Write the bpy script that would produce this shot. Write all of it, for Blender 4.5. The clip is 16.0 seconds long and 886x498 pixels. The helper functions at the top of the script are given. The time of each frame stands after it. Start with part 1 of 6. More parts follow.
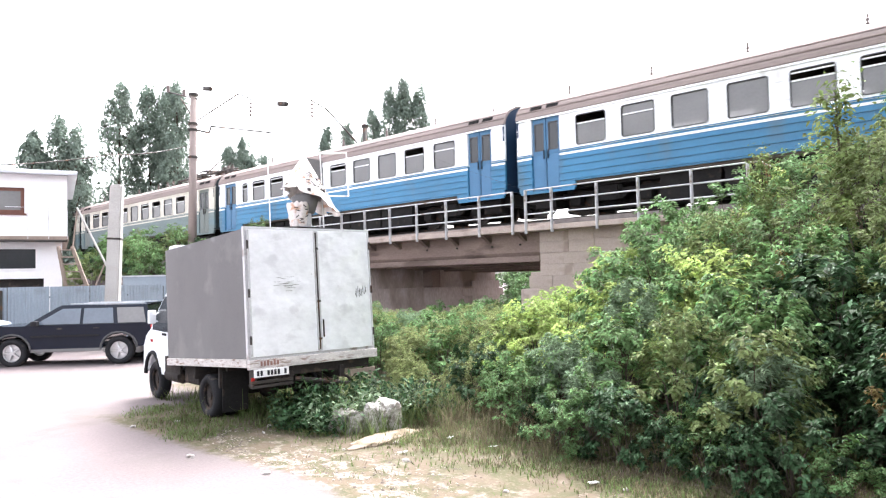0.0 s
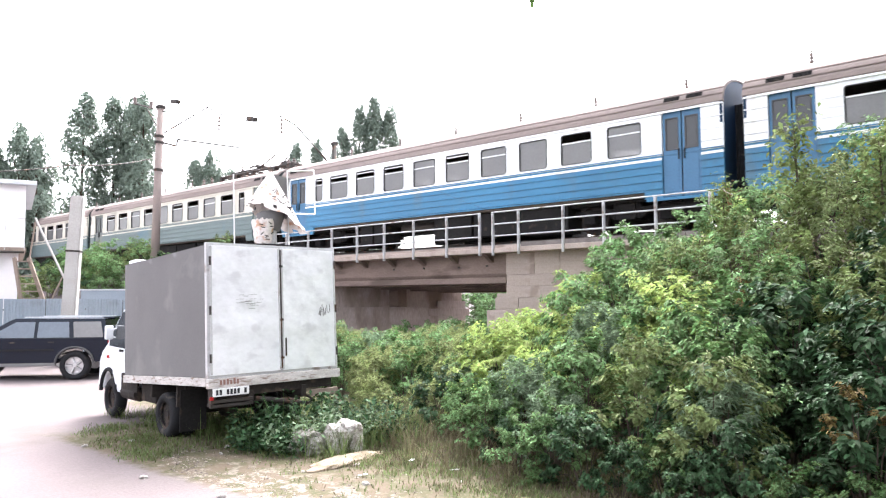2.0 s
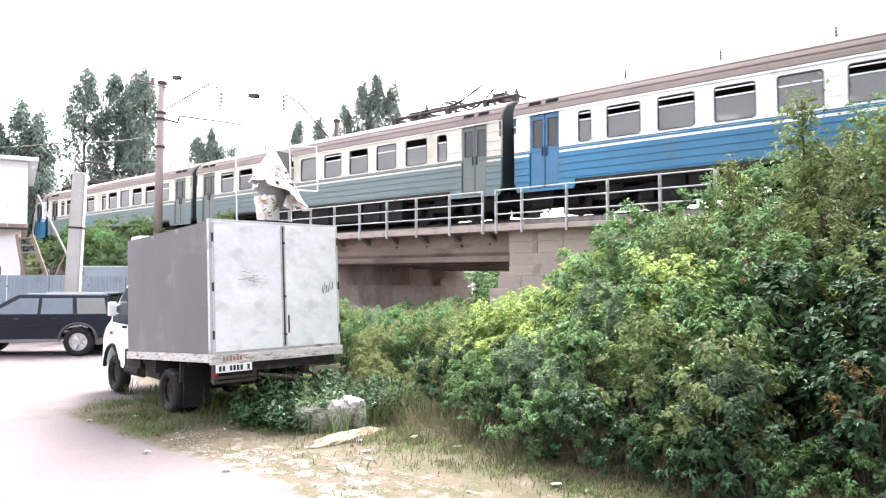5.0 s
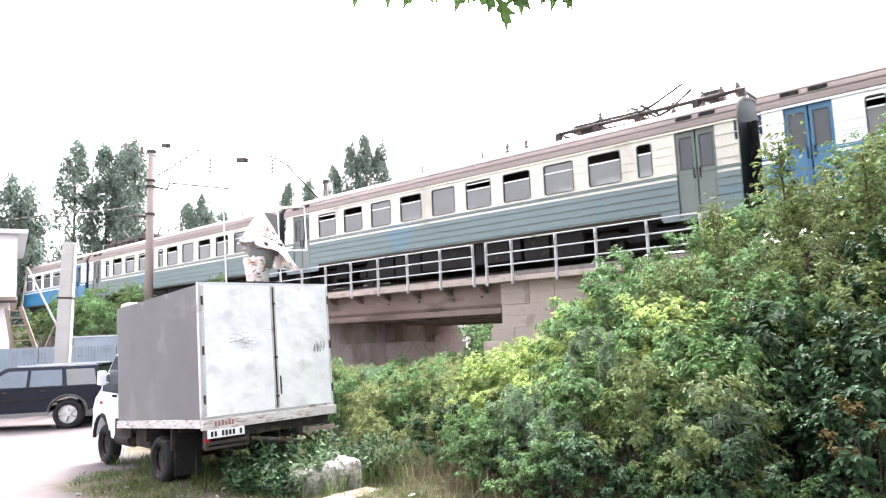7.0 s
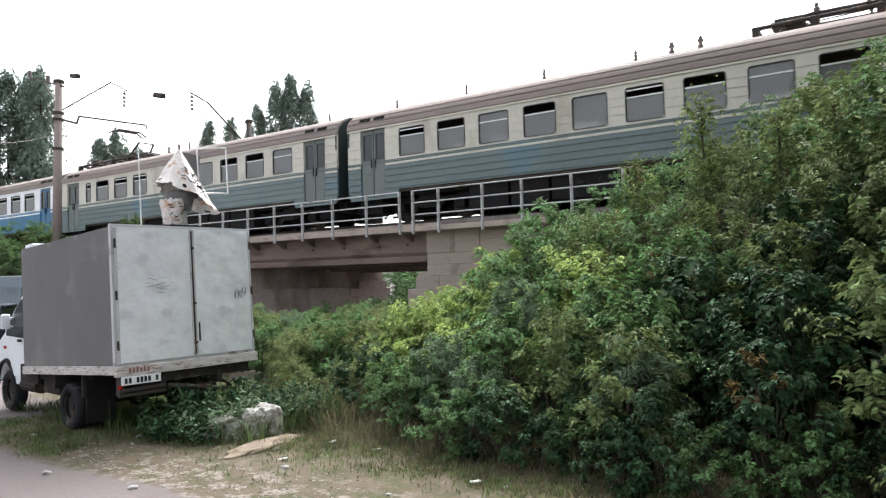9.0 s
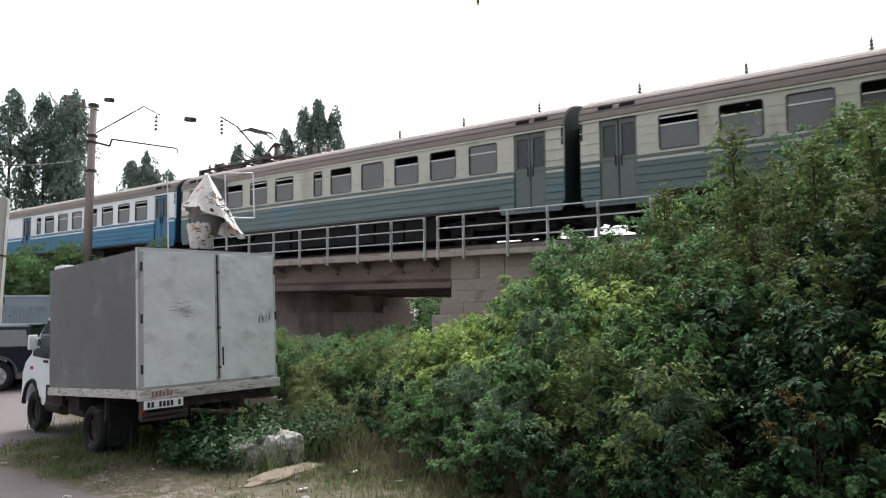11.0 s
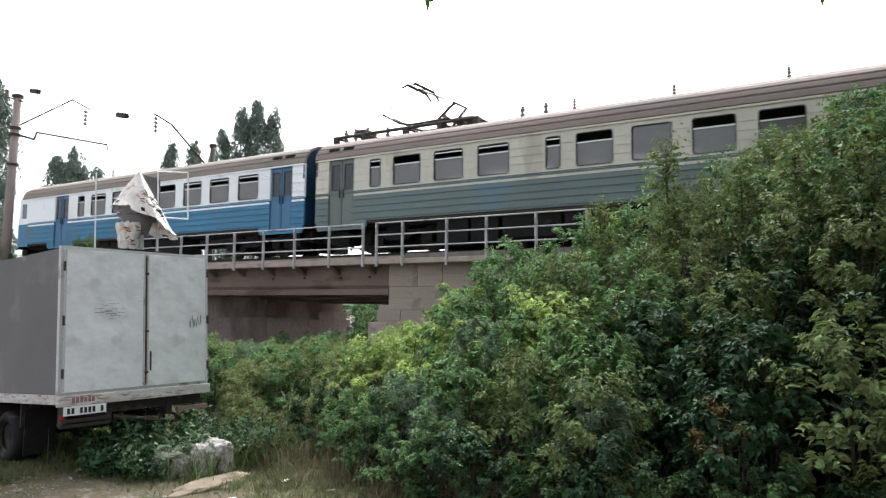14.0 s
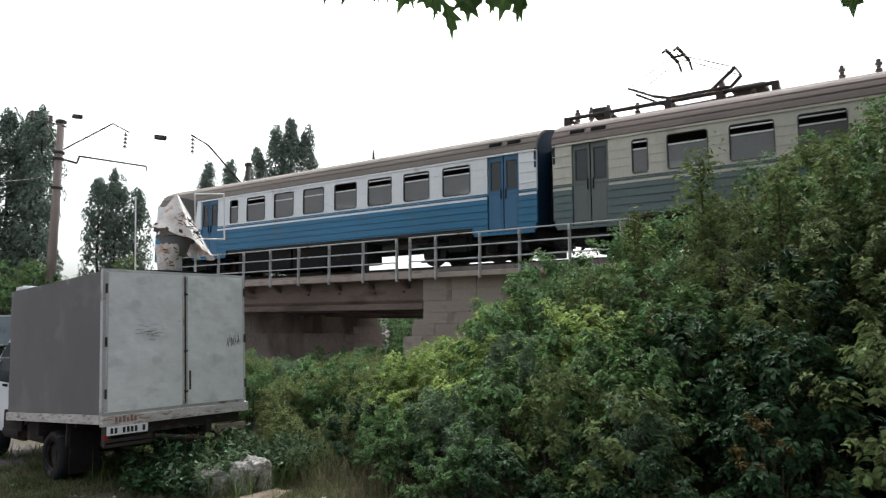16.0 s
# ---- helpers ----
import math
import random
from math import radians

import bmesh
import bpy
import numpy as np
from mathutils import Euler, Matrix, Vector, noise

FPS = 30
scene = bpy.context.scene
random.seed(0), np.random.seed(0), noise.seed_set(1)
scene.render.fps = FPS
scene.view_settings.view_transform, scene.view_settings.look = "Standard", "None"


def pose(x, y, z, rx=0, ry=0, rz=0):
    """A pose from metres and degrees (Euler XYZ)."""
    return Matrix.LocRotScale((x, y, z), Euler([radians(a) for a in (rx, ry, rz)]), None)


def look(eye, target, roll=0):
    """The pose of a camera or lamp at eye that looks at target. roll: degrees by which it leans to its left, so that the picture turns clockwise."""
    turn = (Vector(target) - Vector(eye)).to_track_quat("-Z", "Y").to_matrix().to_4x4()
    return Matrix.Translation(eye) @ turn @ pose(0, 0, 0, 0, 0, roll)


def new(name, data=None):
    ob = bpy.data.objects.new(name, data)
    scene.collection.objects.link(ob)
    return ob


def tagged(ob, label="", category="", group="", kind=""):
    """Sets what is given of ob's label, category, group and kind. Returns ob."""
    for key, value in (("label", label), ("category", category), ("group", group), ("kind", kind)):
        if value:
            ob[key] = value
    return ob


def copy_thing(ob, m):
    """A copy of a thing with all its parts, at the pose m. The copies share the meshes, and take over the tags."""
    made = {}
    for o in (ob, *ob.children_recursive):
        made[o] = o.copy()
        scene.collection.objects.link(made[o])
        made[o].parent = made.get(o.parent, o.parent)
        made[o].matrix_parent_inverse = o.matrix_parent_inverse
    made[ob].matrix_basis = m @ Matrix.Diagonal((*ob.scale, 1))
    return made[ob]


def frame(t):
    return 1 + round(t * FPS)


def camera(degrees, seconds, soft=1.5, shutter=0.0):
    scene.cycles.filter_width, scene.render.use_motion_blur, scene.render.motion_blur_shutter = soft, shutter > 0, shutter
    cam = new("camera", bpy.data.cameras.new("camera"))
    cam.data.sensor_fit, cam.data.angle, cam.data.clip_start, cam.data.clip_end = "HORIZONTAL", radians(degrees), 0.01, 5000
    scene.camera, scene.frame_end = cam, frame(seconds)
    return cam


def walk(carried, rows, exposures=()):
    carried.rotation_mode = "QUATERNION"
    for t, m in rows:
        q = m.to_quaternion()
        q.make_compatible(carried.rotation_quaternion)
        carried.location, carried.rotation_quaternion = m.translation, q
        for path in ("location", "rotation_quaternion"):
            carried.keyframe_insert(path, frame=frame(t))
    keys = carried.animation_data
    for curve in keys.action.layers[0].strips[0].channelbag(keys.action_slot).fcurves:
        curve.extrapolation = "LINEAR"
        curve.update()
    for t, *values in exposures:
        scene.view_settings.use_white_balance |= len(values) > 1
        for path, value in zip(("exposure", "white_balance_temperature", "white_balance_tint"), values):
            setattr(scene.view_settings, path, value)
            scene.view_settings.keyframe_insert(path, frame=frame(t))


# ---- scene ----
# ---- camera: seconds, eye, pitch, roll, yaw ----
PATH = [
    (0.0, -0.000, -0.000, 1.850, 2.35, 1.33, 1.28),
    (0.5, 0.012, 0.017, 1.861, 2.19, 1.03, 1.30),
    (1.0, 0.029, 0.041, 1.860, 2.65, 1.12, 0.56),
    (1.5, 0.022, 0.025, 1.848, 3.42, 1.01, -0.37),
    (2.0, 0.024, 0.011, 1.870, 3.89, 0.23, -1.40),
    (2.5, 0.032, 0.010, 1.872, 4.21, -0.31, -2.38),
    (3.0, 0.037, 0.037, 1.877, 4.48, -0.15, -3.46),
    (3.5, 0.038, 0.018, 1.869, 3.45, 0.01, -2.80),
    (4.0, 0.032, -0.038, 1.839, 2.77, -0.48, -1.37),
    (4.2, 0.013, 0.018, 1.855, 2.14, -0.82, -1.13),
    (6.3, 0.052, 0.076, 1.830, 2.59, 1.71, -1.36),
    (6.5, 0.065, 0.074, 1.809, 3.84, 1.31, -1.08),
    (7.0, 0.063, 0.019, 1.822, 6.64, 2.47, -1.62),
    (7.5, 0.082, 0.040, 1.831, 4.66, 1.31, -5.82),
    (8.0, 0.088, -0.024, 1.864, 3.41, 2.15, -11.96),
    (8.5, 0.051, 0.012, 1.883, 2.61, 1.01, -5.62),
    (9.0, 0.057, 0.084, 1.856, 2.13, 1.43, -7.73),
    (9.2, 0.051, 0.079, 1.859, 3.81, -0.04, -7.16),
    (11.3, 0.045, 0.188, 1.913, 4.16, 0.54, -5.78),
    (11.5, 0.043, 0.188, 1.917, 4.04, 0.54, -6.71),
    (12.0, 0.058, 0.181, 1.922, 4.49, 0.65, -8.94),
    (12.5, 0.064, 0.178, 1.936, 4.66, 0.30, -10.70),
    (13.0, 0.053, 0.175, 1.914, 5.10, 0.12, -12.43),
    (13.5, 0.036, 0.204, 1.896, 4.31, -1.35, -12.49),
    (14.0, 0.031, 0.214, 1.900, 4.80, -0.57, -10.96),
    (14.5, 0.025, 0.213, 1.910, 5.77, 0.14, -9.96),
    (15.0, 0.038, 0.218, 1.906, 4.52, -0.48, -8.61),
    (15.5, 0.015, 0.178, 1.934, 6.70, -0.61, -6.80),
    (16.0, 0.047, 0.193, 1.950, 5.77, 0.31, -8.12),
]

cam = camera(64.20, 16.0, 1.2, 0.35)
walk(cam, [(t, pose(x, y, z, 90 + p, r, w)) for t, x, y, z, p, r, w in PATH],
     exposures=[(0, 2.93, 6300, 14), (6.4, 2.98, 6300, 14), (7.0, 3.1, 6300, 14), (7.5, 3.03, 6300, 13), (8.0, 2.62, 6250, 11), (8.6, 2.02, 6250, 9),
                (9.3, 1.66, 6250, 8), (11.3, 1.3, 6250, 6), (12.5, 1.52, 6250, 6), (13.5, 1.63, 6250, 6), (14.6, 1.6, 6250, 6), (15.4, 1.4, 6250, 6), (16.0, 1.03, 6250, 6)])

# ---- world and sun: bright thin overcast ----
SUN_EL, SUN_AZ = 55, 15
world = bpy.data.worlds.new("overcast_sky")
scene.world = world
world.use_nodes = True
wn = world.node_tree.nodes
sky = wn.new("ShaderNodeTexSky")
sky.sky_type, sky.sun_disc = "NISHITA", False
sky.sun_elevation, sky.sun_rotation = radians(SUN_EL), radians(SUN_AZ)
sky.dust_density, sky.air_density = 6.0, 1.0
pale = wn.new("ShaderNodeHueSaturation")
pale.inputs["Saturation"].default_value = 0.18
world.node_tree.links.new(sky.outputs[0], pale.inputs["Color"])
world.node_tree.links.new(pale.outputs[0], wn["Background"].inputs["Color"])
wn["Background"].inputs["Strength"].default_value = 0.15
sun = new("sun", bpy.data.lights.new("sun", "SUN"))
sun.data.energy, sun.data.angle, sun.data.color = 0.7, radians(20), (1.0, 0.96, 0.9)
az = radians(SUN_AZ)
sun.matrix_world = look((0, 0, 60), Vector((0, 0, 60)) - Vector((math.sin(az) * math.cos(radians(SUN_EL)), math.cos(az) * math.cos(radians(SUN_EL)), math.sin(radians(SUN_EL)))))

# ---- materials ----


def mat(name, col, rough=0.6, metal=0.0, var=0.18, scale=2.0, fine=40.0, bump=0.15, stain=None, stain_at=0.62, rand=0.0, island=False, stretch=(1, 1, 1)):
    """Two-scale procedural surface: broad and fine variation of the base colour, optional stains, fine relief."""
    m = bpy.data.materials.new(name)
    m.use_nodes = True
    n, k = m.node_tree.nodes, m.node_tree.links
    b = n["Principled BSDF"]
    b.inputs["Roughness"].default_value, b.inputs["Metallic"].default_value = rough, metal
    b.inputs["Specular IOR Level"].default_value = 0.5 if rough < 0.5 else 0.15
    tc, mp = n.new("ShaderNodeTexCoord"), n.new("ShaderNodeMapping")
    mp.inputs["Scale"].default_value = stretch
    k.new(tc.outputs["Object"], mp.inputs["Vector"])

    def noise_tex(s, d=4):
        t = n.new("ShaderNodeTexNoise")
        t.inputs["Scale"].default_value, t.inputs["Detail"].default_value = s, d
        k.new(mp.outputs[0], t.inputs["Vector"])
        return t

    broad, grain = noise_tex(scale), noise_tex(fine, 6)
    add = n.new("ShaderNodeMath")
    add.operation = "ADD"
    k.new(broad.outputs[0], add.inputs[0]), k.new(grain.outputs[0], add.inputs[1])
    ramp = n.new("ShaderNodeMapRange")
    ramp.inputs["From Min"].default_value, ramp.inputs["From Max"].default_value = 0.6, 1.4
    ramp.inputs["To Min"].default_value, ramp.inputs["To Max"].default_value = 1 - var, 1 + var
    k.new(add.outputs[0], ramp.inputs["Value"])
    tint = n.new("ShaderNodeVectorMath")
    tint.operation = "SCALE"
    tint.inputs[0].default_value = col[:3]
    k.new(ramp.outputs[0], tint.inputs["Scale"])
    colour = tint.outputs[0]
    if stain:
        blot = noise_tex(scale * 1.7, 8)
        edge = n.new("ShaderNodeMapRange")
        edge.inputs["From Min"].default_value, edge.inputs["From Max"].default_value = stain_at - 0.06, stain_at + 0.06
        k.new(blot.outputs[0], edge.inputs["Value"])
        mix = n.new("ShaderNodeMix")
        mix.data_type = "RGBA"
        mix.inputs["B"].default_value = (*stain, 1)
        mix.inputs[7].default_value = (*stain, 1)
        k.new(edge.outputs[0], mix.inputs[0]), k.new(colour, mix.inputs[6])
        colour = mix.outputs[2]
    if rand:
        hsv = n.new("ShaderNodeHueSaturation")
        src = n.new("ShaderNodeNewGeometry").outputs["Random Per Island"] if island else n.new("ShaderNodeObjectInfo").outputs["Random"]
        r1, r2 = n.new("ShaderNodeMapRange"), n.new("ShaderNodeMapRange")
        r1.inputs["To Min"].default_value, r1.inputs["To Max"].default_value = 0.5 - rand * 0.04, 0.5 + rand * 0.04
        r2.inputs["To Min"].default_value, r2.inputs["To Max"].default_value = 1 - rand, 1 + rand
        k.new(src, r1.inputs["Value"]), k.new(src, r2.inputs["Value"])
        k.new(r1.outputs[0], hsv.inputs["Hue"]), k.new(r2.outputs[0], hsv.inputs["Value"])
        k.new(colour, hsv.inputs["Color"])
        colour = hsv.outputs[0]
    k.new(colour, b.inputs["Base Color"])
    if bump:
        bp = n.new("ShaderNodeBump")
        bp.inputs["Strength"].default_value, bp.inputs["Distance"].default_value = bump, 0.02
        k.new(grain.outputs[0], bp.inputs["Height"]), k.new(bp.outputs[0], b.inputs["Normal"])
    return m


def leaf_mat(name, col, rand=0.4, through_light=0.38, rough=0.68):
    m = mat(name, col, rough, 0, 0.5, 1.5, 12, 0.0, rand=rand, island=True)
    n, k = m.node_tree.nodes, m.node_tree.links
    b = n["Principled BSDF"]
    b.inputs["Specular IOR Level"].default_value = 0.12
    src = b.inputs["Base Color"].links[0].from_socket
    tr = n.new("ShaderNodeBsdfTranslucent")
    mix = n.new("ShaderNodeMixShader")
    mix.inputs[0].default_value = through_light
    k.new(src, tr.inputs["Color"])
    k.new(b.outputs[0], mix.inputs[1]), k.new(tr.outputs[0], mix.inputs[2])
    k.new(mix.outputs[0], n["Material Output"].inputs["Surface"])
    return m


def glass_mat(name, col, rough=0.08, clear=0.5):
    m = mat(name, col, rough, 0, 0.12, 1.5, 14, 0.0)
    m.node_tree.nodes["Principled BSDF"].inputs["Transmission Weight"].default_value = clear
    return m


M = {}
M["white_paint"] = mat("carriage_white", (0.82, 0.83, 0.85), 0.4, 0, 0.07, 0.7, 18, 0.05, (0.5, 0.47, 0.43), 0.68, stretch=(1, 1, 0.35))
M["blue_paint"] = mat("carriage_blue", (0.026, 0.165, 0.31), 0.4, 0, 0.2, 0.6, 20, 0.05, (0.05, 0.14, 0.215), 0.62, stretch=(1, 1, 0.4))
M["blue_door"] = mat("door_blue", (0.045, 0.15, 0.28), 0.45, 0, 0.2, 0.9, 20, 0.05)
M["cream_paint"] = mat("carriage_cream", (0.585, 0.555, 0.488), 0.5, 0, 0.12, 0.6, 18, 0.05, (0.44, 0.41, 0.35), 0.65, stretch=(1, 1, 0.4))
M["teal_paint"] = mat("carriage_teal", (0.125, 0.168, 0.17), 0.45, 0, 0.2, 0.6, 20, 0.05, (0.1, 0.178, 0.22), 0.66, stretch=(0.5, 1, 0.6))
M["grey_door"] = mat("door_grey_green", (0.17, 0.19, 0.18), 0.5, 0, 0.15, 0.9, 20, 0.05)
M["roof_paint"] = mat("carriage_roof", (0.262, 0.216, 0.2), 0.85, 0, 0.18, 0.5, 22, 0.1, (0.2, 0.172, 0.162), 0.6, stretch=(0.3, 1, 1))
M["roof_grey"] = mat("carriage_roof_grey", (0.26, 0.225, 0.2), 0.85, 0, 0.18, 0.5, 22, 0.1, (0.2, 0.17, 0.15), 0.6, stretch=(0.3, 1, 1))
M["under"] = mat("underframe_black", (0.018, 0.017, 0.017), 0.75, 0.2, 0.3, 2, 30, 0.2, (0.05, 0.04, 0.03), 0.66)
M["dark_end"] = mat("carriage_end", (0.014, 0.036, 0.075), 0.5, 0, 0.25, 1, 20, 0.1)
M["dark_end_grey"] = mat("carriage_end_grey", (0.03, 0.04, 0.042), 0.55, 0, 0.25, 1, 20, 0.1)
M["rubber"] = mat("rubber", (0.018, 0.018, 0.02), 0.8, 0, 0.25, 4, 60, 0.25, (0.07, 0.06, 0.05), 0.66)
M["pane"] = glass_mat("dusty_window_glass", (0.24, 0.235, 0.235), 0.14, 0.4)
M["alu"] = mat("window_bar", (0.6, 0.6, 0.6), 0.35, 0.4, 0.1, 3, 40, 0.05)
M["interior"] = mat("carriage_interior", (0.12, 0.1, 0.085), 0.8, 0, 0.2, 1, 20, 0.1)
M["steel"] = mat("galvanised_rail", (0.52, 0.52, 0.53), 0.5, 0.3, 0.2, 2, 40, 0.1, (0.22, 0.17, 0.14), 0.64)
M["iron"] = mat("dark_iron", (0.05, 0.045, 0.042), 0.6, 0.4, 0.3, 3, 40, 0.2, (0.1, 0.055, 0.035), 0.6)
M["porcelain"] = mat("insulator", (0.1, 0.07, 0.06), 0.3, 0, 0.2, 4, 40, 0.0)
M["concrete"] = mat("concrete", (0.375, 0.31, 0.275), 0.92, 0, 0.26, 0.9, 24, 0.5, (0.26, 0.208, 0.182), 0.6, rand=0.05)
M["wall_concrete"] = mat("underpass_concrete", (0.36, 0.3, 0.275), 0.92, 0, 0.3, 0.8, 22, 0.4, (0.215, 0.168, 0.147), 0.55, stretch=(0.7, 0.7, 0.25))
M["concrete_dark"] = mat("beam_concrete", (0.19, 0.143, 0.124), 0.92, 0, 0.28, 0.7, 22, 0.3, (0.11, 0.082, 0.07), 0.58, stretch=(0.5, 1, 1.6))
M["concrete_light"] = mat("post_concrete", (0.38, 0.365, 0.345), 0.9, 0, 0.2, 0.8, 30, 0.3, (0.36, 0.33, 0.3), 0.64)
M["ballast"] = mat("ballast", (0.2, 0.18, 0.17), 0.95, 0, 0.4, 4, 30, 0.6)
M["box_tin"] = mat("painted_tin_doors", (0.84, 0.845, 0.875), 0.36, 0.3, 0.09, 2.6, 16, 0.16, (0.7, 0.7, 0.73), 0.62, stretch=(0.8, 1, 1.2))
M["tarp"] = mat("grey_canvas", (0.155, 0.151, 0.151), 0.75, 0, 0.17, 0.8, 60, 0.2, (0.2, 0.195, 0.19), 0.62)
M["trim_white"] = mat("flaking_white_board", (0.5, 0.47, 0.45), 0.75, 0, 0.35, 6, 50, 0.4, (0.24, 0.18, 0.15), 0.6, stretch=(0.6, 0.6, 2.5))
M["cab_white"] = mat("cab_white_paint", (0.72, 0.75, 0.78), 0.3, 0, 0.06, 1, 20, 0.03)
M["chassis"] = mat("truck_chassis", (0.03, 0.026, 0.024), 0.8, 0.1, 0.35, 3, 30, 0.3, (0.075, 0.055, 0.045), 0.6)
M["window_rubber"] = mat("window_rubber", (0.08, 0.08, 0.082), 0.6, 0, 0.2, 3, 30, 0.0)
M["black_paint"] = mat("suv_black_paint", (0.008, 0.011, 0.02), 0.12, 0, 0.15, 1, 20, 0.0)
M["black_paint"].node_tree.nodes["Principled BSDF"].inputs["Specular IOR Level"].default_value = 0.24
M["car_glass"] = glass_mat("car_glass", (0.15, 0.18, 0.22), 0.06, 0.3)
M["dark_glass"] = glass_mat("dark_window_glass", (0.03, 0.032, 0.036), 0.08, 0.1)
M["chrome"] = mat("alloy_wheel", (0.55, 0.55, 0.56), 0.3, 0.8, 0.1, 5, 40, 0.05)
M["red_lamp"] = mat("red_lamp_lens", (0.35, 0.02, 0.02), 0.25, 0, 0.1, 5, 40, 0.0)
M["plate"] = mat("plate_white", (0.7, 0.7, 0.7), 0.4, 0, 0.05, 5, 40, 0.0)
M["ink"] = mat("plate_ink", (0.03, 0.03, 0.035), 0.5, 0, 0.05, 5, 40, 0.0)
M["render_white"] = mat("white_render", (0.78, 0.76, 0.76), 0.85, 0, 0.06, 0.7, 30, 0.15, (0.62, 0.6, 0.58), 0.7)
M["brown_frame"] = mat("brown_window_frame", (0.13, 0.06, 0.045), 0.5, 0, 0.2, 3, 40, 0.1)
M["roof_sheet"] = mat("roof_edge_sheet", (0.5, 0.52, 0.55), 0.4, 0.3, 0.1, 2, 30, 0.05)
M["fence_grey"] = mat("fence_blue_grey", (0.26, 0.3, 0.34), 0.5, 0.1, 0.12, 0.8, 20, 0.05, (0.2, 0.22, 0.24), 0.66)
M["wood"] = mat("weathered_wood", (0.24, 0.19, 0.155), 0.8, 0, 0.25, 3, 40, 0.3, stretch=(1, 1, 0.2))
M["pole_concrete"] = mat("pole_concrete", (0.23, 0.19, 0.175), 0.9, 0, 0.2, 1, 30, 0.2)
M["bark"] = mat("bark", (0.075, 0.06, 0.048), 0.95, 0, 0.3, 3, 30, 0.4)
M["leaf_green"] = leaf_mat("leaf_green", (0.118, 0.195, 0.076), 0.65, 0.3)
M["leaf_light"] = leaf_mat("leaf_light_green", (0.29, 0.37, 0.12), 0.4, 0.36)
# deep green, darkened further to carry the shade under the tree crown
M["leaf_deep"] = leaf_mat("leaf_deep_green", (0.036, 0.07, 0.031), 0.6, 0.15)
M["leaf_silver"] = leaf_mat("leaf_silver_green", (0.165, 0.23, 0.14), 0.45, 0.28)
M["leaf_olive"] = leaf_mat("leaf_olive", (0.135, 0.172, 0.064), 0.5, 0.28)
# poplar green with the distance haze mixed in, paler and bluer
M["leaf_poplar"] = leaf_mat("leaf_poplar", (0.16, 0.205, 0.165), 0.22, 0.3)
M["leaf_dark"] = leaf_mat("leaf_overhead", (0.06, 0.1, 0.03), 0.3, 0.3)
M["grass_green"] = leaf_mat("grass_green", (0.105, 0.14, 0.052), 0.4)
M["weed_green"] = leaf_mat("weed_green", (0.215, 0.25, 0.105), 0.5, 0.32)
M["grass_dry"] = leaf_mat("grass_dry", (0.128, 0.112, 0.066), 0.4)
M["leaf_rust"] = leaf_mat("leaf_rust", (0.17, 0.125, 0.05), 0.5, 0.22)
M["dead"] = leaf_mat("dry_plant", (0.22, 0.12, 0.06), 0.3)
M["rock"] = mat("pale_rubble", (0.42, 0.4, 0.38), 0.9, 0, 0.35, 9, 60, 0.8, (0.2, 0.18, 0.16), 0.54)
M["rubble_grey"] = mat("grey_rubble", (0.24, 0.23, 0.21), 0.9, 0, 0.35, 9, 60, 0.8, (0.12, 0.12, 0.09), 0.54)
M["sand"] = mat("pale_sand", (0.25, 0.2, 0.155), 0.95, 0, 0.3, 3, 60, 0.6, (0.16, 0.13, 0.09), 0.58)
M["film_wrap"] = mat("plastic_wrap", (0.68, 0.63, 0.6), 0.22, 0, 0.22, 5, 30, 0.35, (0.5, 0.3, 0.2), 0.6)
M["paper"] = mat("white_scrap", (0.75, 0.75, 0.74), 0.6, 0, 0.08, 5, 40, 0.05)

# ---- building helpers ----


def box(bm, x0, x1, y0, y1, z0, z1, m=None, bevel=0.0):
    c = Matrix.LocRotScale(((x0 + x1) / 2, (y0 + y1) / 2, (z0 + z1) / 2), None, (abs(x1 - x0), abs(y1 - y0), abs(z1 - z0)))
    vs = bmesh.ops.create_cube(bm, size=1, matrix=(m @ c) if m else c)["verts"]
    if bevel:
        es = list({e for v in vs for e in v.link_edges})
        bmesh.ops.bevel(bm, geom=es, offset=bevel, segments=2, affect="EDGES", profile=0.6)


def rod(bm, a, b, r, r2=None, seg=8):
    a, b = Vector(a), Vector(b)
    d = b - a
    m = Matrix.Translation((a + b) / 2) @ d.to_track_quat("Z", "Y").to_matrix().to_4x4()
    bmesh.ops.create_cone(bm, cap_ends=True, segments=seg, radius1=r, radius2=r if r2 is None else r2, depth=d.length, matrix=m)


def extrude_profile(bm, pts, y0, y1, axis="y"):
    """A closed outline of (u, v) drawn out between two planes."""
    def at(u, v, w):
        return (u, w, v) if axis == "y" else (w, u, v)
    a = [bm.verts.new(at(u, v, y0)) for u, v in pts]
    b = [bm.verts.new(at(u, v, y1)) for u, v in pts]
    bm.faces.new(a), bm.faces.new(b[::-1])
    for i in range(len(pts)):
        j = (i + 1) % len(pts)
        bm.faces.new((a[j], a[i], b[i], b[j]))
    bmesh.ops.recalc_face_normals(bm, faces=bm.faces)


def part(name, bm, material, parent=None, label="", smooth=False):
    me = bpy.data.meshes.new(name)
    bm.to_mesh(me)
    bm.free()
    me.materials.append(material)
    if smooth:
        me.polygons.foreach_set("use_smooth", [True] * len(me.polygons))
    ob = new(name, me)
    ob.parent = parent
    return tagged(ob, label)


def again(ob, m, parent=None):
    """The same mesh once more as a part of its own."""
    o = new(ob.name.split(".")[0], ob.data)
    o.parent = parent or ob.parent
    o.matrix_basis = m
    return o


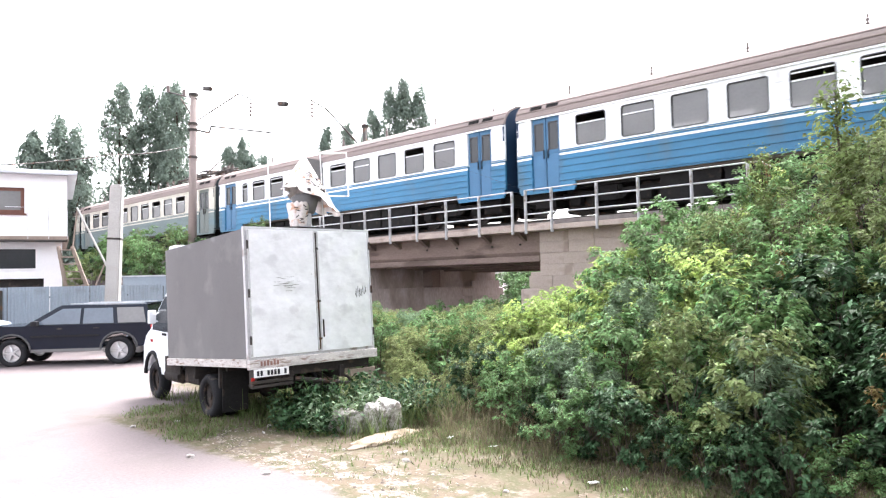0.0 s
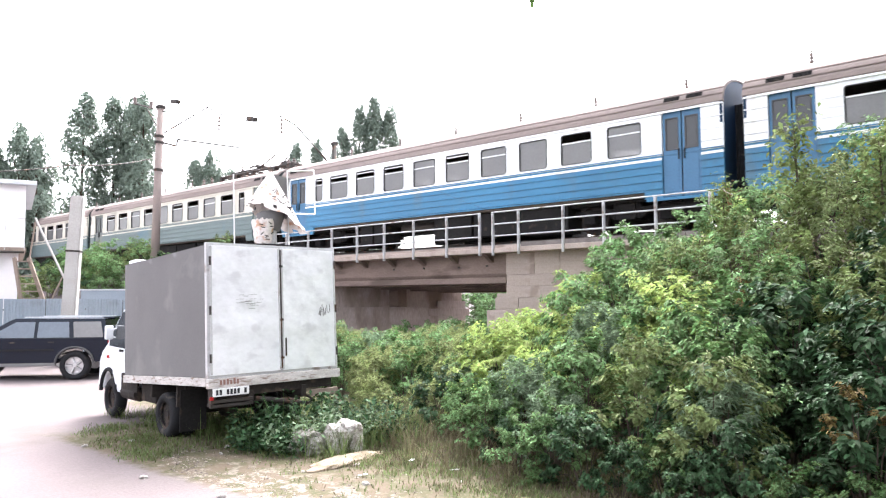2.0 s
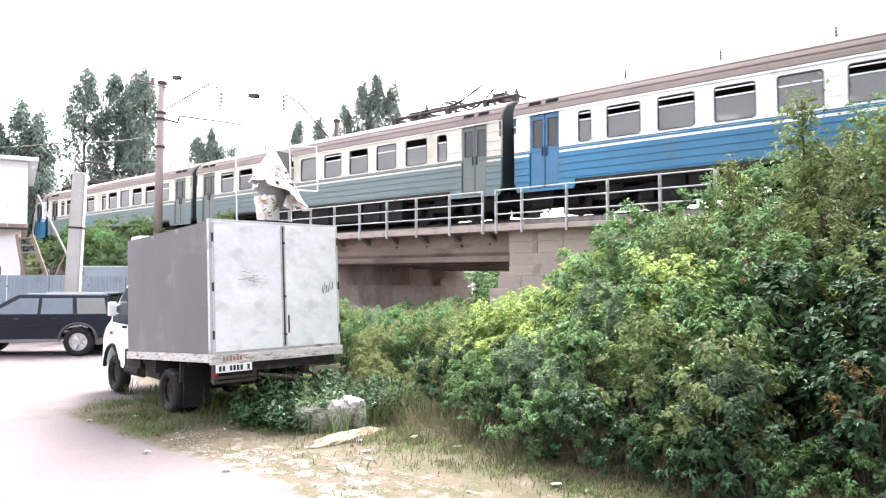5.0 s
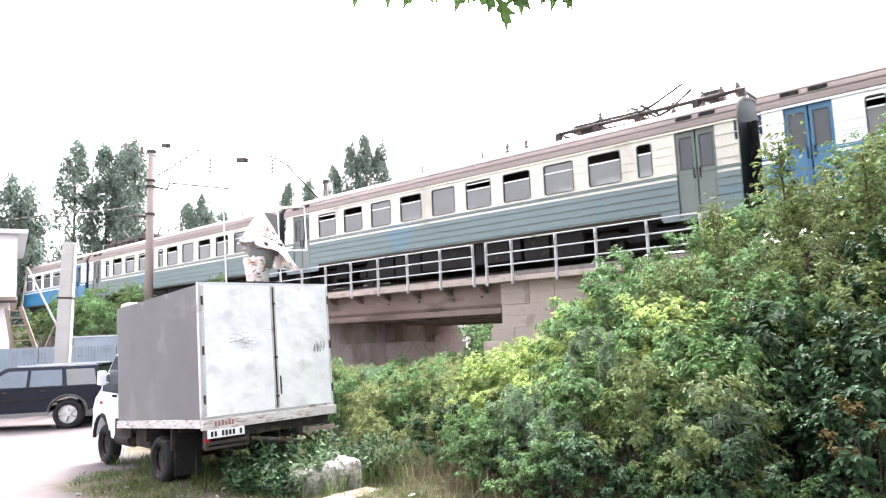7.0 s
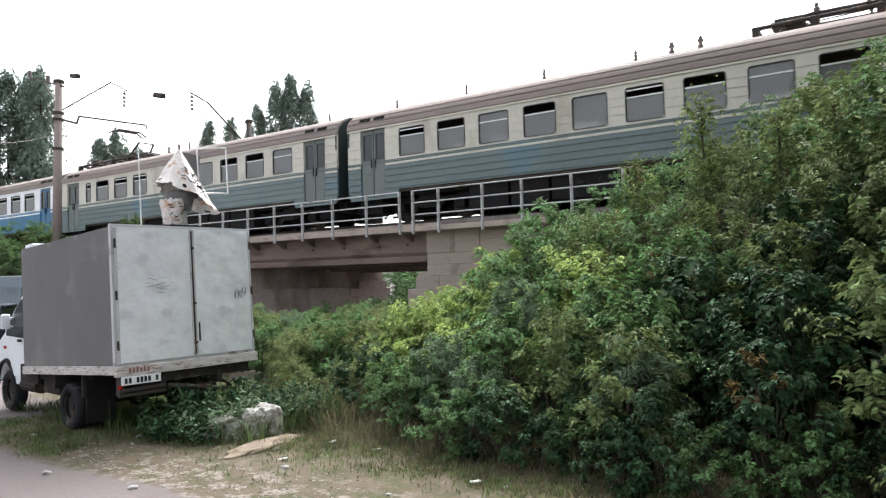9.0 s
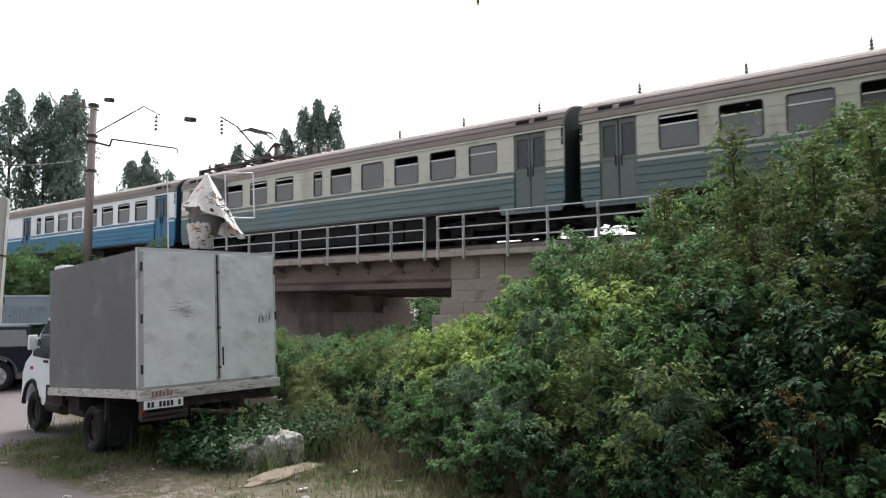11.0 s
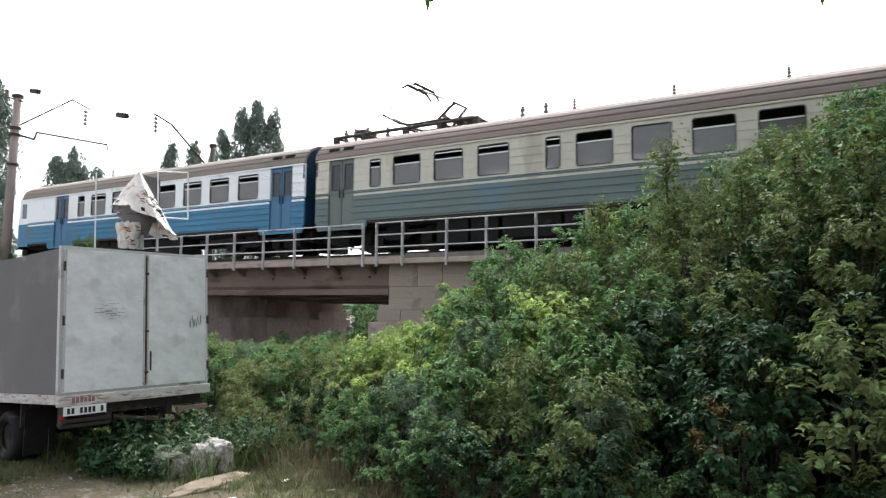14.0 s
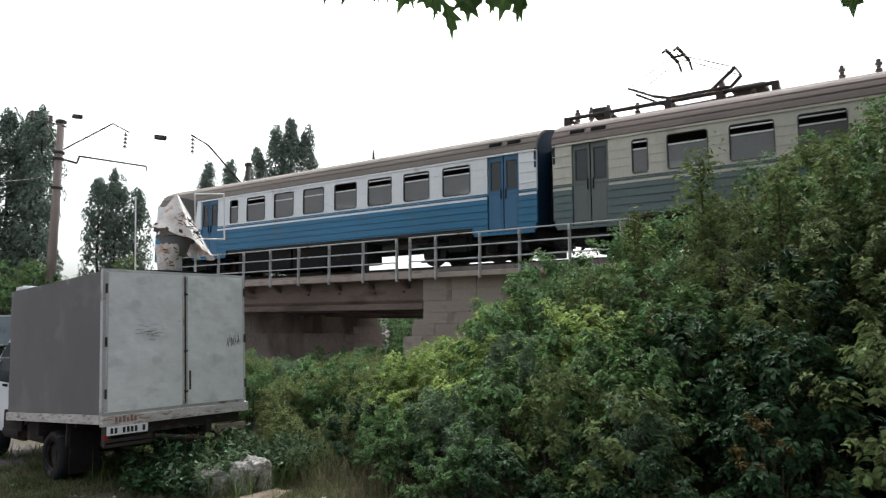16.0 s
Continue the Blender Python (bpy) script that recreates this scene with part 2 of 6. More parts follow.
def boxes(name, rows, material, parent=None, label="", bevel=0.0):
    bm = bmesh.new()
    for r in rows:
        box(bm, *r, bevel=bevel)
    return part(name, bm, material, parent, label)


def rods(name, rows, material, parent=None, label="", seg=8):
    bm = bmesh.new()
    for a, b, r in rows:
        rod(bm, a, b, r, seg=seg)
    return part(name, bm, material, parent, label)


def thing(name, label, category, m, group="", kind=""):
    ob = new(name)
    ob.empty_display_size = 0.2
    ob.matrix_basis = m
    return tagged(ob, label, category, group, kind)


def wall_with_holes(bm, x0, x1, z0, z1, holes, y0, y1):
    """An upright wall between y0 and y1 with rectangular openings (x0, x1, z0, z1) cut through it."""
    xs = sorted({x0, x1, *[min(max(v, x0), x1) for h in holes for v in h[:2]]})
    zs = sorted({z0, z1, *[min(max(v, z0), z1) for h in holes for v in h[2:]]})

    def solid(i, j):
        if not (0 <= i < len(xs) - 1 and 0 <= j < len(zs) - 1):
            return False
        cx, cz = (xs[i] + xs[i + 1]) / 2, (zs[j] + zs[j + 1]) / 2
        return not any(h[0] < cx < h[1] and h[2] < cz < h[3] for h in holes)

    def quad(*p):
        bm.faces.new([bm.verts.new(v) for v in p])
    for i in range(len(xs) - 1):
        for j in range(len(zs) - 1):
            if not solid(i, j):
                continue
            a, b, c, d = xs[i], xs[i + 1], zs[j], zs[j + 1]
            quad((a, y0, c), (b, y0, c), (b, y0, d), (a, y0, d))
            quad((a, y1, d), (b, y1, d), (b, y1, c), (a, y1, c))
            if not solid(i - 1, j):
                quad((a, y0, d), (a, y1, d), (a, y1, c), (a, y0, c))
            if not solid(i + 1, j):
                quad((b, y0, c), (b, y1, c), (b, y1, d), (b, y0, d))
            if not solid(i, j - 1):
                quad((a, y0, c), (a, y1, c), (b, y1, c), (b, y0, c))
            if not solid(i, j + 1):
                quad((b, y0, d), (b, y1, d), (a, y1, d), (a, y0, d))
    bmesh.ops.remove_doubles(bm, verts=bm.verts, dist=0.0005)


# ---- the lie of the place ----
GZ = -0.2                      # level of the yard
TRACK = pose(0, 0, 0, 0, 0, -42.5)   # x along the line (the way the train goes), y away from the yard
AXIS_O = 20.74                 # middle of the track
RAIL_Z = 3.78
DECK_Z = 3.42


def step(a, b, v):
    t = min(max((v - a) / (b - a), 0), 1)
    return t * t * (3 - 2 * t)


def bank(x, o):
    """Height of the ground: a level yard and a railway bank, cut through by the underpass."""
    h = 3.35 * step(11.0, 17.6, o) * (1 - step(24.0, 31.0, o))
    along = max(step(-10.0, -7.6, x), 1 - step(-28.0, -23.4, x)) if o < 18.7 else max(step(-13.1, -12.9, x), 1 - step(-23.6, -23.4, x))
    return GZ + (h - 0) * along + (0.04 * noise.noise((x * 0.6, o * 0.6, 0)) if o < 60 else 0)


def spaced(lo, hi, pitch):
    v = list(np.arange(lo, hi + 1e-6, pitch))
    for k in range(16):
        w = pitch * 1.6 ** (k + 1)
        v = [v[0] - w] + v + [v[-1] + w]
    return v


def build_ground():
    xs, os_ = spaced(-50, 16, 0.5), spaced(-10, 34, 0.4)
    verts = [(x, o, bank(x, o)) for o in os_ for x in xs]
    w = len(xs)
    faces = [(j * w + i, j * w + i + 1, (j + 1) * w + i + 1, (j + 1) * w + i) for j in range(len(os_) - 1) for i in range(w - 1)]
    me = bpy.data.meshes.new("ground")
    me.from_pydata(verts, [], faces)
    m = mat("yard_ground", (0.137, 0.115, 0.115), 0.95, 0, 0.18, 0.5, 30, 0.25, (0.116, 0.099, 0.094), 0.6)
    n, k = m.node_tree.nodes, m.node_tree.links
    b = n["Principled BSDF"]
    pale_road = b.inputs["Base Color"].links[0].from_socket
    tc, sep = n.new("ShaderNodeTexCoord"), n.new("ShaderNodeSeparateXYZ")
    k.new(tc.outputs["Object"], sep.inputs[0])

    def tex(s, d=6):
        t = n.new("ShaderNodeTexNoise")
        t.inputs["Scale"].default_value, t.inputs["Detail"].default_value = s, d
        k.new(tc.outputs["Object"], t.inputs["Vector"])
        return t.outputs[0]

    def math_(op, a, c):
        t = n.new("ShaderNodeMath")
        t.operation = op
        for i, v in enumerate((a, c)):
            if isinstance(v, (int, float)):
                t.inputs[i].default_value = v
            else:
                k.new(v, t.inputs[i])
        return t.outputs[0]

    def band(v, lo, hi):
        t = n.new("ShaderNodeMapRange")
        t.interpolation_type = "SMOOTHSTEP"
        t.inputs["From Min"].default_value, t.inputs["From Max"].default_value = lo, hi
        k.new(v, t.inputs["Value"])
        return t.outputs[0]

    def blend(f, a, c):
        t = n.new("ShaderNodeMix")
        t.data_type = "RGBA"
        k.new(f, t.inputs[0])
        for s, v in ((6, a), (7, c)):
            if isinstance(v, tuple):
                t.inputs[s].default_value = (*v, 1)
            else:
                k.new(v, t.inputs[s])
        return t.outputs[2]

    wob = math_("ADD", math_("MULTIPLY", math_("SUBTRACT", tex(0.8), 0.5), 0.7), math_("MULTIPLY", math_("SUBTRACT", tex(9.0), 0.5), 0.35))
    o_w = math_("ADD", sep.outputs[1], wob)
    x_w = math_("ADD", sep.outputs[0], wob)
    verge = math_("MULTIPLY", band(o_w, 4.15, 4.4), band(x_w, -12.0, -11.2))
    rank = math_("MULTIPLY", band(o_w, 6.3, 6.8), band(x_w, -14.6, -13.9))
    verge = math_("MAXIMUM", verge, rank)
    turf = blend(band(tex(3.5, 9), 0.4, 0.6), (0.064, 0.062, 0.032), (0.1, 0.078, 0.056))
    turf = blend(band(tex(26, 4), 0.5, 0.68), turf, (0.11, 0.093, 0.064))
    # a stony strip of pale gravel and sand along the road edge
    strip = math_("MULTIPLY", math_("SUBTRACT", 1.0, band(o_w, 4.8, 5.7)), band(x_w, -8.8, -7.0))
    stony = math_("ADD", math_("MULTIPLY", band(tex(4.2, 9), 0.5, 0.57), strip), math_("MULTIPLY", band(tex(5.0, 9), 0.6, 0.68), 0.5))
    gravel = blend(band(tex(22, 5), 0.38, 0.62), (0.115, 0.093, 0.076), (0.24, 0.208, 0.18))
    dirt = blend(stony, turf, gravel)
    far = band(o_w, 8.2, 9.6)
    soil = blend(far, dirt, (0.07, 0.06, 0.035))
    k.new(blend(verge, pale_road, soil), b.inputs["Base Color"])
    me.materials.append(m)
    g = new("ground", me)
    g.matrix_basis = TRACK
    tagged(g, "pale dusty yard with a dry grass verge rising to a railway bank", "ground", kind="structure")
    me.polygons.foreach_set("use_smooth", [True] * len(me.polygons))


build_ground()

# ---- the bridge ----


def build_bridge():
    br = thing("railway_bridge", "concrete railway underbridge with a cantilevered walkway and steel railing", "bridge", TRACK, kind="structure")
    boxes("deck_slab", [(-26.0, -5.5, 17.92, 24.2, DECK_Z - 0.16, DECK_Z)], M["concrete"], br, bevel=0.02)
    boxes("kerb", [(-26, -5.5, 18.9, 19.05, DECK_Z + 0.004, DECK_Z + 0.16)], M["concrete"], br)
    boxes("ballast_bed", [(-23.4, -12.9, 19.06, 22.6, DECK_Z + 0.004, DECK_Z + 0.2)], M["ballast"], br)
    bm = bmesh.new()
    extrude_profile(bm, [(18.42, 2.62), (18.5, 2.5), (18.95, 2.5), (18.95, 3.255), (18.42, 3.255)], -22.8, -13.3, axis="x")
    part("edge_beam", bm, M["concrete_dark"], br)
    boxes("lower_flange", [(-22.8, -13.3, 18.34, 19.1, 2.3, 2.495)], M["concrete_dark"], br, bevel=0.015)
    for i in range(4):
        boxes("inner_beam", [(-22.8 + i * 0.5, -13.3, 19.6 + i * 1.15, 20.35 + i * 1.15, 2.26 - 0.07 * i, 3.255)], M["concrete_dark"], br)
    bracket = None
    for i in range(-4, 9):
        x = -19.87 + i * 0.745
        if bracket is None:
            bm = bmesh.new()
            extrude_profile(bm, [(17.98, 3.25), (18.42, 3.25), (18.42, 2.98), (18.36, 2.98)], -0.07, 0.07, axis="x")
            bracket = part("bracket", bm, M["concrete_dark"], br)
            bracket.matrix_basis = pose(x, 0, 0)
        elif i % 2 == 0:
            again(bracket, pose(x, 0, 0))
    bm = bmesh.new()
    box(bm, -0.02, 0.02, 18.36, 18.42, -0.03, 0.03)
    stub = part("drain_stub", bm, M["iron"], br)
    stub.matrix_basis = pose(-15.3, 0, 2.86)
    for x in (-16.9, -18.4, -14.1):
        again(stub, pose(x, 0, 2.88))
    # abutments: the body of each is faced with courses of blocks
    boxes("abutment", [(-13.27, -6.0, 18.415, 24.0, GZ - 0.3, 3.25)], M["concrete"], br)
    for z0, z1, back in ((GZ - 0.3, 1.46, 0.0), (1.46, 3.25, 0.22)):
        bm = bmesh.new()
        lower = [(-22.5 - back, 18.5), (-19.6 - back, 24.0), (-27, 24.0), (-27, 18.5)]
        va, vb = [bm.verts.new((*p, z0)) for p in lower], [bm.verts.new((*p, z1)) for p in lower]
        bm.faces.new(va[::-1]), bm.faces.new(vb)
        for i in range(4):
            bm.faces.new((va[i], va[(i + 1) % 4], vb[(i + 1) % 4], vb[i]))
        bmesh.ops.recalc_face_normals(bm, faces=bm.faces)
        part("skew_abutment", bm, M["wall_concrete"], br, "stained concrete wall of the underpass")
    boxes("bearing_ledge", [(-13.72, -13.28, 18.4, 23.9, GZ - 0.3, 1.98)], M["concrete"], br, bevel=0.03)
    boxes("bearing_step", [(-14.06, -13.3, 18.3, 23.85, GZ - 0.3, 1.44)], M["concrete"], br, bevel=0.05)
    # dark block stands in for a shadowed recess in the wall
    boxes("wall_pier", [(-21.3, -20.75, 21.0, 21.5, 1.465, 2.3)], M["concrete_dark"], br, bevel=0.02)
    rng = random.Random(4)
    protos = []
    for k in range(4):
        bm = bmesh.new()
        box(bm, 0, 0.9 + 0.18 * k, 0, 0.17, 0, 0.351, bevel=0.007)
        p = part("block", bm, M["concrete"], br)
        protos.append((p, 0.9 + 0.18 * k))
    used = set()
    for row in range(8):
        z = 0.42 + row * 0.358
        x = -13.3 - (0.44 if z < 1.8 else 0)
        while x < -8.0:
            i = rng.randrange(4)
            p, w = protos[i]
            m = pose(x, 18.36 + rng.uniform(-0.014, 0.014), z, 0, rng.uniform(-0.25, 0.25), 0)
            if i in used:
                again(p, m)
            else:
                p.matrix_basis = m
                used.add(i)
            x += w + 0.007
    # rough quoins at the lit end of the underpass wall, set along the skew face
    skew = math.degrees(math.atan2(5.5, 2.9))
    bm = bmesh.new()
    box(bm, 0, 0.624, -0.05, 0.1, 0, 0.313, bevel=0.01)
    quoin = part("quoin", bm, M["wall_concrete"], br)
    for row in range(5):
        for col in range(3 if row % 2 else 2):
            d = 6.2 - 0.63 * (col + 1) + (0.2 if row % 2 else 0)
            x, o = -22.5 + d * math.cos(radians(skew)), 18.5 + d * math.sin(radians(skew))
            m = pose(x + rng.uniform(-0.02, 0.02), o, 0.1 + 0.32 * row, 0, 0, skew)
            if row == 0 and col == 0:
                quoin.matrix_basis = m
            else:
                again(quoin, m)
    # railing
    posts = [-25.8, -24.3, -22.85, -21.35, -19.87, -18.43, -16.95, -15.45, -14.0, -13.48, -12.5, -10.94, -9.58, -8.02, -6.6]
    rail = thing("bridge_railing", "grey-painted steel railing along the bridge walkway", "railing", TRACK)
    bm = bmesh.new()
    box(bm, -0.035, 0.035, 17.88, 17.95, 3.18, 4.56)
    box(bm, -0.006, 0.006, 17.86, 17.97, 3.18, 4.56)
    post = part("post", bm, M["steel"], rail)
    post.matrix_basis = pose(posts[0], 0, 0)
    for x in posts[1:]:
        again(post, pose(x, 0, 0, 0, random.uniform(-0.6, 0.6), 0))
    for z in (4.55, 4.17, 3.79):
        rods("rail", [((-26, 17.915, z), (-13.98, 17.915, z), 0.022)], M["steel"], rail)
        rods("rail", [((-13.5, 17.915, z), (-6.3 if z > 4.5 else -6.7, 17.915, z), 0.022)], M["steel"], rail)
    rods("bent_end", [((-6.3, 17.915, 4.55), (-6.0, 17.85, 4.38), 0.022)], M["steel"], rail)
    # track
    for side in (-0.76, 0.76):
        boxes("rail_track", [(-160, 60, AXIS_O + side - 0.036, AXIS_O + side + 0.036, RAIL_Z - 0.15, RAIL_Z)], M["iron"]).matrix_basis = TRACK
    for o in bpy.data.objects:
        if o.name.startswith("rail_track"):
            tagged(o, "rusty steel running rail on the bank", "rail", kind="structure")
    bed = boxes("ballast_bed_on_bank", [(-160, -23.42, 18.6, 22.9, 2.9, RAIL_Z - 0.16), (-12.88, 60, 18.6, 22.9, 2.9, RAIL_Z - 0.16)], M["ballast"])
    bed.matrix_basis = TRACK
    tagged(bed, "grey ballast bed under the rails", "ballast", kind="structure")


build_bridge()

# ---- the train ----
PITCH = [-5.87, -4.275, -2.68, -1.085, 0.51, 2.105, 3.7, 5.295, 6.9]


def carriage(name, label, up, low, door_m, roof_m, end_m, windows, doors, flip=False, cab=False, pans=False, raised=True, seed=1, grille=False):
    """One carriage of a suburban electric train; length along x, rail level at z = 0."""
    rng = random.Random(seed)
    s = -1 if flip else 1
    car = thing(name, label, "train carriage", Matrix.Identity(4), "carriages of the train")
    wins = [(s * c - w / 2, s * c + w / 2, 2.17, 3.13) for c, w in windows]
    drs = [(s * c - 0.56, s * c + 0.56, 0.86, 3.28) for c in doors]
    for sy in (-1, 1):
        y0, y1 = (-1.74, -1.66) if sy < 0 else (1.66, 1.74)
        lo_x = -8.4 if cab else -9.78
        bm = bmesh.new()
        wall_with_holes(bm, lo_x, 9.78, 2.06, 3.36, wins + drs, y0, y1)
        part("upper_wall", bm, up, car)
        bm = bmesh.new()
        wall_with_holes(bm, lo_x, 9.78, 1.06, 2.06, drs, y0, y1)
        part("lower_wall", bm, low, car)
        f = sy * 1.74
        cuts = sorted([lo_x] + [v for d in drs for v in d[:2]] + [9.78])
        segs = [(cuts[i], cuts[i + 1]) for i in range(0, len(cuts), 2)]
        bm = bmesh.new()
        for a, b in segs:
            box(bm, a, b, f - 0.012 if sy < 0 else f, f if sy < 0 else f + 0.012, 1.93, 2.0)
        part("belt_stripe", bm, up, car)
        bm = bmesh.new()
        for a, b in segs:
            for z in (1.12, 1.34, 1.56, 1.78, 2.075):
                box(bm, a, b, f - 0.03 if sy < 0 else f, f if sy < 0 else f + 0.03, z, z + 0.028)
        part("rib", bm, low, car)
        bm = bmesh.new()
        box(bm, lo_x, 9.78, f - 0.035 if sy < 0 else f, f if sy < 0 else f + 0.035, 3.25, 3.29)
        for zz in (2.3, 2.62, 2.94):
            for a, b in ((-9.78, -9.2), (9.2, 9.78)):
                if not (cab and a < 0):
                    box(bm, a, b, f - 0.02 if sy < 0 else f, f if sy < 0 else f + 0.02, zz, zz + 0.022)
        stops = sorted(wins + drs)
        for (l, r) in zip(stops, stops[1:]):
            for zz in (2.42, 2.66, 2.9):
                if r[0] - l[1] > 0.1:
                    box(bm, l[1] + 0.03, r[0] - 0.03, f - 0.012 if sy < 0 else f, f if sy < 0 else f + 0.012, zz, zz + 0.016)
        part("cornice", bm, up, car)
        for d in drs:
            boxes("door_sill", [(d[0] - 0.5, d[1] + 0.5, y0 + 0.01, y1 - 0.01, 0.78, 0.86)], low, car)
        for d in drs:
            for a, b in ((d[0] - 0.55, d[0]), (d[1], d[1] + 0.55)):
                boxes("door_skirt", [(max(a, -9.78), min(b, 9.78), y0 + 0.003, y1 - 0.003, 0.86, 1.06)], low, car)
        for a, b, z0, z1 in wins:
            yf = f - 0.015 if sy < 0 else f - 0.045
            bm = bmesh.new()
            wall_with_holes(bm, a, b, z0, z1, [(a + 0.025, b - 0.025, z0 + 0.025, z1 - 0.025)], yf, yf + 0.06)
            w = part("window", bm, M["window_rubber"], car)
            kind = rng.random()
            yp = f + (0.03 if sy < 0 else -0.04)
            split = z0 + 0.66
            if b - a > 0.8 and kind < 0.1:
                boxes("pane", [(a + 0.03, b - 0.03, yp, yp + 0.008, z0 + 0.03, z1 - 0.03)], M["pane"], w)
            else:
                boxes("pane", [(a + 0.03, b - 0.03, yp, yp + 0.008, z0 + 0.03, split)], M["pane"], w)
                boxes("sash_bar", [(a + 0.035, b - 0.035, yp - 0.02, yp + 0.02, split, split + 0.04)], M["alu"], w, "pale aluminium bar")
                if kind > 0.8:
                    boxes("pane", [(a + 0.03, b - 0.03, yp, yp + 0.008, split + 0.04, z1 - 0.03)], M["pane"], w)
                elif kind > 0.5:
                    boxes("sash_bar", [(a + 0.035, b - 0.035, yp - 0.02, yp + 0.02, z1 - 0.1, z1 - 0.06)], M["alu"], w, "pale aluminium bar")
        # rounded corners: gussets of body paint outside, of rubber inside each frame
        for nm, m_, inset, leg, d0, d1 in (("window_surround", up, 0.0, 0.075, 0.015, 0.019), ("window_gusset", M["window_rubber"], 0.024, 0.07, -0.02, 0.01)):
            bm = bmesh.new()
            for a, b, z0, z1 in wins:
                for cx, sx in ((a + inset, 1), (b - inset, -1)):
                    for cz, sz in ((z0 + inset, 1), (z1 - inset, -1)):
                        fan = [(cx, cz), (cx + sx * leg, cz), (cx + sx * leg * 0.3, cz + sz * leg * 0.3), (cx, cz + sz * leg)]
                        ya, yb = f + sy * d0, f + sy * d1
                        lo, hi = [bm.verts.new((u, ya, v)) for u, v in fan], [bm.verts.new((u, yb, v)) for u, v in fan]
                        bm.faces.new(lo), bm.faces.new(hi[::-1])
                        for i in range(4):
                            bm.faces.new((lo[i], hi[i], hi[(i + 1) % 4], lo[(i + 1) % 4]))
            bmesh.ops.recalc_face_normals(bm, faces=bm.faces)
            tagged(part(nm, bm, m_, car), kind="stuff")
        for d in drs:
            yd = f + (0.05 if sy < 0 else -0.09)
            for k in (0, 1):
                a = d[0] + 0.02 + k * 0.56
                b = a + 0.52
                bm = bmesh.new()
                wall_with_holes(bm, a, b, 0.88, 3.26, [(a + 0.09, b - 0.09, 2.2, 3.08)], yd, yd + 0.04)
                box(bm, a + 0.07, b - 0.07, yd - 0.008, yd + 0.001, 1.0, 2.0, bevel=0.006)
                leaf = part("door_leaf", bm, door_m, car)
                boxes("pane", [(a + 0.08, b - 0.08, yd + 0.015, yd + 0.023, 2.19, 3.09)], M["dark_glass"], leaf)
                bm = bmesh.new()
                wall_with_holes(bm, a + 0.07, b - 0.07, 2.18, 3.1, [(a + 0.1, b - 0.1, 2.21, 3.07)], yd - 0.012, yd + 0.012)
                part("pane_rubber", bm, M["window_rubber"], leaf)
                boxes("kick_rail", [(a + 0.05, b - 0.05, yd - 0.014, yd - 0.001, 2.06, 2.1)], door_m, leaf)
                boxes("door_handle", [(a + (0.44 if k == 0 else 0.05), a + (0.47 if k == 0 else 0.08), yd - 0.04, yd - 0.008, 1.9, 2.2)], M["under"], leaf)
            boxes("step", [(d[0] - 0.1, d[1] + 0.1, f - 0.05 if sy < 0 else f - 0.1, f + 0.1 if sy < 0 else f + 0.05, 0.55, 0.6)], M["under"], car)
    if grille:
        boxes("side_grille", [(s * -4.2 - 0.5, s * -4.2 + 0.5, -1.775, -1.742, 1.4, 1.62)], M["dark_end"], car, bevel=0.01)
    # roof: an arched shell with battens
    bm = bmesh.new()
    arc = [(-1.77, 3.34), (-1.75, 3.46), (-1.66, 3.66), (-1.45, 3.86), (-1.05, 4.05), (-0.5, 4.17), (0, 4.2), (0.5, 4.17), (1.05, 4.05), (1.45, 3.86), (1.66, 3.66), (1.75, 3.46), (1.77, 3.34)]
    inner = [(u * 0.96, v - 0.05) for u, v in arc[::-1]]
    extrude_profile(bm, arc + inner, -9.0 if cab else -9.8, 9.8, axis="x")
    part("roof", bm, roof_m, car)
    bm = bmesh.new()
    for u, v in ((-1.72, 3.545), (-1.6, 3.725), (1.72, 3.545), (1.6, 3.725)):
        box(bm, -9.0 if cab else -9.8, 9.8, u - 0.02, u + 0.02, v - 0.014, v + 0.02)
    part("roof_batten", bm, roof_m, car)
    for x in (-9.0, -8.35, 8.35, 9.0):
        if cab and x < 0:
            continue
        bm = bmesh.new()
        m = Matrix.Translation((x, -1.695, 3.62)) @ Matrix.Rotation(radians(-26), 4, "X")
        box(bm, -0.22, 0.22, -0.02, 0.02, -0.07, 0.07, m)
        for k in range(3):
            box(bm, -0.2, 0.2, -0.035, -0.02, -0.05 + k * 0.04, -0.03 + k * 0.04, m)
        part("roof_vent", bm, M["under"], car)
    # ends with the gangway bellows
    for e in (-1, 1):
        if cab and e < 0:
            continue
        bm = bmesh.new()
        pts = [(-1.73, 1.0)] + [(u * 0.985, v) for u, v in arc] + [(1.73, 1.0)]
        extrude_profile(bm, pts, e * 9.7, e * 9.775, axis="x")
        part("end_wall", bm, end_m, car)
        for k in range(3):
            bm = bmesh.new()
            box(bm, e * (9.79 + k * 0.08) - 0.03, e * (9.79 + k * 0.08) + 0.03, -0.75 + 0.03 * (k % 2), -0.6, 1.05, 3.4)
            box(bm, e * (9.79 + k * 0.08) - 0.03, e * (9.79 + k * 0.08) + 0.03, 0.6, 0.75 - 0.03 * (k % 2), 1.05, 3.4)
            box(bm, e * (9.79 + k * 0.08) - 0.03, e * (9.79 + k * 0.08) + 0.03, -0.6, 0.6, 3.2, 3.4)
            part("gangway_fold", bm, M["rubber"], car)
    boxes("floor", [(-8.6 if cab else -9.7, 9.7, -1.65, 1.65, 1.0, 1.12)], M["interior"], car)
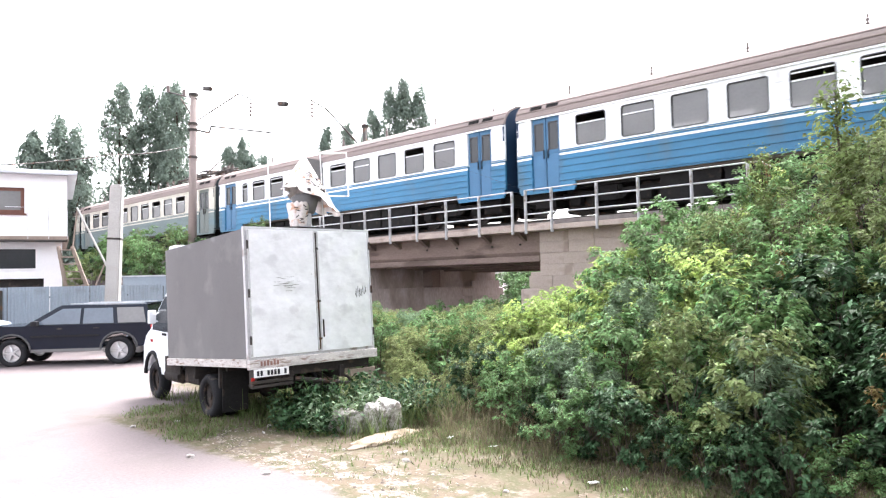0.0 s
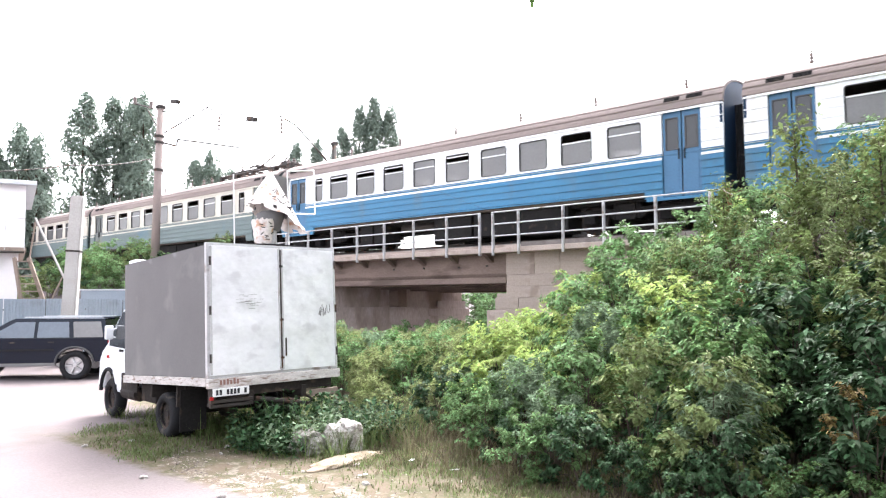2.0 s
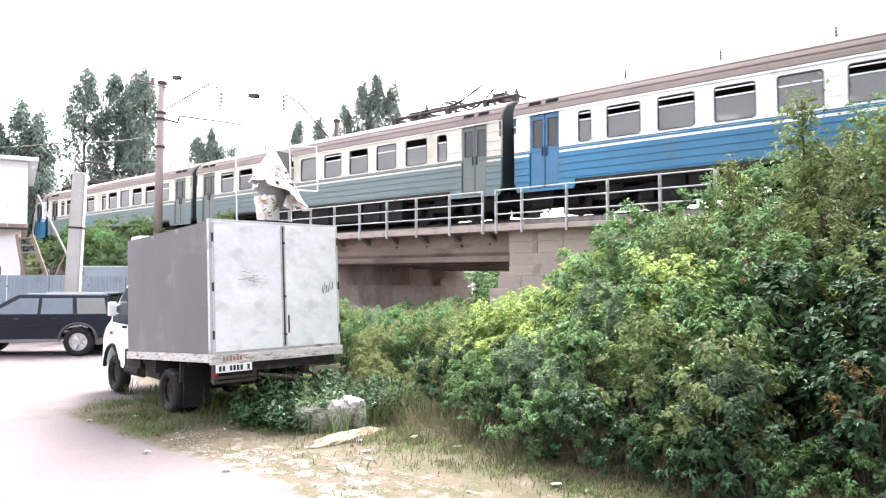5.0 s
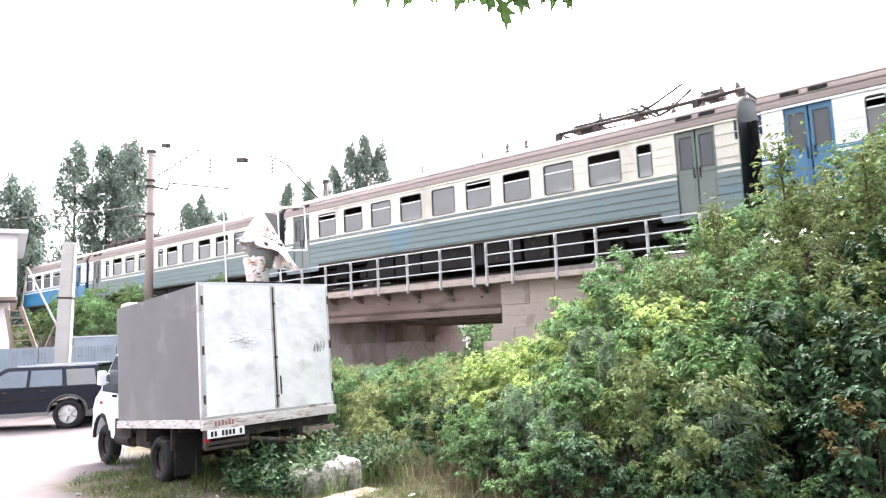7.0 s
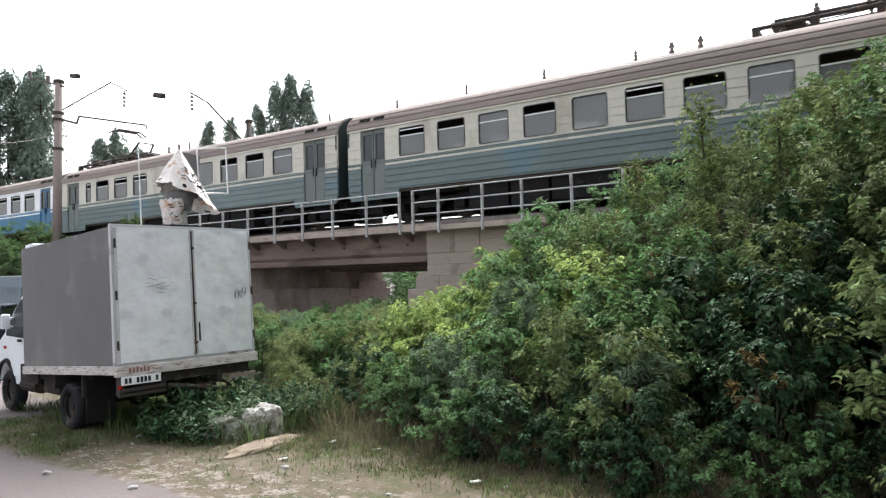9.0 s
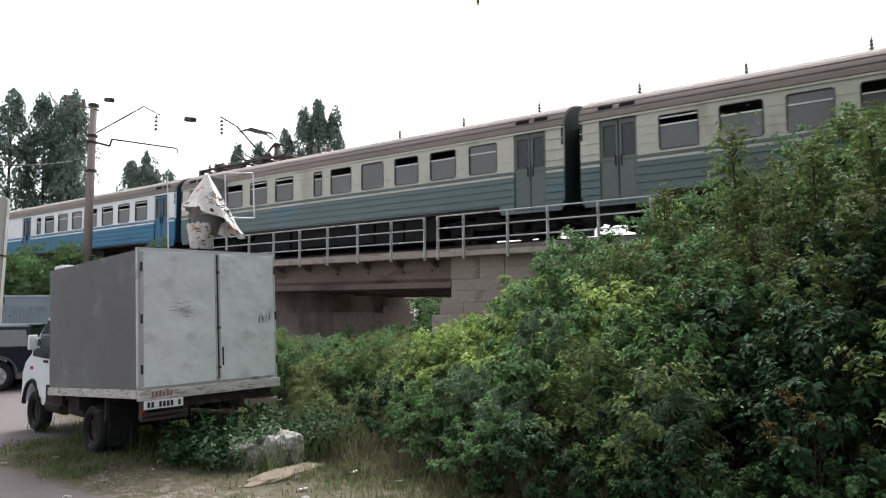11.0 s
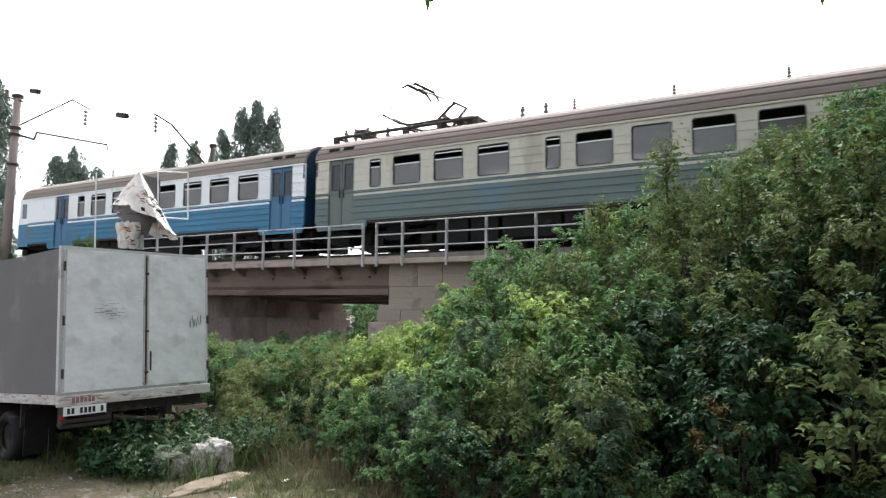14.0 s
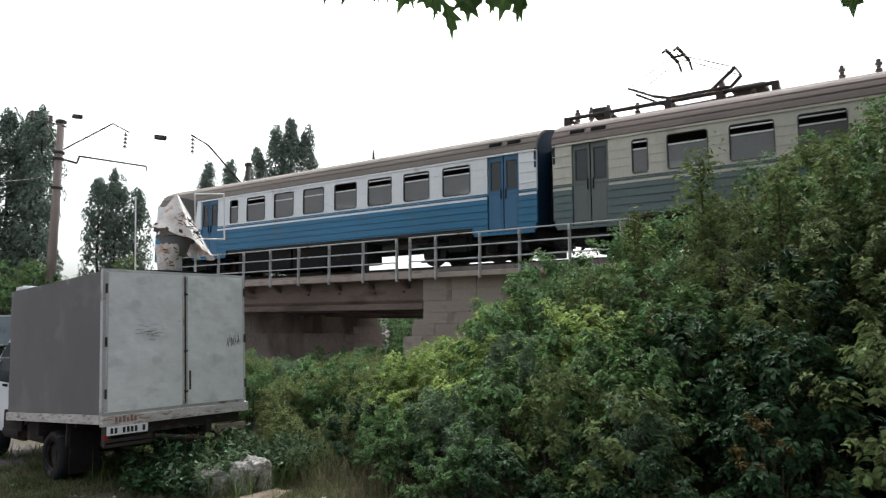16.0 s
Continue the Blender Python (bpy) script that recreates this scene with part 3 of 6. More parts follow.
    boxes("ceiling_lining", [(-8.6 if cab else -9.7, 9.7, -1.6, 1.6, 3.36, 3.4)], M["interior"], car)
    bm = bmesh.new()
    for x in np.arange(-6.5, 7.0, 1.6):
        for yy in (-1.1, 1.1):
            box(bm, x - 0.05, x + 0.05, yy - 0.5, yy + 0.5, 1.12, 2.35)
    for x in (-7.8, 7.8):
        box(bm, x - 0.03, x + 0.03, -1.64, 1.64, 1.12, 3.35)
    part("seat_row", bm, M["interior"], car)
    # underframe, equipment and bogies
    bm = bmesh.new()
    box(bm, -9.6 if not cab else -9.2, 9.6, -1.3, 1.3, 0.88, 1.0)
    near_kit = ((-4.85, -3.7, 0.1), (-3.6, -2.65, 0.16), (-2.5, -0.6, 0.26), (-0.5, 1.9, 0.24), (2.0, 3.3, 0.1), (3.4, 4.85, 0.14)) if pans else ((-4.0, -2.2, 0.15), (-2.1, -0.95, 0.2), (-0.85, 0.9, 0.14), (1.0, 2.9, 0.18)) if cab else ((-4.85, -4.15, 0.12), (-4.05, -3.4, 0.2), (-0.85, 0.9, 0.14), (1.0, 2.9, 0.18), (3.0, 4.8, 0.1))
    far_kit = tuple((a, b, 0.02) for a, b, z in near_kit) if pans else ((-3.5, -0.95, 0.16), (-0.85, 0.6, 0.12)) if cab else ((-2.4, -0.95, 0.16), (-0.85, 0.6, 0.12), (0.7, 3.9, 0.08))
    for kit, yn, yf in ((near_kit, -1.45, -0.6), (far_kit, 0.3, 1.4)):
        for a, b, z in kit:
            box(bm, a if s > 0 else -b, b if s > 0 else -a, yn, yf, z, 0.95, bevel=0.02)
    for e in (-1, 1):
        if cab and e < 0:
            continue
        # brake gear, step wells and hoses under the carriage ends
        box(bm, e * 8.5, e * 9.3, -1.4, -0.7, 0.3, 0.9, bevel=0.03)
        box(bm, e * 8.6, e * 9.3, 0.5, 1.4, 0.22, 0.9, bevel=0.03)
        box(bm, e * 9.3, e * 9.72, -1.2, 1.2, 0.5, 0.92, bevel=0.03)
        for yy in (-0.55, 0.5):
            rod(bm, (e * 9.6, yy, 0.7), (e * 9.95, yy, 0.3), 0.05)
    rod(bm, (-4.6, -0.3, 0.62), (4.6, -0.3, 0.62), 0.11)
    part("underframe", bm, M["under"], car)
    for bx in (-6.65, 6.65):
        bm = bmesh.new()
        for sy in (-1.05, 1.05):
            extrude_profile(bm, [(bx - 1.75, 0.55), (bx - 0.7, 0.62), (bx - 0.45, 0.42), (bx + 0.45, 0.42), (bx + 0.7, 0.62), (bx + 1.75, 0.55), (bx + 1.75, 0.75), (bx - 1.75, 0.75)], sy - 0.07, sy + 0.07)
            for dx in (-1.25, 1.25):
                box(bm, bx + dx - 0.2, bx + dx + 0.2, sy - 0.14, sy + 0.14, 0.32, 0.64, bevel=0.03)
            for dx in (-0.35, 0.35):
                rod(bm, (bx + dx, sy, 0.42), (bx + dx, sy, 0.92), 0.12, seg=10)
        box(bm, bx - 0.3, bx + 0.3, -1.2, 1.2, 0.4, 0.9)
        box(bm, bx - 1.2, bx + 1.2, -0.5, 0.5, 0.18, 0.6, bevel=0.05)
        for sy in (-1.1, 1.1):
            box(bm, bx - 1.6, bx + 1.6, sy - 0.04, sy + 0.04, 0.12, 0.2)
        bog = part("bogie", bm, M["under"], car)
        for dx in (-1.25, 1.25):
            bm = bmesh.new()
            for sy in (-0.76, 0.76):
                rod(bm, (0, sy - 0.065, 0), (0, sy + 0.065, 0), 0.475, seg=28)
                rod(bm, (0, sy * 1.05 - 0.08, 0), (0, sy * 1.05 + 0.08, 0), 0.13, seg=12)
            rod(bm, (0, -0.76, 0), (0, 0.76, 0), 0.08, seg=10)
            for k in range(6):
                a = k * math.pi / 3
                rod(bm, (0.3 * math.cos(a), -0.84, 0.3 * math.sin(a)), (0.3 * math.cos(a), -0.82, 0.3 * math.sin(a)), 0.05, seg=6)
            ws = part("wheelset", bm, M["iron"], bog)
            ws.location = (bx + dx, 0, 0.475)
    # couplers
    for e in (-1, 1):
        boxes("coupler", [(e * 9.6, e * 10.04, -0.13, 0.13, 0.9, 1.2)], M["under"], car)
    if cab:
        build_cab(car, up, low, end_m)
    if pans:
        build_roof_gear(car, s, raised)
    cowl = None
    for x in ((-0.5, 2.46, 5.38, 8.37) if pans else (-6.36, -3.43, -0.5, 2.46, 5.38, 8.37)):
        if cab and x not in (-3.43, 2.46):
            continue
        if cowl is None:
            bm = bmesh.new()
            for k in range(4):
                rod(bm, (0, 0, 0.09 * k), (0, 0, 0.09 * k + 0.06), 0.085 - 0.01 * k, 0.045, seg=8)
            rod(bm, (0, 0, -0.1), (0, 0, 0.42), 0.025, seg=6)
            cowl = part("roof_insulator", bm, M["porcelain"], car)
            cowl.matrix_basis = pose(s * x, -0.6, 4.12)
        else:
            again(cowl, pose(s * x, -0.6, 4.12))
    return car


def build_cab(car, up, low, end_m):
    """The driver's cab at the -x end: rounded nose, side windows, windscreen."""
    for sy in (-1, 1):
        f = sy * 1.735
        y0, y1 = (-1.735, -1.66) if sy < 0 else (1.66, 1.735)
        bm = bmesh.new()
        wall_with_holes(bm, -9.25, -8.41, 2.06, 3.36, [(-9.05, -8.62, 2.35, 3.08)], y0, y1)
        part("cab_upper_wall", bm, up, car)
        bm = bmesh.new()
        wall_with_holes(bm, -9.25, -8.41, 0.95, 2.06, [], y0, y1)
        part("cab_lower_wall", bm, low, car)
        boxes("cab_side_window", [(-9.06, -8.6, y0 + 0.03, y0 + 0.04, 2.33, 3.1)], M["car_glass"], car)
    for nm, z0, z1, m, inset in (("nose_lower", 0.85, 2.06, low, 0.0), ("nose_upper", 2.06, 3.36, up, 0.25)):
        bm = bmesh.new()
        ring = lambda z, back: [bm.verts.new((-9.24 - (0.5 - back) * math.cos(a * math.pi / 2 / 6) ** 0.6 if abs(a) < 6 else -9.24, 1.735 * math.sin(a * math.pi / 2 / 6) if abs(a) < 6 else math.copysign(1.735, a), z)) for a in range(-6, 7)]
        a, b = ring(z0, 0.0), ring(z1, inset)
        for i in range(12):
            bm.faces.new((a[i], a[i + 1], b[i + 1], b[i]))
        bm.faces.new(a), bm.faces.new(b[::-1])
        bmesh.ops.recalc_face_normals(bm, faces=bm.faces)
        part(nm, bm, m, car)
    bm = bmesh.new()
    for y in (-0.85, 0.1):
        box(bm, -9.76, -9.62, y, y + 0.75, 2.35, 3.05, Matrix.Rotation(radians(0), 4, "Y"), bevel=0.02)
    part("windscreen", bm, M["car_glass"], car)
    bm = bmesh.new()
    arc = [(-1.75, 3.36), (-1.6, 3.66), (-1.2, 3.92), (-0.5, 4.1), (0, 4.13), (0.5, 4.1), (1.2, 3.92), (1.6, 3.66), (1.75, 3.36)]
    a = [bm.verts.new((-9.0, u, v)) for u, v in arc]
    b = [bm.verts.new((-9.48, u * 0.93, 3.36 + (v - 3.36) * 0.45)) for u, v in arc]
    for i in range(8):
        bm.faces.new((a[i], b[i], b[i + 1], a[i + 1]))
    bm.faces.new(b[::-1]), bm.faces.new(a)
    bmesh.ops.recalc_face_normals(bm, faces=bm.faces)
    part("cab_roof", bm, M["roof_grey"], car)
    boxes("buffer_beam", [(-9.7, -9.2, -1.3, 1.3, 0.45, 0.85)], M["under"], car, bevel=0.03)


def build_roof_gear(car, s, raised=True):
    """High-voltage gear on the roof of a motor carriage: a raised pantograph, insulators, pipes."""
    def ins(x, y, z0, h):
        bm = bmesh.new()
        for k in range(6):
            rod(bm, (x, y, z0 + h * k / 6), (x, y, z0 + h * (k + 0.7) / 6), 0.085 if k % 2 == 0 else 0.055, seg=10)
        return part("insulator", bm, M["porcelain"], car)
    for x, y, h in ((-9.5, -0.45, 0.62), (-9.05, -0.45, 0.62), (-8.5, -0.45, 0.6), (-7.6, -0.45, 0.5), (-5.2, -0.45, 0.75), (-4.4, -0.45, 0.45), (-2.3, -0.45, 0.5), (-1.5, -0.45, 0.5)):
        ins(s * x, y, 4.08, h)
    bm = bmesh.new()
    for y in (-0.75, 0.75):
        rod(bm, (s * -9.8, y, 4.34), (s * -3.75, y, 4.34), 0.06)
    for x in (-9.7, -8.4, -6.6, -5.2, -3.8):
        rod(bm, (s * x, -0.75, 4.34), (s * x, 0.75, 4.34), 0.05)
        box(bm, s * x - 0.09, s * x + 0.09, -0.85, -0.65, 4.0, 4.36)
        rod(bm, (s * x, 0.75, 4.0), (s * x, 0.75, 4.34), 0.06)
    part("roof_rack", bm, M["iron"], car)
    boxes("roof_box", [(min(s * -9.0, s * -8.55), max(s * -9.0, s * -8.55), -0.5, 0.2, 4.34, 4.62)], M["iron"], car, bevel=0.04)
    boxes("roof_box", [(min(s * -4.9, s * -4.1), max(s * -4.9, s * -4.1), -0.5, 0.3, 4.36, 4.52)], M["iron"], car, bevel=0.04)
    base = 4.5
    for y in (-0.5, 0.5):
        rods("base_rail", [((s * -6.7, y, base), (s * -5.0, y, base + 0.02), 0.055)], M["iron"], car)
        rods("counter_arm", [((s * -6.6, y, base), (s * -7.1, y, base + 0.15), 0.045), ((s * -7.1, y, base + 0.15), (s * -7.9, y * 0.7, base + 0.58), 0.035)], M["iron"], car)
        if not raised:
            rods("folded_arm", [((s * -5.5, y, base), (s * -4.2, y * 0.8, base + 0.06), 0.05), ((s * -4.2, y * 0.8, base + 0.06), (s * -6.6, y * 0.5, base + 0.1), 0.02)], M["iron"], car)
            continue
        rods("lower_arm", [((s * -5.5, y, base), (s * -4.85, y * 0.8, base + 0.58), 0.05)], M["iron"], car)
        rods("upper_arm", [((s * -4.85, y * 0.8, base + 0.58), (s * -6.45, y * 0.5, base + 1.35), 0.014)], M["iron"], car)
        rods("upper_arm", [((s * -7.9, y * 0.7, base + 0.58), (s * -6.5, y * 0.5, base + 1.35), 0.011)], M["iron"], car)
    for x in (-6.7, -5.0):
        rods("base_crossbar", [((s * x, -0.5, base), (s * x, 0.5, base), 0.04)], M["iron"], car)
    if raised:
        rods("knuckle_bar", [((s * -4.85, -0.4, base + 0.58), (s * -4.85, 0.4, base + 0.58), 0.03)], M["iron"], car)
    top = base + (1.42 if raised else 0.16)
    bm = bmesh.new()
    for dx in (-0.16, 0.16):
        rod(bm, (s * (-6.5 + dx), -0.6, top), (s * (-6.5 + dx), 0.6, top), 0.05)
        for y in (-1, 1):
            rod(bm, (s * (-6.5 + dx), 0.6 * y, top), (s * (-6.5 + dx), 0.95 * y, top - 0.2), 0.035)
    rod(bm, (s * -6.7, 0, top - 0.04), (s * -6.3, 0, top - 0.04), 0.035)
    part("collector_head", bm, M["iron"], car)


full = [(c, 1.08) for c in PITCH]
tall_small = [(-7.15, 0.46)]
blue = dict(up=M["white_paint"], low=M["blue_paint"], door_m=M["blue_door"], roof_m=M["roof_paint"], end_m=M["dark_end"])
cream = dict(up=M["cream_paint"], low=M["teal_paint"], door_m=M["grey_door"], roof_m=M["roof_paint"], end_m=M["dark_end_grey"])
blue_text = "white over blue ribbed passenger carriage with open top windows"
cream_text = "faded cream over grey-teal motor carriage with a pantograph on its roof"
TRAIN = [
    (carriage("train_carriage", blue_text, windows=full, doors=(-8.62, 8.62), flip=True, seed=3, grille=True, **blue), -4.8),
    (carriage("train_carriage", blue_text, windows=full + tall_small, doors=(-8.62, 8.62), seed=5, **blue), -24.9),
    (carriage("train_carriage", cream_text, windows=full + tall_small, doors=(-8.62, 8.62), flip=True, pans=True, raised=False, seed=8, **cream), -45.0),
    (carriage("train_carriage", cream_text, windows=[f for i, f in enumerate(full) if i != 3] + tall_small + [(-0.73, 0.47)], doors=(-8.62, 8.62), pans=True, seed=12, **cream), -65.1),
    (carriage("train_carriage", "white over blue driving carriage with a rounded cab at the tail", windows=full[2:] + [(-4.0, 0.5)], doors=(-5.58, 8.62), cab=True, seed=17,
              **{**blue, "roof_m": M["roof_grey"]}), -85.2),
]

# ---- the van in the yard ----


def wheel(name, parent, at, r, w, rim_m, tyre_m, axis="x", dish=1, spokes=5):
    bm = bmesh.new()
    prof = [(r * 0.62, -w / 2), (r * 0.9, -w / 2), (r * 0.98, -w * 0.36), (r, -w * 0.2), (r, w * 0.2), (r * 0.98, w * 0.36), (r * 0.9, w / 2), (r * 0.62, w / 2)]
    n = 28
    rings = []
    for i in range(n):
        a = 2 * math.pi * i / n
        rings.append([bm.verts.new((h, q * math.cos(a), q * math.sin(a)) if axis == "x" else (q * math.cos(a), h, q * math.sin(a))) for q, h in prof])
    for i in range(n):
        for j in range(len(prof)):
            k = (j + 1) % len(prof)
            bm.faces.new((rings[i][j], rings[i][k], rings[(i + 1) % n][k], rings[(i + 1) % n][j]))
    bmesh.ops.recalc_face_normals(bm, faces=bm.faces)
    hub = thing_part(name, parent, at)
    part("tyre", bm, tyre_m, hub, smooth=True)
    bm = bmesh.new()
    def p(h, q, a):
        return (h, q * math.cos(a), q * math.sin(a)) if axis == "x" else (q * math.cos(a), h, q * math.sin(a))
    f = dish * w * 0.3
    rod(bm, p(-w * 0.3, 0, 0), p(w * 0.3, 0, 0), r * 0.2, seg=12)
    rod(bm, p(f * 0.2, 0, 0), p(f * 0.45, 0, 0), r * 0.6, seg=24)
    if not spokes:
        rod(bm, p(f * 0.3, 0, 0), p(f * 0.75, 0, 0), r * 0.56, r * 0.34, seg=24)
    for i in range(spokes):
        a = 2 * math.pi * i / spokes
        rod(bm, p(f, r * 0.12, a), p(f * 0.8, r * 0.62, a), r * 0.09, seg=6)
    for i in range(24):
        a, b = 2 * math.pi * i / 24, 2 * math.pi * (i + 1) / 24
        rod(bm, p(f, r * 0.6, a), p(f, r * 0.6, b), r * 0.05, seg=5)
    part("rim", bm, rim_m, hub)
    return hub


def thing_part(name, parent, at):
    """The middle of a wheel: a small axle stub that its tyre and rim sit on."""
    bm = bmesh.new()
    rod(bm, (-0.04, 0, 0), (0.04, 0, 0), 0.05, seg=8)
    ob = part(name, bm, M["iron"], parent)
    ob.location = at
    return ob


def build_van():
    van = thing("box_van", "small white lorry with a grey canvas body and tin doors", "lorry", pose(-2.903, 9.672, GZ, 0, 0, 42.7))
    nod = Matrix.Translation((0, 0, 0.95)) @ Matrix.Rotation(radians(-3.6), 4, "X") @ Matrix.Translation((0, 0, -0.95))
    W, L, z0, z1 = 2.1, 2.98, 1.0, 2.83

    def tilt(ob):
        ob.matrix_basis = nod
        return ob
    # canvas body: slightly sagging sides and roof, made as a grid with soft waves
    bm = bmesh.new()
    nu, nv = 26, 18
    def grid(fn):
        g = [[bm.verts.new(fn(i / nu, j / nv)) for j in range(nv + 1)] for i in range(nu + 1)]
        for i in range(nu):
            for j in range(nv):
                bm.faces.new((g[i][j], g[i + 1][j], g[i + 1][j + 1], g[i][j + 1]))
    def wave(u, v):
        return 0.02 * math.sin(u * 9.4) * math.sin(math.pi * v) + 0.012 * noise.noise((u * 4, v * 3, 2))
    grid(lambda u, v: (0.0 - wave(u, v), 0.04 + u * (L - 0.04), z0 + v * (z1 - z0 - 0.02)))
    grid(lambda u, v: (W + wave(u, v), 0.04 + u * (L - 0.04), z0 + v * (z1 - z0 - 0.02)))
    grid(lambda u, v: (v * W, 0.04 + u * (L - 0.04), z1 - 0.02 + 0.06 * math.sin(math.pi * v) - 0.02 * abs(math.sin(u * 9.4))))
    grid(lambda u, v: (u * W, L, z0 + v * (z1 - z0 - 0.02)))
    bmesh.ops.remove_doubles(bm, verts=bm.verts, dist=0.004)
    tilt(part("canvas_cover", bm, M["tarp"], van, "taut grey canvas over hoops", smooth=True))
    bm = bmesh.new()
    box(bm, 0.03, 0.62, L - 0.34, L - 0.06, z1 - 0.03, z1 + 0.05, bevel=0.03)
    tilt(part("roof_cap", bm, M["cab_white"], van, "white cap on the front corner of the canvas"))
    # rear frame and two tin doors
    bm = bmesh.new()
    wall_with_holes(bm, -0.01, W + 0.01, z0 - 0.02, z1 + 0.01, [(0.05, W - 0.05, z0 + 0.03, z1 - 0.04)], -0.01, 0.05)
    tilt(part("rear_frame", bm, M["steel"], van))

    def tin_door(a, b, label):
        bm = bmesh.new()
        nx, nz = 30, 44
        def h(u, v):
            return 0.011 * noise.noise((u * 4 + a, v * 7, 1)) + 0.006 * noise.noise((u * 9, v * 20, 4 + a))
        g = [[bm.verts.new((a + (b - a) * i / nx, -0.03 + (h(i / nx, j / nz) if 0 < i < nx and 0 < j < nz else 0), z0 + 0.02 + (z1 - z0 - 0.05) * j / nz)) for j in range(nz + 1)] for i in range(nx + 1)]
        for i in range(nx):
            for j in range(nz):
                bm.faces.new((g[i][j], g[i + 1][j], g[i + 1][j + 1], g[i][j + 1]))
        box(bm, a, b, -0.022, 0.01, z0 + 0.02, z0 + 0.05)
        box(bm, a, b, -0.022, 0.01, z1 - 0.06, z1 - 0.03)
        d = tilt(part("rear_door", bm, M["box_tin"], van, label, smooth=True))
        for x in (a + 0.008, b - 0.008):
            bm = bmesh.new()
            box(bm, x - 0.012, x + 0.012, -0.042, -0.02, z0 + 0.03, z1 - 0.04)
            part("edge_strip", bm, M["steel"], d)
        return d
    left = tin_door(0.03, 1.103, "battered silver-painted tin door with scuffs")
    right = tin_door(1.138, 2.08, "silver-painted tin door with a faint scrawl")
    bm = bmesh.new()
    rod(bm, (1.12, -0.045, z0 + 0.05), (1.12, -0.045, z1 - 0.06), 0.009)
    for z in (z0 + 0.2, z0 + 0.75, z1 - 0.3):
        box(bm, 1.1, 1.15, -0.058, -0.034, z - 0.015, z + 0.015)
    rod(bm, (1.17, -0.075, z0 + 0.22), (1.17, -0.075, z0 + 0.48), 0.012)
    part("lock_bar", bm, M["iron"], left, "rusty lock rod")
    boxes("door_gap", [(1.1, 1.14, 0.0, 0.02, z0 + 0.03, z1 - 0.04)], M["chassis"], van).matrix_basis = nod
    for x in (0.02, W - 0.02):
        for z in (z0 + 0.25, z0 + 0.9, z1 - 0.25):
            rods("hinge", [((x, -0.05, z - 0.06), (x, -0.05, z + 0.06), 0.016)], M["iron"], van).matrix_basis = nod
    # scuffs on the left door, a scrawl on the right one
    rng = random.Random(6)
    bm = bmesh.new()
    for k in range(20):
        x, z = rng.gauss(0.68, 0.1), rng.gauss(2.03, 0.05)
        l = rng.uniform(0.04, 0.16)
        box(bm, x - l / 2, x + l / 2, -0.041, -0.039, z, z + rng.uniform(0.002, 0.005), Matrix.Rotation(rng.uniform(-0.06, 0.06), 4, "Y"))
    tagged(part("scuff", bm, M["tarp"], left, "dark scratches in the paint"), kind="stuff")
    bm = bmesh.new()
    for k in range(9):
        x, z = 1.78 + 0.025 * k, 1.86 + rng.uniform(-0.05, 0.05)
        rod(bm, (x, -0.041, z - 0.05), (x + rng.uniform(-0.03, 0.03), -0.041, z + 0.06), 0.004, seg=4)
    part("scrawl", bm, M["window_rubber"], right, "illegible grey scrawl")
    # bed
    tilt(boxes("rear_board", [(-0.02, W + 0.02, -0.06, 0.02, z0 - 0.15, z0 - 0.022)], M["trim_white"], van, "flaking white tail board", bevel=0.008))
    tilt(boxes("side_rail", [(-0.03, 0.03, 0.021, L, z0 - 0.12, z0 - 0.005)], M["trim_white"], van, "weathered pale bed rail", bevel=0.006))
    tilt(boxes("side_rail", [(W - 0.03, W + 0.03, 0.021, L, z0 - 0.12, z0 - 0.005)], M["trim_white"], van, bevel=0.006))
    tilt(boxes("bed_floor", [(0.031, W - 0.031, 0.021, L - 0.02, z0 - 0.1, z0 - 0.02)], M["chassis"], van))
    rng = random.Random(9)
    bm = bmesh.new()
    for k in range(6):
        x = 0.14 + 0.05 * k
        box(bm, x, x + 0.03, -0.066, -0.061, z0 - 0.11, z0 - rng.uniform(0.03, 0.06))
    tilt(part("old_lettering", bm, mat("faded_red", (0.24, 0.14, 0.12), 0.7), van, "faded red illegible lettering"))
    # chassis
    bm = bmesh.new()
    for x in (0.62, 1.48):
        box(bm, x - 0.04, x + 0.04, -0.05, 4.5, 0.62, 0.78)
    for y in (0.05, 0.9, 1.9, 2.8):
        box(bm, 0.1, 2.0, y, y + 0.07, 0.75, 0.86)
    rod(bm, (0.3, 1.46, 0.36), (1.8, 1.46, 0.36), 0.07, seg=12)
    bmesh.ops.create_uvsphere(bm, u_segments=14, v_segments=10, radius=0.17, matrix=Matrix.Translation((1.05, 1.46, 0.36)))
    rod(bm, (1.05, 1.5, 0.4), (1.05, 3.3, 0.6), 0.045, seg=10)
    for x in (0.5, 1.6):
        for k in range(4):
            box(bm, x - 0.035, x + 0.035, 1.46 - 0.6 + k * 0.1, 1.46 + 0.6 - k * 0.1, 0.46 + k * 0.016, 0.474 + k * 0.016)
    box(bm, 0.12, 0.62, 2.0, 2.6, 0.42, 0.75, bevel=0.04)
    rod(bm, (1.75, 1.9, 0.58), (1.75, 2.8, 0.58), 0.15, seg=14)
    box(bm, 0.1, 2.0, 0.0, 0.04, 0.72, 0.87)
    box(bm, 0.02, 0.5, 1.0, 1.04, 0.5, 0.88), box(bm, 0.02, 0.5, 1.9, 1.94, 0.55, 0.88)
    box(bm, 0.5, 1.6, 1.9, 3.3, 0.5, 0.72, bevel=0.03)
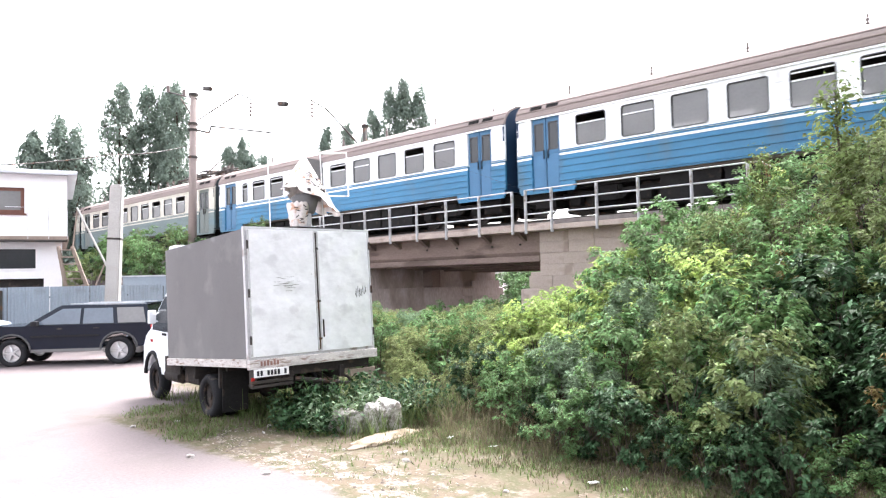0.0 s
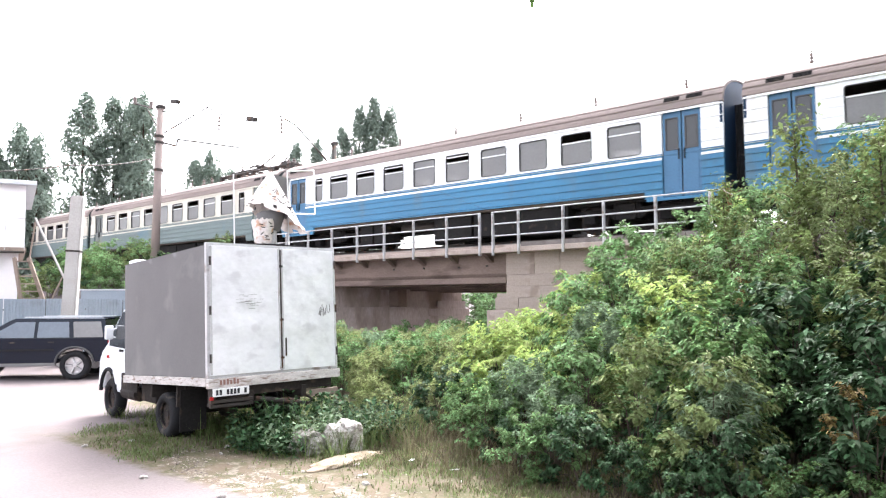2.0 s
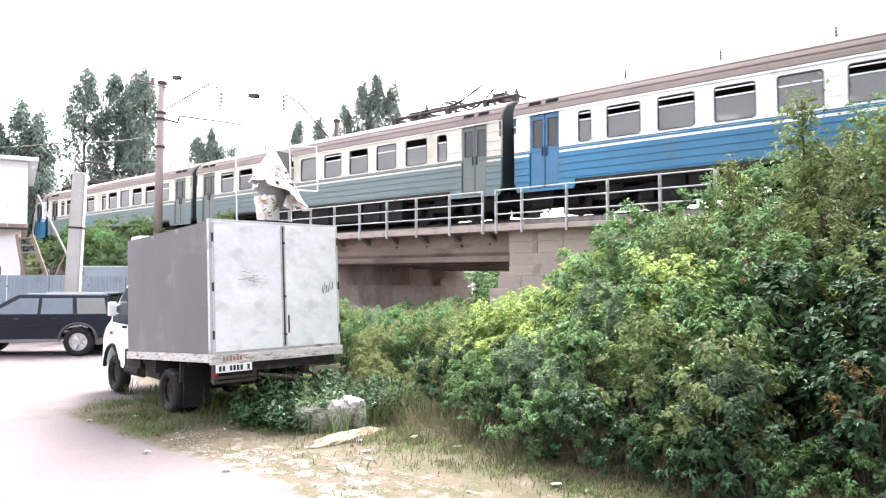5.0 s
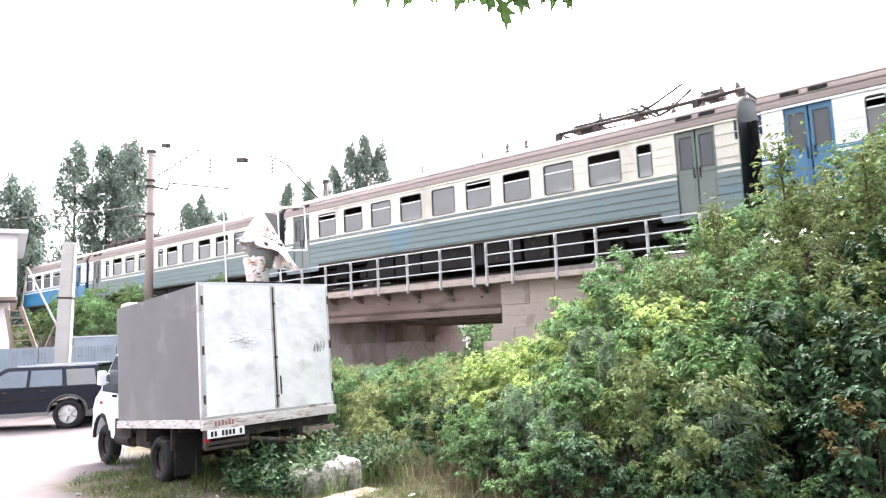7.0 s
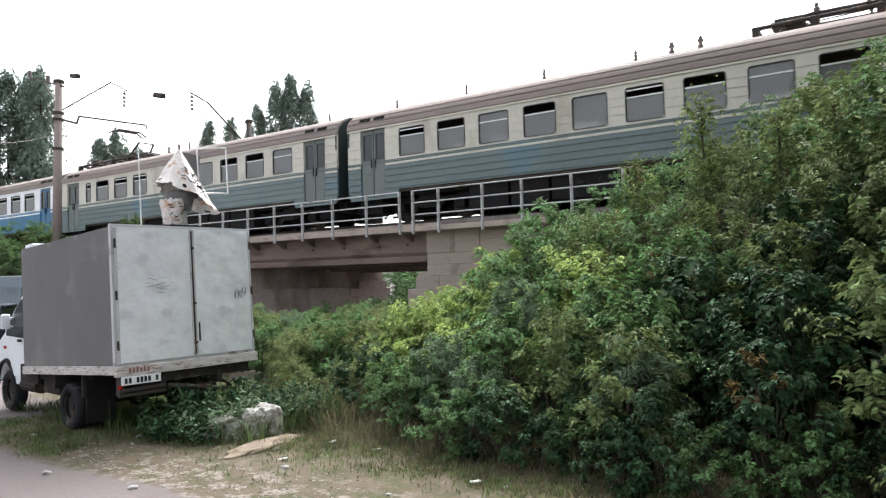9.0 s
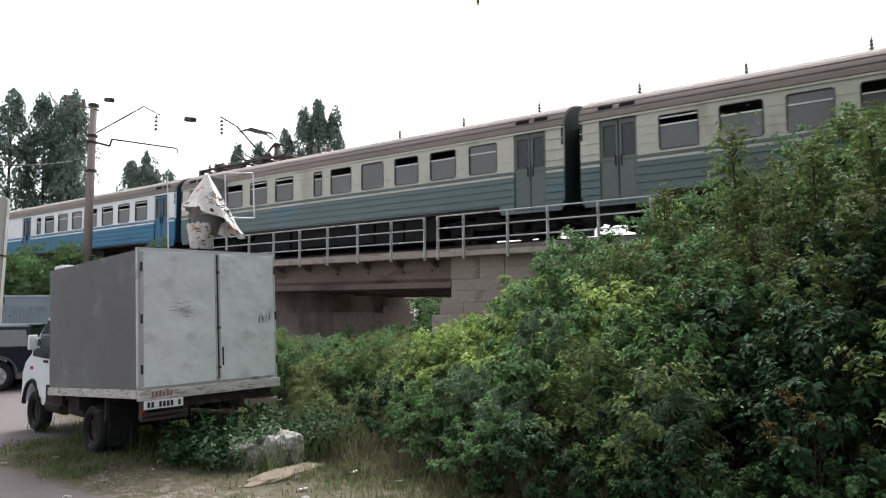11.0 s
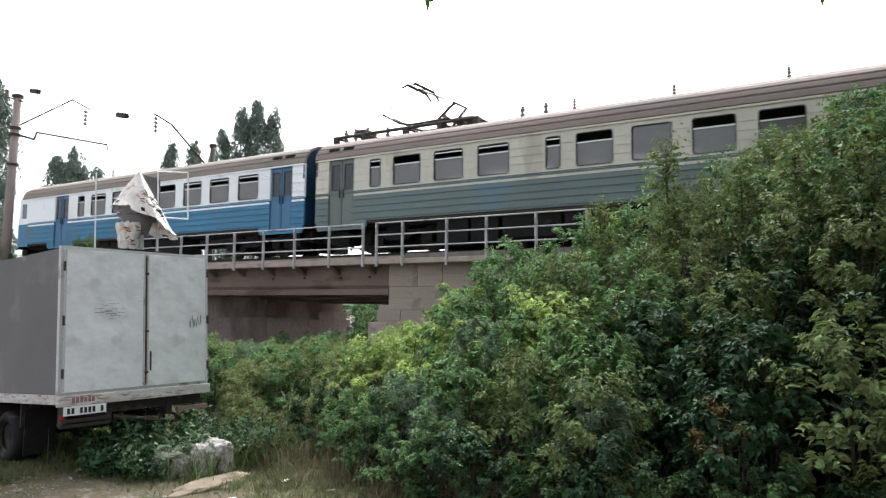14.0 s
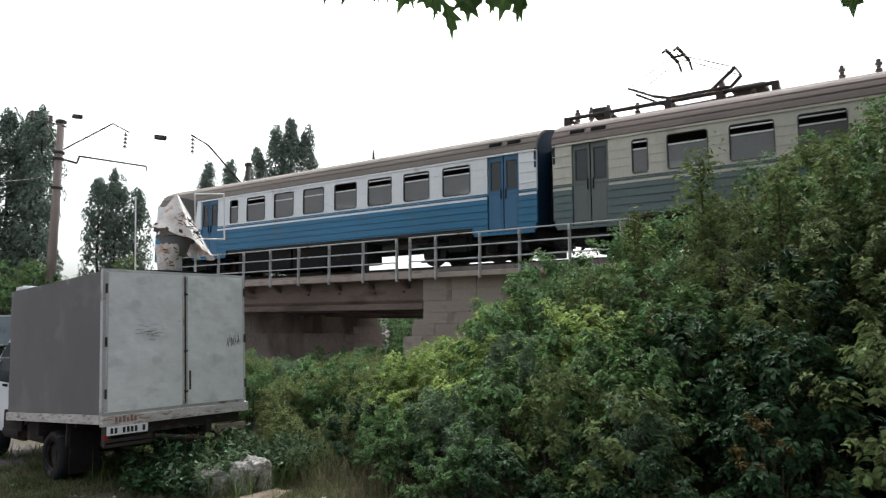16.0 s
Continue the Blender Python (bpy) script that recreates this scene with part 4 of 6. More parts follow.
    box(bm, 0.06, 0.1, 2.62, 3.3, 0.55, 0.82), rod(bm, (0.15, 2.7, 0.5), (0.15, 3.3, 0.5), 0.11, seg=14)
    part("chassis", bm, M["chassis"], van)
    # bumper pieces, lamps, tow hook, spare
    bm = bmesh.new()
    box(bm, 0.0, 0.62, -0.1, -0.04, 0.6, 0.64)
    box(bm, 0.0, 0.62, -0.1, -0.04, 0.66, 0.7)
    box(bm, 0.05, 0.1, -0.04, 0.1, 0.6, 0.9)
    part("rear_bumper", bm, M["iron"], van, "bent black bumper bars")
    boxes("lamp_board", [(1.62, 2.08, -0.06, -0.02, 0.6, 0.7)], M["wood"], van, "bare wooden board under the bed", bevel=0.005)
    bm = bmesh.new()
    ring = [(1.35 + 0.3 * math.cos(a), 0.02 + 0.12 * math.sin(a), 0.56 + 0.05 * math.sin(2 * a)) for a in np.linspace(0, 2 * math.pi, 19)]
    for a, b in zip(ring, ring[1:]):
        rod(bm, a, b, 0.022, seg=6)
    rod(bm, (0.7, 0.0, 0.66), (1.35, -0.1, 0.55), 0.035, seg=8)
    rod(bm, (1.35, 0.1, 0.55), (1.3, 0.5, 0.7), 0.03, seg=8)
    part("tow_gear", bm, M["iron"], van)
    plate = tilt(boxes("number_plate", [(0.03, 0.56, -0.085, -0.066, 0.74, 0.85)], M["plate"], van, bevel=0.004))
    for k in range(9):
        if k not in (2, 7):
            boxes("bar", [(0.07 + k * 0.052, 0.105 + k * 0.052, -0.088, -0.0852, 0.76, 0.83)], M["ink"], plate)
    boxes("tail_lamp", [(-0.005, 0.05, -0.075, -0.062, 0.7, 0.75)], M["red_lamp"], van, "broken red tail lamp", bevel=0.005)
    for x, d in ((0.12, -1), (0.36, -1), (1.74, 1), (1.98, 1)):
        wheel("rear_wheel", van, (x, 1.46, 0.33), 0.335, 0.19, M["chassis"], M["rubber"], dish=d, spokes=0)
    for x, d in ((0.24, -1), (1.86, 1)):
        wheel("front_wheel", van, (x, 4.04, 0.33), 0.335, 0.19, M["chassis"], M["rubber"], dish=d, spokes=0)
    for x in (0.1, 1.72):
        boxes("mud_flap", [(x - 0.04, x + 0.36, 0.98, 1.0, 0.14, 0.74)], M["under"], van)
    # cab: side profile drawn out across the width, with wheel arch and door lines
    prof = [(3.08, 0.55), (3.08, 1.9), (3.16, 1.98), (3.34, 1.98), (3.46, 1.92), (4.32, 1.33), (4.78, 1.12), (4.92, 0.96), (4.97, 0.5), (4.74, 0.46)]
    prof += [(4.28 + 0.43 * math.cos(a), 0.36 + 0.43 * math.sin(a)) for a in np.linspace(0.25, math.pi - 0.3, 9)]
    prof += [(3.8, 0.46), (3.2, 0.46)]
    short = lambda y: 3.08 + (y - 3.08) * 0.8
    prof = [(short(u), w_) for u, w_ in prof]
    bm = bmesh.new()
    extrude_profile(bm, prof, 0.12, 1.98, axis="x")
    cab = part("cab", bm, M["cab_white"], van)
    bv = cab.modifiers.new("edge", "BEVEL")
    bv.width, bv.segments, bv.limit_method = 0.03, 2, "ANGLE"
    for x, lab in ((0.1, "cab_door"), (1.98, "cab_door")):
        bm = bmesh.new()
        pts = [(3.24, 0.6), (3.24, 1.4), (3.26, 1.88), (3.42, 1.88), (4.28, 1.36), (4.42, 0.95), (4.05, 0.86), (3.86, 0.6)]
        extrude_profile(bm, [(short(u), w_) for u, w_ in pts], x, x + 0.02, axis="x")
        d = part(lab, bm, M["cab_white"], van)
        bm = bmesh.new()
        extrude_profile(bm, [(short(u), w_) for u, w_ in ((3.27, 1.22), (3.28, 1.84), (3.46, 1.84), (4.22, 1.36), (4.24, 1.24))], x - 0.006 if x < 1 else x + 0.02, x if x < 1 else x + 0.026, axis="x")
        part("door_window", bm, M["dark_glass"], d)
        boxes("door_handle", [(x - 0.025 if x < 1 else x + 0.02, x if x < 1 else x + 0.045, 3.34, 3.5, 1.16, 1.2)], M["rubber"], d, bevel=0.005)
    bm = bmesh.new()
    rod(bm, (0.12, 3.72, 1.38), (0.0, 3.76, 1.44), 0.012)
    rod(bm, (0.12, 3.66, 1.56), (0.0, 3.76, 1.52), 0.01)
    box(bm, -0.07, 0.07, 3.73, 3.79, 1.36, 1.6, bevel=0.025)
    part("wing_mirror", bm, M["cab_white"], van, "white wing mirror on two stalks")
    bm = bmesh.new()
    arc = [(short(4.28 + 0.47 * math.cos(a)), 0.36 + 0.47 * math.sin(a)) for a in np.linspace(0.15, math.pi - 0.2, 12)]
    for p, q in zip(arc, arc[1:]):
        rod(bm, (0.11, *p), (0.11, *q), 0.035, seg=6)
    part("arch_lip", bm, M["rubber"], van, "black wheel-arch lip")
    boxes("side_lamp", [(0.09, 0.12, 4.0, 4.1, 1.02, 1.07)], M["red_lamp"], van)
    boxes("door_seam", [(0.092, 0.1, 3.225, 3.238, 0.6, 1.9)], M["rubber"], van)
    return van, nod


van, nod = build_van()


def build_wrapped_sign():
    """A lamp head on the box roof, bundled in torn plastic and film."""
    w = thing("wrapped_lamp", "lamp head on a stub post bundled in torn printed plastic", "wrapped lamp", van.matrix_basis @ nod @ pose(1.15, 0.28, 2.86))
    rods("post", [((0, 0, -0.03), (0, 0, 0.4), 0.1)], M["steel"], w, seg=12)
    bm = bmesh.new()
    rod(bm, (0.02, 0.0, 0.24), (0.02, 0.0, 0.5), 0.13, 0.22, seg=18)
    rod(bm, (0.02, 0.0, 0.5), (0.02, 0.0, 0.54), 0.22, 0.15, seg=18)
    part("bowl", bm, M["tarp"], w, "grey bowl-shaped housing", smooth=True)
    rng = np.random.RandomState(3)
    # a tent of film from a peak to four corners, its hem lower on one side
    bm = bmesh.new()
    n, rows = 48, 14
    g = []
    for j in range(rows + 1):
        v = j / rows
        ring = []
        for i in range(n):
            a = 2 * math.pi * i / n
            ca, sa = math.cos(a), math.sin(a)
            corner = 1 / (abs(ca) + abs(sa)) ** 0.75
            r = (0.02 + 0.5 * v) * corner * (1 + 0.14 * ca) * (1 + 0.07 * v * math.sin(7 * a + 1) + 0.12 * v * noise.noise((ca * 2.4, sa * 2.4, v * 2)) + 0.09 * v * noise.noise((ca * 6, sa * 6, v * 7)))
            z = 1.16 - v * (0.72 + 0.2 * ca) + 0.05 * v * noise.noise((ca * 3, sa * 3, v * 3 + 4))
            ring.append(bm.verts.new((0.03 + 0.03 * v + r * ca, r * sa * 0.75, z)))
        g.append(ring)
    for j in range(rows):
        for i in range(n):
            if j >= rows - 2 and (i * 7 + j) % 9 == 0:
                continue
            bm.faces.new((g[j][i], g[j][(i + 1) % n], g[j + 1][(i + 1) % n], g[j + 1][i]))
    part("film", bm, M["film_wrap"], w, "crumpled film tent with orange stains", smooth=True)
    bm = bmesh.new()
    for k in range(34):
        v = rng.uniform(0.45, 0.95)
        a = rng.uniform(-1.95, -0.9)
        ca, sa = math.cos(a), math.sin(a)
        r = (0.02 + 0.54 * v) / (abs(ca) + abs(sa)) ** 0.75 * 1.08
        c = Vector((0.03 + 0.03 * v + r * ca, r * sa * 0.75 - 0.02, 1.16 - v * (0.72 + 0.2 * ca)))
        box(bm, -0.045, 0.045, -0.003, 0.003, -0.0045, 0.0045, Matrix.Translation(c) @ Euler((0.5, rng.uniform(-0.9, 0.9), 0.3)).to_matrix().to_4x4())
    tagged(part("print_mark", bm, M["chassis"], w, "dark illegible print on the film"), kind="stuff")
    bm = bmesh.new()
    box(bm, 0.0, 0.3, 0.08, 0.1, 0.5, 1.16, Matrix.Rotation(radians(6), 4, "Y"))
    part("flap", bm, M["tarp"], w, "grey flap standing behind the film")
    bm = bmesh.new()
    n, rows = 40, 9
    g = []
    for j in range(rows + 1):
        v = j / rows
        ring = []
        for i in range(n):
            a = 2 * math.pi * i / n
            ca, sa = math.cos(a), math.sin(a)
            r = (0.18 - 0.05 * v) * (1 + 0.16 * noise.noise((ca * 3, sa * 3, v * 4)) + 0.1 * noise.noise((ca * 8, sa * 8, v * 9)))
            ring.append(bm.verts.new((-0.1 + r * ca, r * sa, 0.4 - 0.4 * v + 0.05 * noise.noise((ca * 4, sa * 4, 7)))))
        g.append(ring)
    for j in range(rows):
        for i in range(n):
            a = 2 * math.pi * i / n
            # open towards the bowl, torn along the hem
            if -1.25 < (a if a < math.pi else a - 2 * math.pi) < 0.1 or (j == rows - 1 and i % 5 < 2):
                continue
            bm.faces.new((g[j][i], g[j][(i + 1) % n], g[j + 1][(i + 1) % n], g[j + 1][i]))
    part("gathered_film", bm, M["film_wrap"], w, "torn film gathered round the post", smooth=True)
    bm = bmesh.new()
    for k in range(9):
        a, z = rng.uniform(-2.4, -1.4), rng.uniform(0.06, 0.34)
        box(bm, -0.03, 0.03, -0.003, 0.003, -0.006, 0.006, Matrix.Translation((-0.1 + 0.185 * math.cos(a), 0.185 * math.sin(a) - 0.01, z)) @ Euler((0, rng.uniform(-0.8, 0.8), a + math.pi / 2)).to_matrix().to_4x4())
    tagged(part("print_mark", bm, M["chassis"], w), kind="stuff")
    f = thing("wire_frame", "thin white rectangular wire frame on the box roof", "frame", van.matrix_basis @ nod @ pose(1.1, 0.35, 2.84))
    rods("upright", [((0.42, 0, -0.02), (0.42, 0, 1.26), 0.012)], M["plate"], f)
    rods("upright", [((0.92, 0, 0.6), (0.92, 0, 1.32), 0.012)], M["plate"], f)
    rods("upright", [((-0.5, 0, -0.02), (-0.5, 0, 1.09), 0.01)], M["plate"], f)
    rods("bar", [((0.42, 0, 1.25), (0.92, 0, 1.32), 0.012)], M["plate"], f)
    rods("bar", [((0.2, 0, 0.56), (0.92, 0, 0.6), 0.012)], M["plate"], f)


build_wrapped_sign()

# ---- the yard's far side ----


def build_suv():
    yaw = math.degrees(math.atan2(-0.35, -2.69))
    rear = Vector((-9.05, 19.24, GZ))
    car = thing("black_suv", "black four-wheel-drive estate car parked by the fence", "car", pose(*rear, 0, 0, yaw))
    # side outline, x forward from the rear axle
    body = [(-0.95, 0.5), (-1.0, 0.8), (-0.97, 1.12), (3.3, 1.12), (3.46, 1.05), (3.52, 0.78), (3.5, 0.46), (3.05, 0.46)]
    body += [(2.66 + 0.42 * math.cos(a), 0.42 + 0.42 * math.sin(a)) for a in np.linspace(0.1, math.pi - 0.1, 10)]
    body += [(2.2, 0.42), (0.45, 0.42)]
    body += [(0.42 * math.cos(a), 0.42 + 0.42 * math.sin(a)) for a in np.linspace(0.1, math.pi - 0.1, 10)]
    body += [(-0.5, 0.45)]
    bm = bmesh.new()
    extrude_profile(bm, body, -0.84, 0.84)
    b = part("body", bm, M["black_paint"], car)
    bv = b.modifiers.new("edge", "BEVEL")
    bv.width, bv.segments, bv.limit_method = 0.035, 2, "ANGLE"
    bm = bmesh.new()
    v = [bm.verts.new(p) for p in ((-0.95, -0.8, 1.1), (2.4, -0.8, 1.1), (2.4, 0.8, 1.1), (-0.95, 0.8, 1.1), (-0.75, -0.66, 1.68), (1.5, -0.66, 1.7), (1.5, 0.66, 1.7), (-0.75, 0.66, 1.68))]
    for f in ((0, 1, 5, 4), (1, 2, 6, 5), (2, 3, 7, 6), (3, 0, 4, 7), (4, 5, 6, 7), (3, 2, 1, 0)):
        bm.faces.new([v[i] for i in f])
    bmesh.ops.recalc_face_normals(bm, faces=bm.faces)
    part("greenhouse", bm, M["black_paint"], car)
    # left-hand and right-hand glass, sloped with the pillars
    for sy in (-1, 1):
        def y_at(z):
            return sy * (0.81 - 0.14 * (z - 1.1) / 0.59)
        for pts in ([(1.0, 1.15), (2.12, 1.15), (1.46, 1.6), (1.0, 1.6)], [(0.15, 1.15), (0.92, 1.15), (0.92, 1.6), (0.2, 1.6)], [(-0.78, 1.15), (0.04, 1.15), (0.1, 1.6), (-0.62, 1.6)]):
            bm = bmesh.new()
            a = [bm.verts.new((x, y_at(z) * 1.004, z)) for x, z in pts]
            c = [bm.verts.new((x, y_at(z) * 1.004 + sy * 0.008, z)) for x, z in pts]
            bm.faces.new(a), bm.faces.new(c[::-1])
            for i in range(4):
                bm.faces.new((a[i], a[(i + 1) % 4], c[(i + 1) % 4], c[i]))
            bmesh.ops.recalc_face_normals(bm, faces=bm.faces)
            part("side_window", bm, M["car_glass"] if pts[0][0] > -0.5 else M["pane"], car)
        for cx in (0.0, 2.66):
            bm = bmesh.new()
            arc = [(cx + 0.46 * math.cos(t), 0.42 + 0.46 * math.sin(t)) for t in np.linspace(0, math.pi, 14)]
            for p, q in zip(arc, arc[1:]):
                rod(bm, (p[0], sy * 0.86, p[1]), (q[0], sy * 0.86, q[1]), 0.028, seg=6)
            part("arch_flare", bm, M["window_rubber"], car, "grey plastic arch flare")
        boxes("side_moulding", [(0.5, 2.2, sy * 0.84, sy * 0.865, 0.78, 0.83)], M["rubber"], car)
        boxes("sill", [(0.46, 2.2, sy * 0.78, sy * 0.85, 0.36, 0.44)], M["tarp"], car, bevel=0.01)
        bm = bmesh.new()
        box(bm, 1.98, 2.14, sy * 0.84, sy * 1.02, 1.12, 1.26, bevel=0.02)
        part("wing_mirror", bm, M["rubber"], car)
        for x in (0.5, 1.42):
            boxes("door_handle", [(x, x + 0.14, sy * 0.842, sy * 0.862, 1.0, 1.04)], M["rubber"], car)
        boxes("roof_rail", [(-0.6, 1.3, sy * 0.58, sy * 0.61, 1.72, 1.75)], M["roof_sheet"], car)
        boxes("tail_lamp", [(-1.0, -0.93, sy * 0.66, sy * 0.83, 0.85, 1.06)], M["red_lamp"], car, bevel=0.01)
    bm = bmesh.new()
    vs = [bm.verts.new(p) for p in ((2.32, -0.7, 1.16), (2.32, 0.7, 1.16), (1.58, 0.6, 1.66), (1.58, -0.6, 1.66))]
    bm.faces.new(vs)
    bmesh.ops.translate(bm, verts=vs, vec=(0.012, 0, 0.012))
    ws = part("windscreen", bm, M["car_glass"], car)
    s = ws.modifiers.new("thick", "SOLIDIFY")
    s.thickness = 0.008
    boxes("rear_spoiler", [(-0.98, -0.68, -0.6, 0.6, 1.69, 1.73)], M["black_paint"], car, bevel=0.012)
    bm = bmesh.new()
    rod(bm, (-1.03, 0, 0.85), (-1.2, 0, 0.85), 0.33, seg=26)
    part("spare_wheel_cover", bm, M["rubber"], car)
    boxes("rear_bumper", [(-1.12, -0.96, -0.82, 0.82, 0.45, 0.62)], M["tarp"], car, bevel=0.02)
    boxes("front_bumper", [(3.48, 3.62, -0.82, 0.82, 0.42, 0.62)], M["tarp"], car, bevel=0.02)
    for cx in (0, 2.66):
        for sy in (-1, 1):
            wheel("wheel", car, (cx, sy * 0.74, 0.36), 0.37, 0.24, M["chrome"], M["rubber"], axis="y", dish=sy)
    # a low-roofed body: everything above the sills is drawn in
    for o in car.children:
        if not o.name.startswith("wheel"):
            for v in o.data.vertices:
                if v.co.z > 0.5:
                    v.co.z = 0.5 + (v.co.z - 0.5) * 0.885
                if v.co.x < -0.5:
                    v.co.x = -0.5 + (v.co.x + 0.5) * 0.6


build_suv()


def build_house():
    A = Vector((-13.2, 23.56, GZ))
    ang = math.degrees(math.atan2(0.5, 0.866))
    h = thing("yard_house", "two-storey white rendered house with an overhanging upper floor", "house", pose(*A, 0, 0, ang), kind="")
    # x runs back from the corner to the far side (negative), y into the house
    H1, H2 = 3.75, 5.8
    bm = bmesh.new()
    wall_with_holes(bm, -12, 0, H1, H2, [(-2.85, -1.25, 4.5, 5.35), (-7.2, -5.6, 4.5, 5.35)], 0, 0.25)
    part("upper_wall", bm, M["render_white"], h)
    bm = bmesh.new()
    wall_with_holes(bm, -12, -0.15, 0, H1 - 0.12, [(-2.4, -0.9, 2.65, 3.38), (-4.6, -0.7, 0.4, 2.35)], 0.45, 0.7)
    part("lower_wall", bm, M["render_white"], h)
    boxes("floor_slab", [(-12.1, 0.05, -0.05, 7.0, H1 - 0.12, H1)], M["wood"], h)
    boxes("side_wall", [(-0.25, 0.0, 0.25, 7.0, H1, H2)], M["render_white"], h)
    boxes("side_wall", [(-0.4, -0.15, 0.7, 7.0, 0, H1 - 0.12)], M["render_white"], h)
    boxes("back_wall", [(-12, -0.25, 6.75, 7.0, 0.0, H2)], M["render_white"], h)
    boxes("roof", [(-12.3, 0.3, -0.3, 7.3, H2, H2 + 0.14)], M["roof_sheet"], h, "grey sheet-metal roof edge", bevel=0.02)
    for a, b in ((-2.85, -1.25), (-7.2, -5.6)):
        bm = bmesh.new()
        wall_with_holes(bm, a, b, 4.5, 5.35, [(a + 0.11, (a + b) / 2 - 0.07, 4.61, 5.24), ((a + b) / 2 + 0.07, b - 0.11, 4.61, 5.24)], 0.04, 0.12)
        w = part("window", bm, M["brown_frame"], h, "brown wooden casement window")
        boxes("pane", [(a + 0.1, b - 0.1, 0.075, 0.085, 4.6, 5.25)], M["pane"], w)
        boxes("sill", [(a - 0.06, b + 0.06, -0.06, 0.12, 4.44, 4.498)], M["brown_frame"], w)
    w = boxes("low_window", [(-2.36, -0.94, 0.56, 0.6, 2.69, 3.34)], M["dark_glass"], h, "dark ground-floor window in a pale frame")
    bm = bmesh.new()
    wall_with_holes(bm, -2.42, -0.88, 2.63, 3.4, [(-2.36, -0.94, 2.69, 3.34)], 0.42, 0.5)
    part("frame", bm, M["render_white"], w)
    # near-black sheet gives the garage opening its inner shade
    boxes("garage_door", [(-4.6, -0.7, 0.6, 0.66, 0.4, 2.35)], M["chassis"], h, "dark sheet standing in for the unlit garage opening")
    rods("gutter_pipe", [((-11.9, -0.1, H1 - 0.16), (0.0, -0.1, H1 - 0.16), 0.04)], M["iron"], h)
    # balcony rail in front of the upper floor
    bm = bmesh.new()
    for x in (-1.15, -0.55, 0.0):
        rod(bm, (x, -0.12, H1 - 0.1), (x, -0.12, H1 + 0.95), 0.009)
    rod(bm, (-1.8, -0.12, H1 + 0.95), (0.0, -0.12, H1 + 0.95), 0.009)
    part("balcony_rail", bm, M["steel"], h)
    # outside stair at the corner
    st = thing("outside_stair", "steep weathered wooden outside stair with handrails", "stair", h.matrix_basis @ pose(0.08, -0.35, 0))
    # two stringers that splay towards the foot, with open treads between them
    top, foot = Vector((0.05, 0, H1 - 0.35)), Vector((1.15, -0.6, 0.0))
    top2, foot2 = Vector((-0.35, 0.05, H1 - 0.35)), Vector((0.2, -0.55, 0.0))
    for a, b in ((top, foot), (top2, foot2)):
        bm = bmesh.new()
        d = b - a
        m = Matrix.Translation(a) @ d.to_track_quat("X", "Z").to_matrix().to_4x4()
        box(bm, 0, d.length, -0.03, 0.03, -0.06, 0.06, m)
        part("stringer", bm, M["wood"], st)
    rods("handrail", [(top + Vector((0.15, 0, 1.3)), foot + Vector((0.75, 0, 0.9)), 0.035)], M["concrete_light"], st)
    for t in (0.02, 0.5, 0.95):
        c = top.lerp(foot, t)
        rods("baluster", [(c, c + Vector((0.12 + 0.6 * t, 0, 1.25 - 0.35 * t)), 0.025)], M["wood"], st)
    for k in range(14):
        a, b = top2.lerp(foot2, (k + 0.5) / 14), top.lerp(foot, (k + 0.5) / 14)
        bm = bmesh.new()
        m = Matrix.Translation(a) @ (b - a).to_track_quat("X", "Z").to_matrix().to_4x4()
        box(bm, 0.02, (b - a).length - 0.02, -0.11, 0.11, -0.018, 0.018, m)
        part("tread", bm, M["wood"], st)
    return h


build_house()


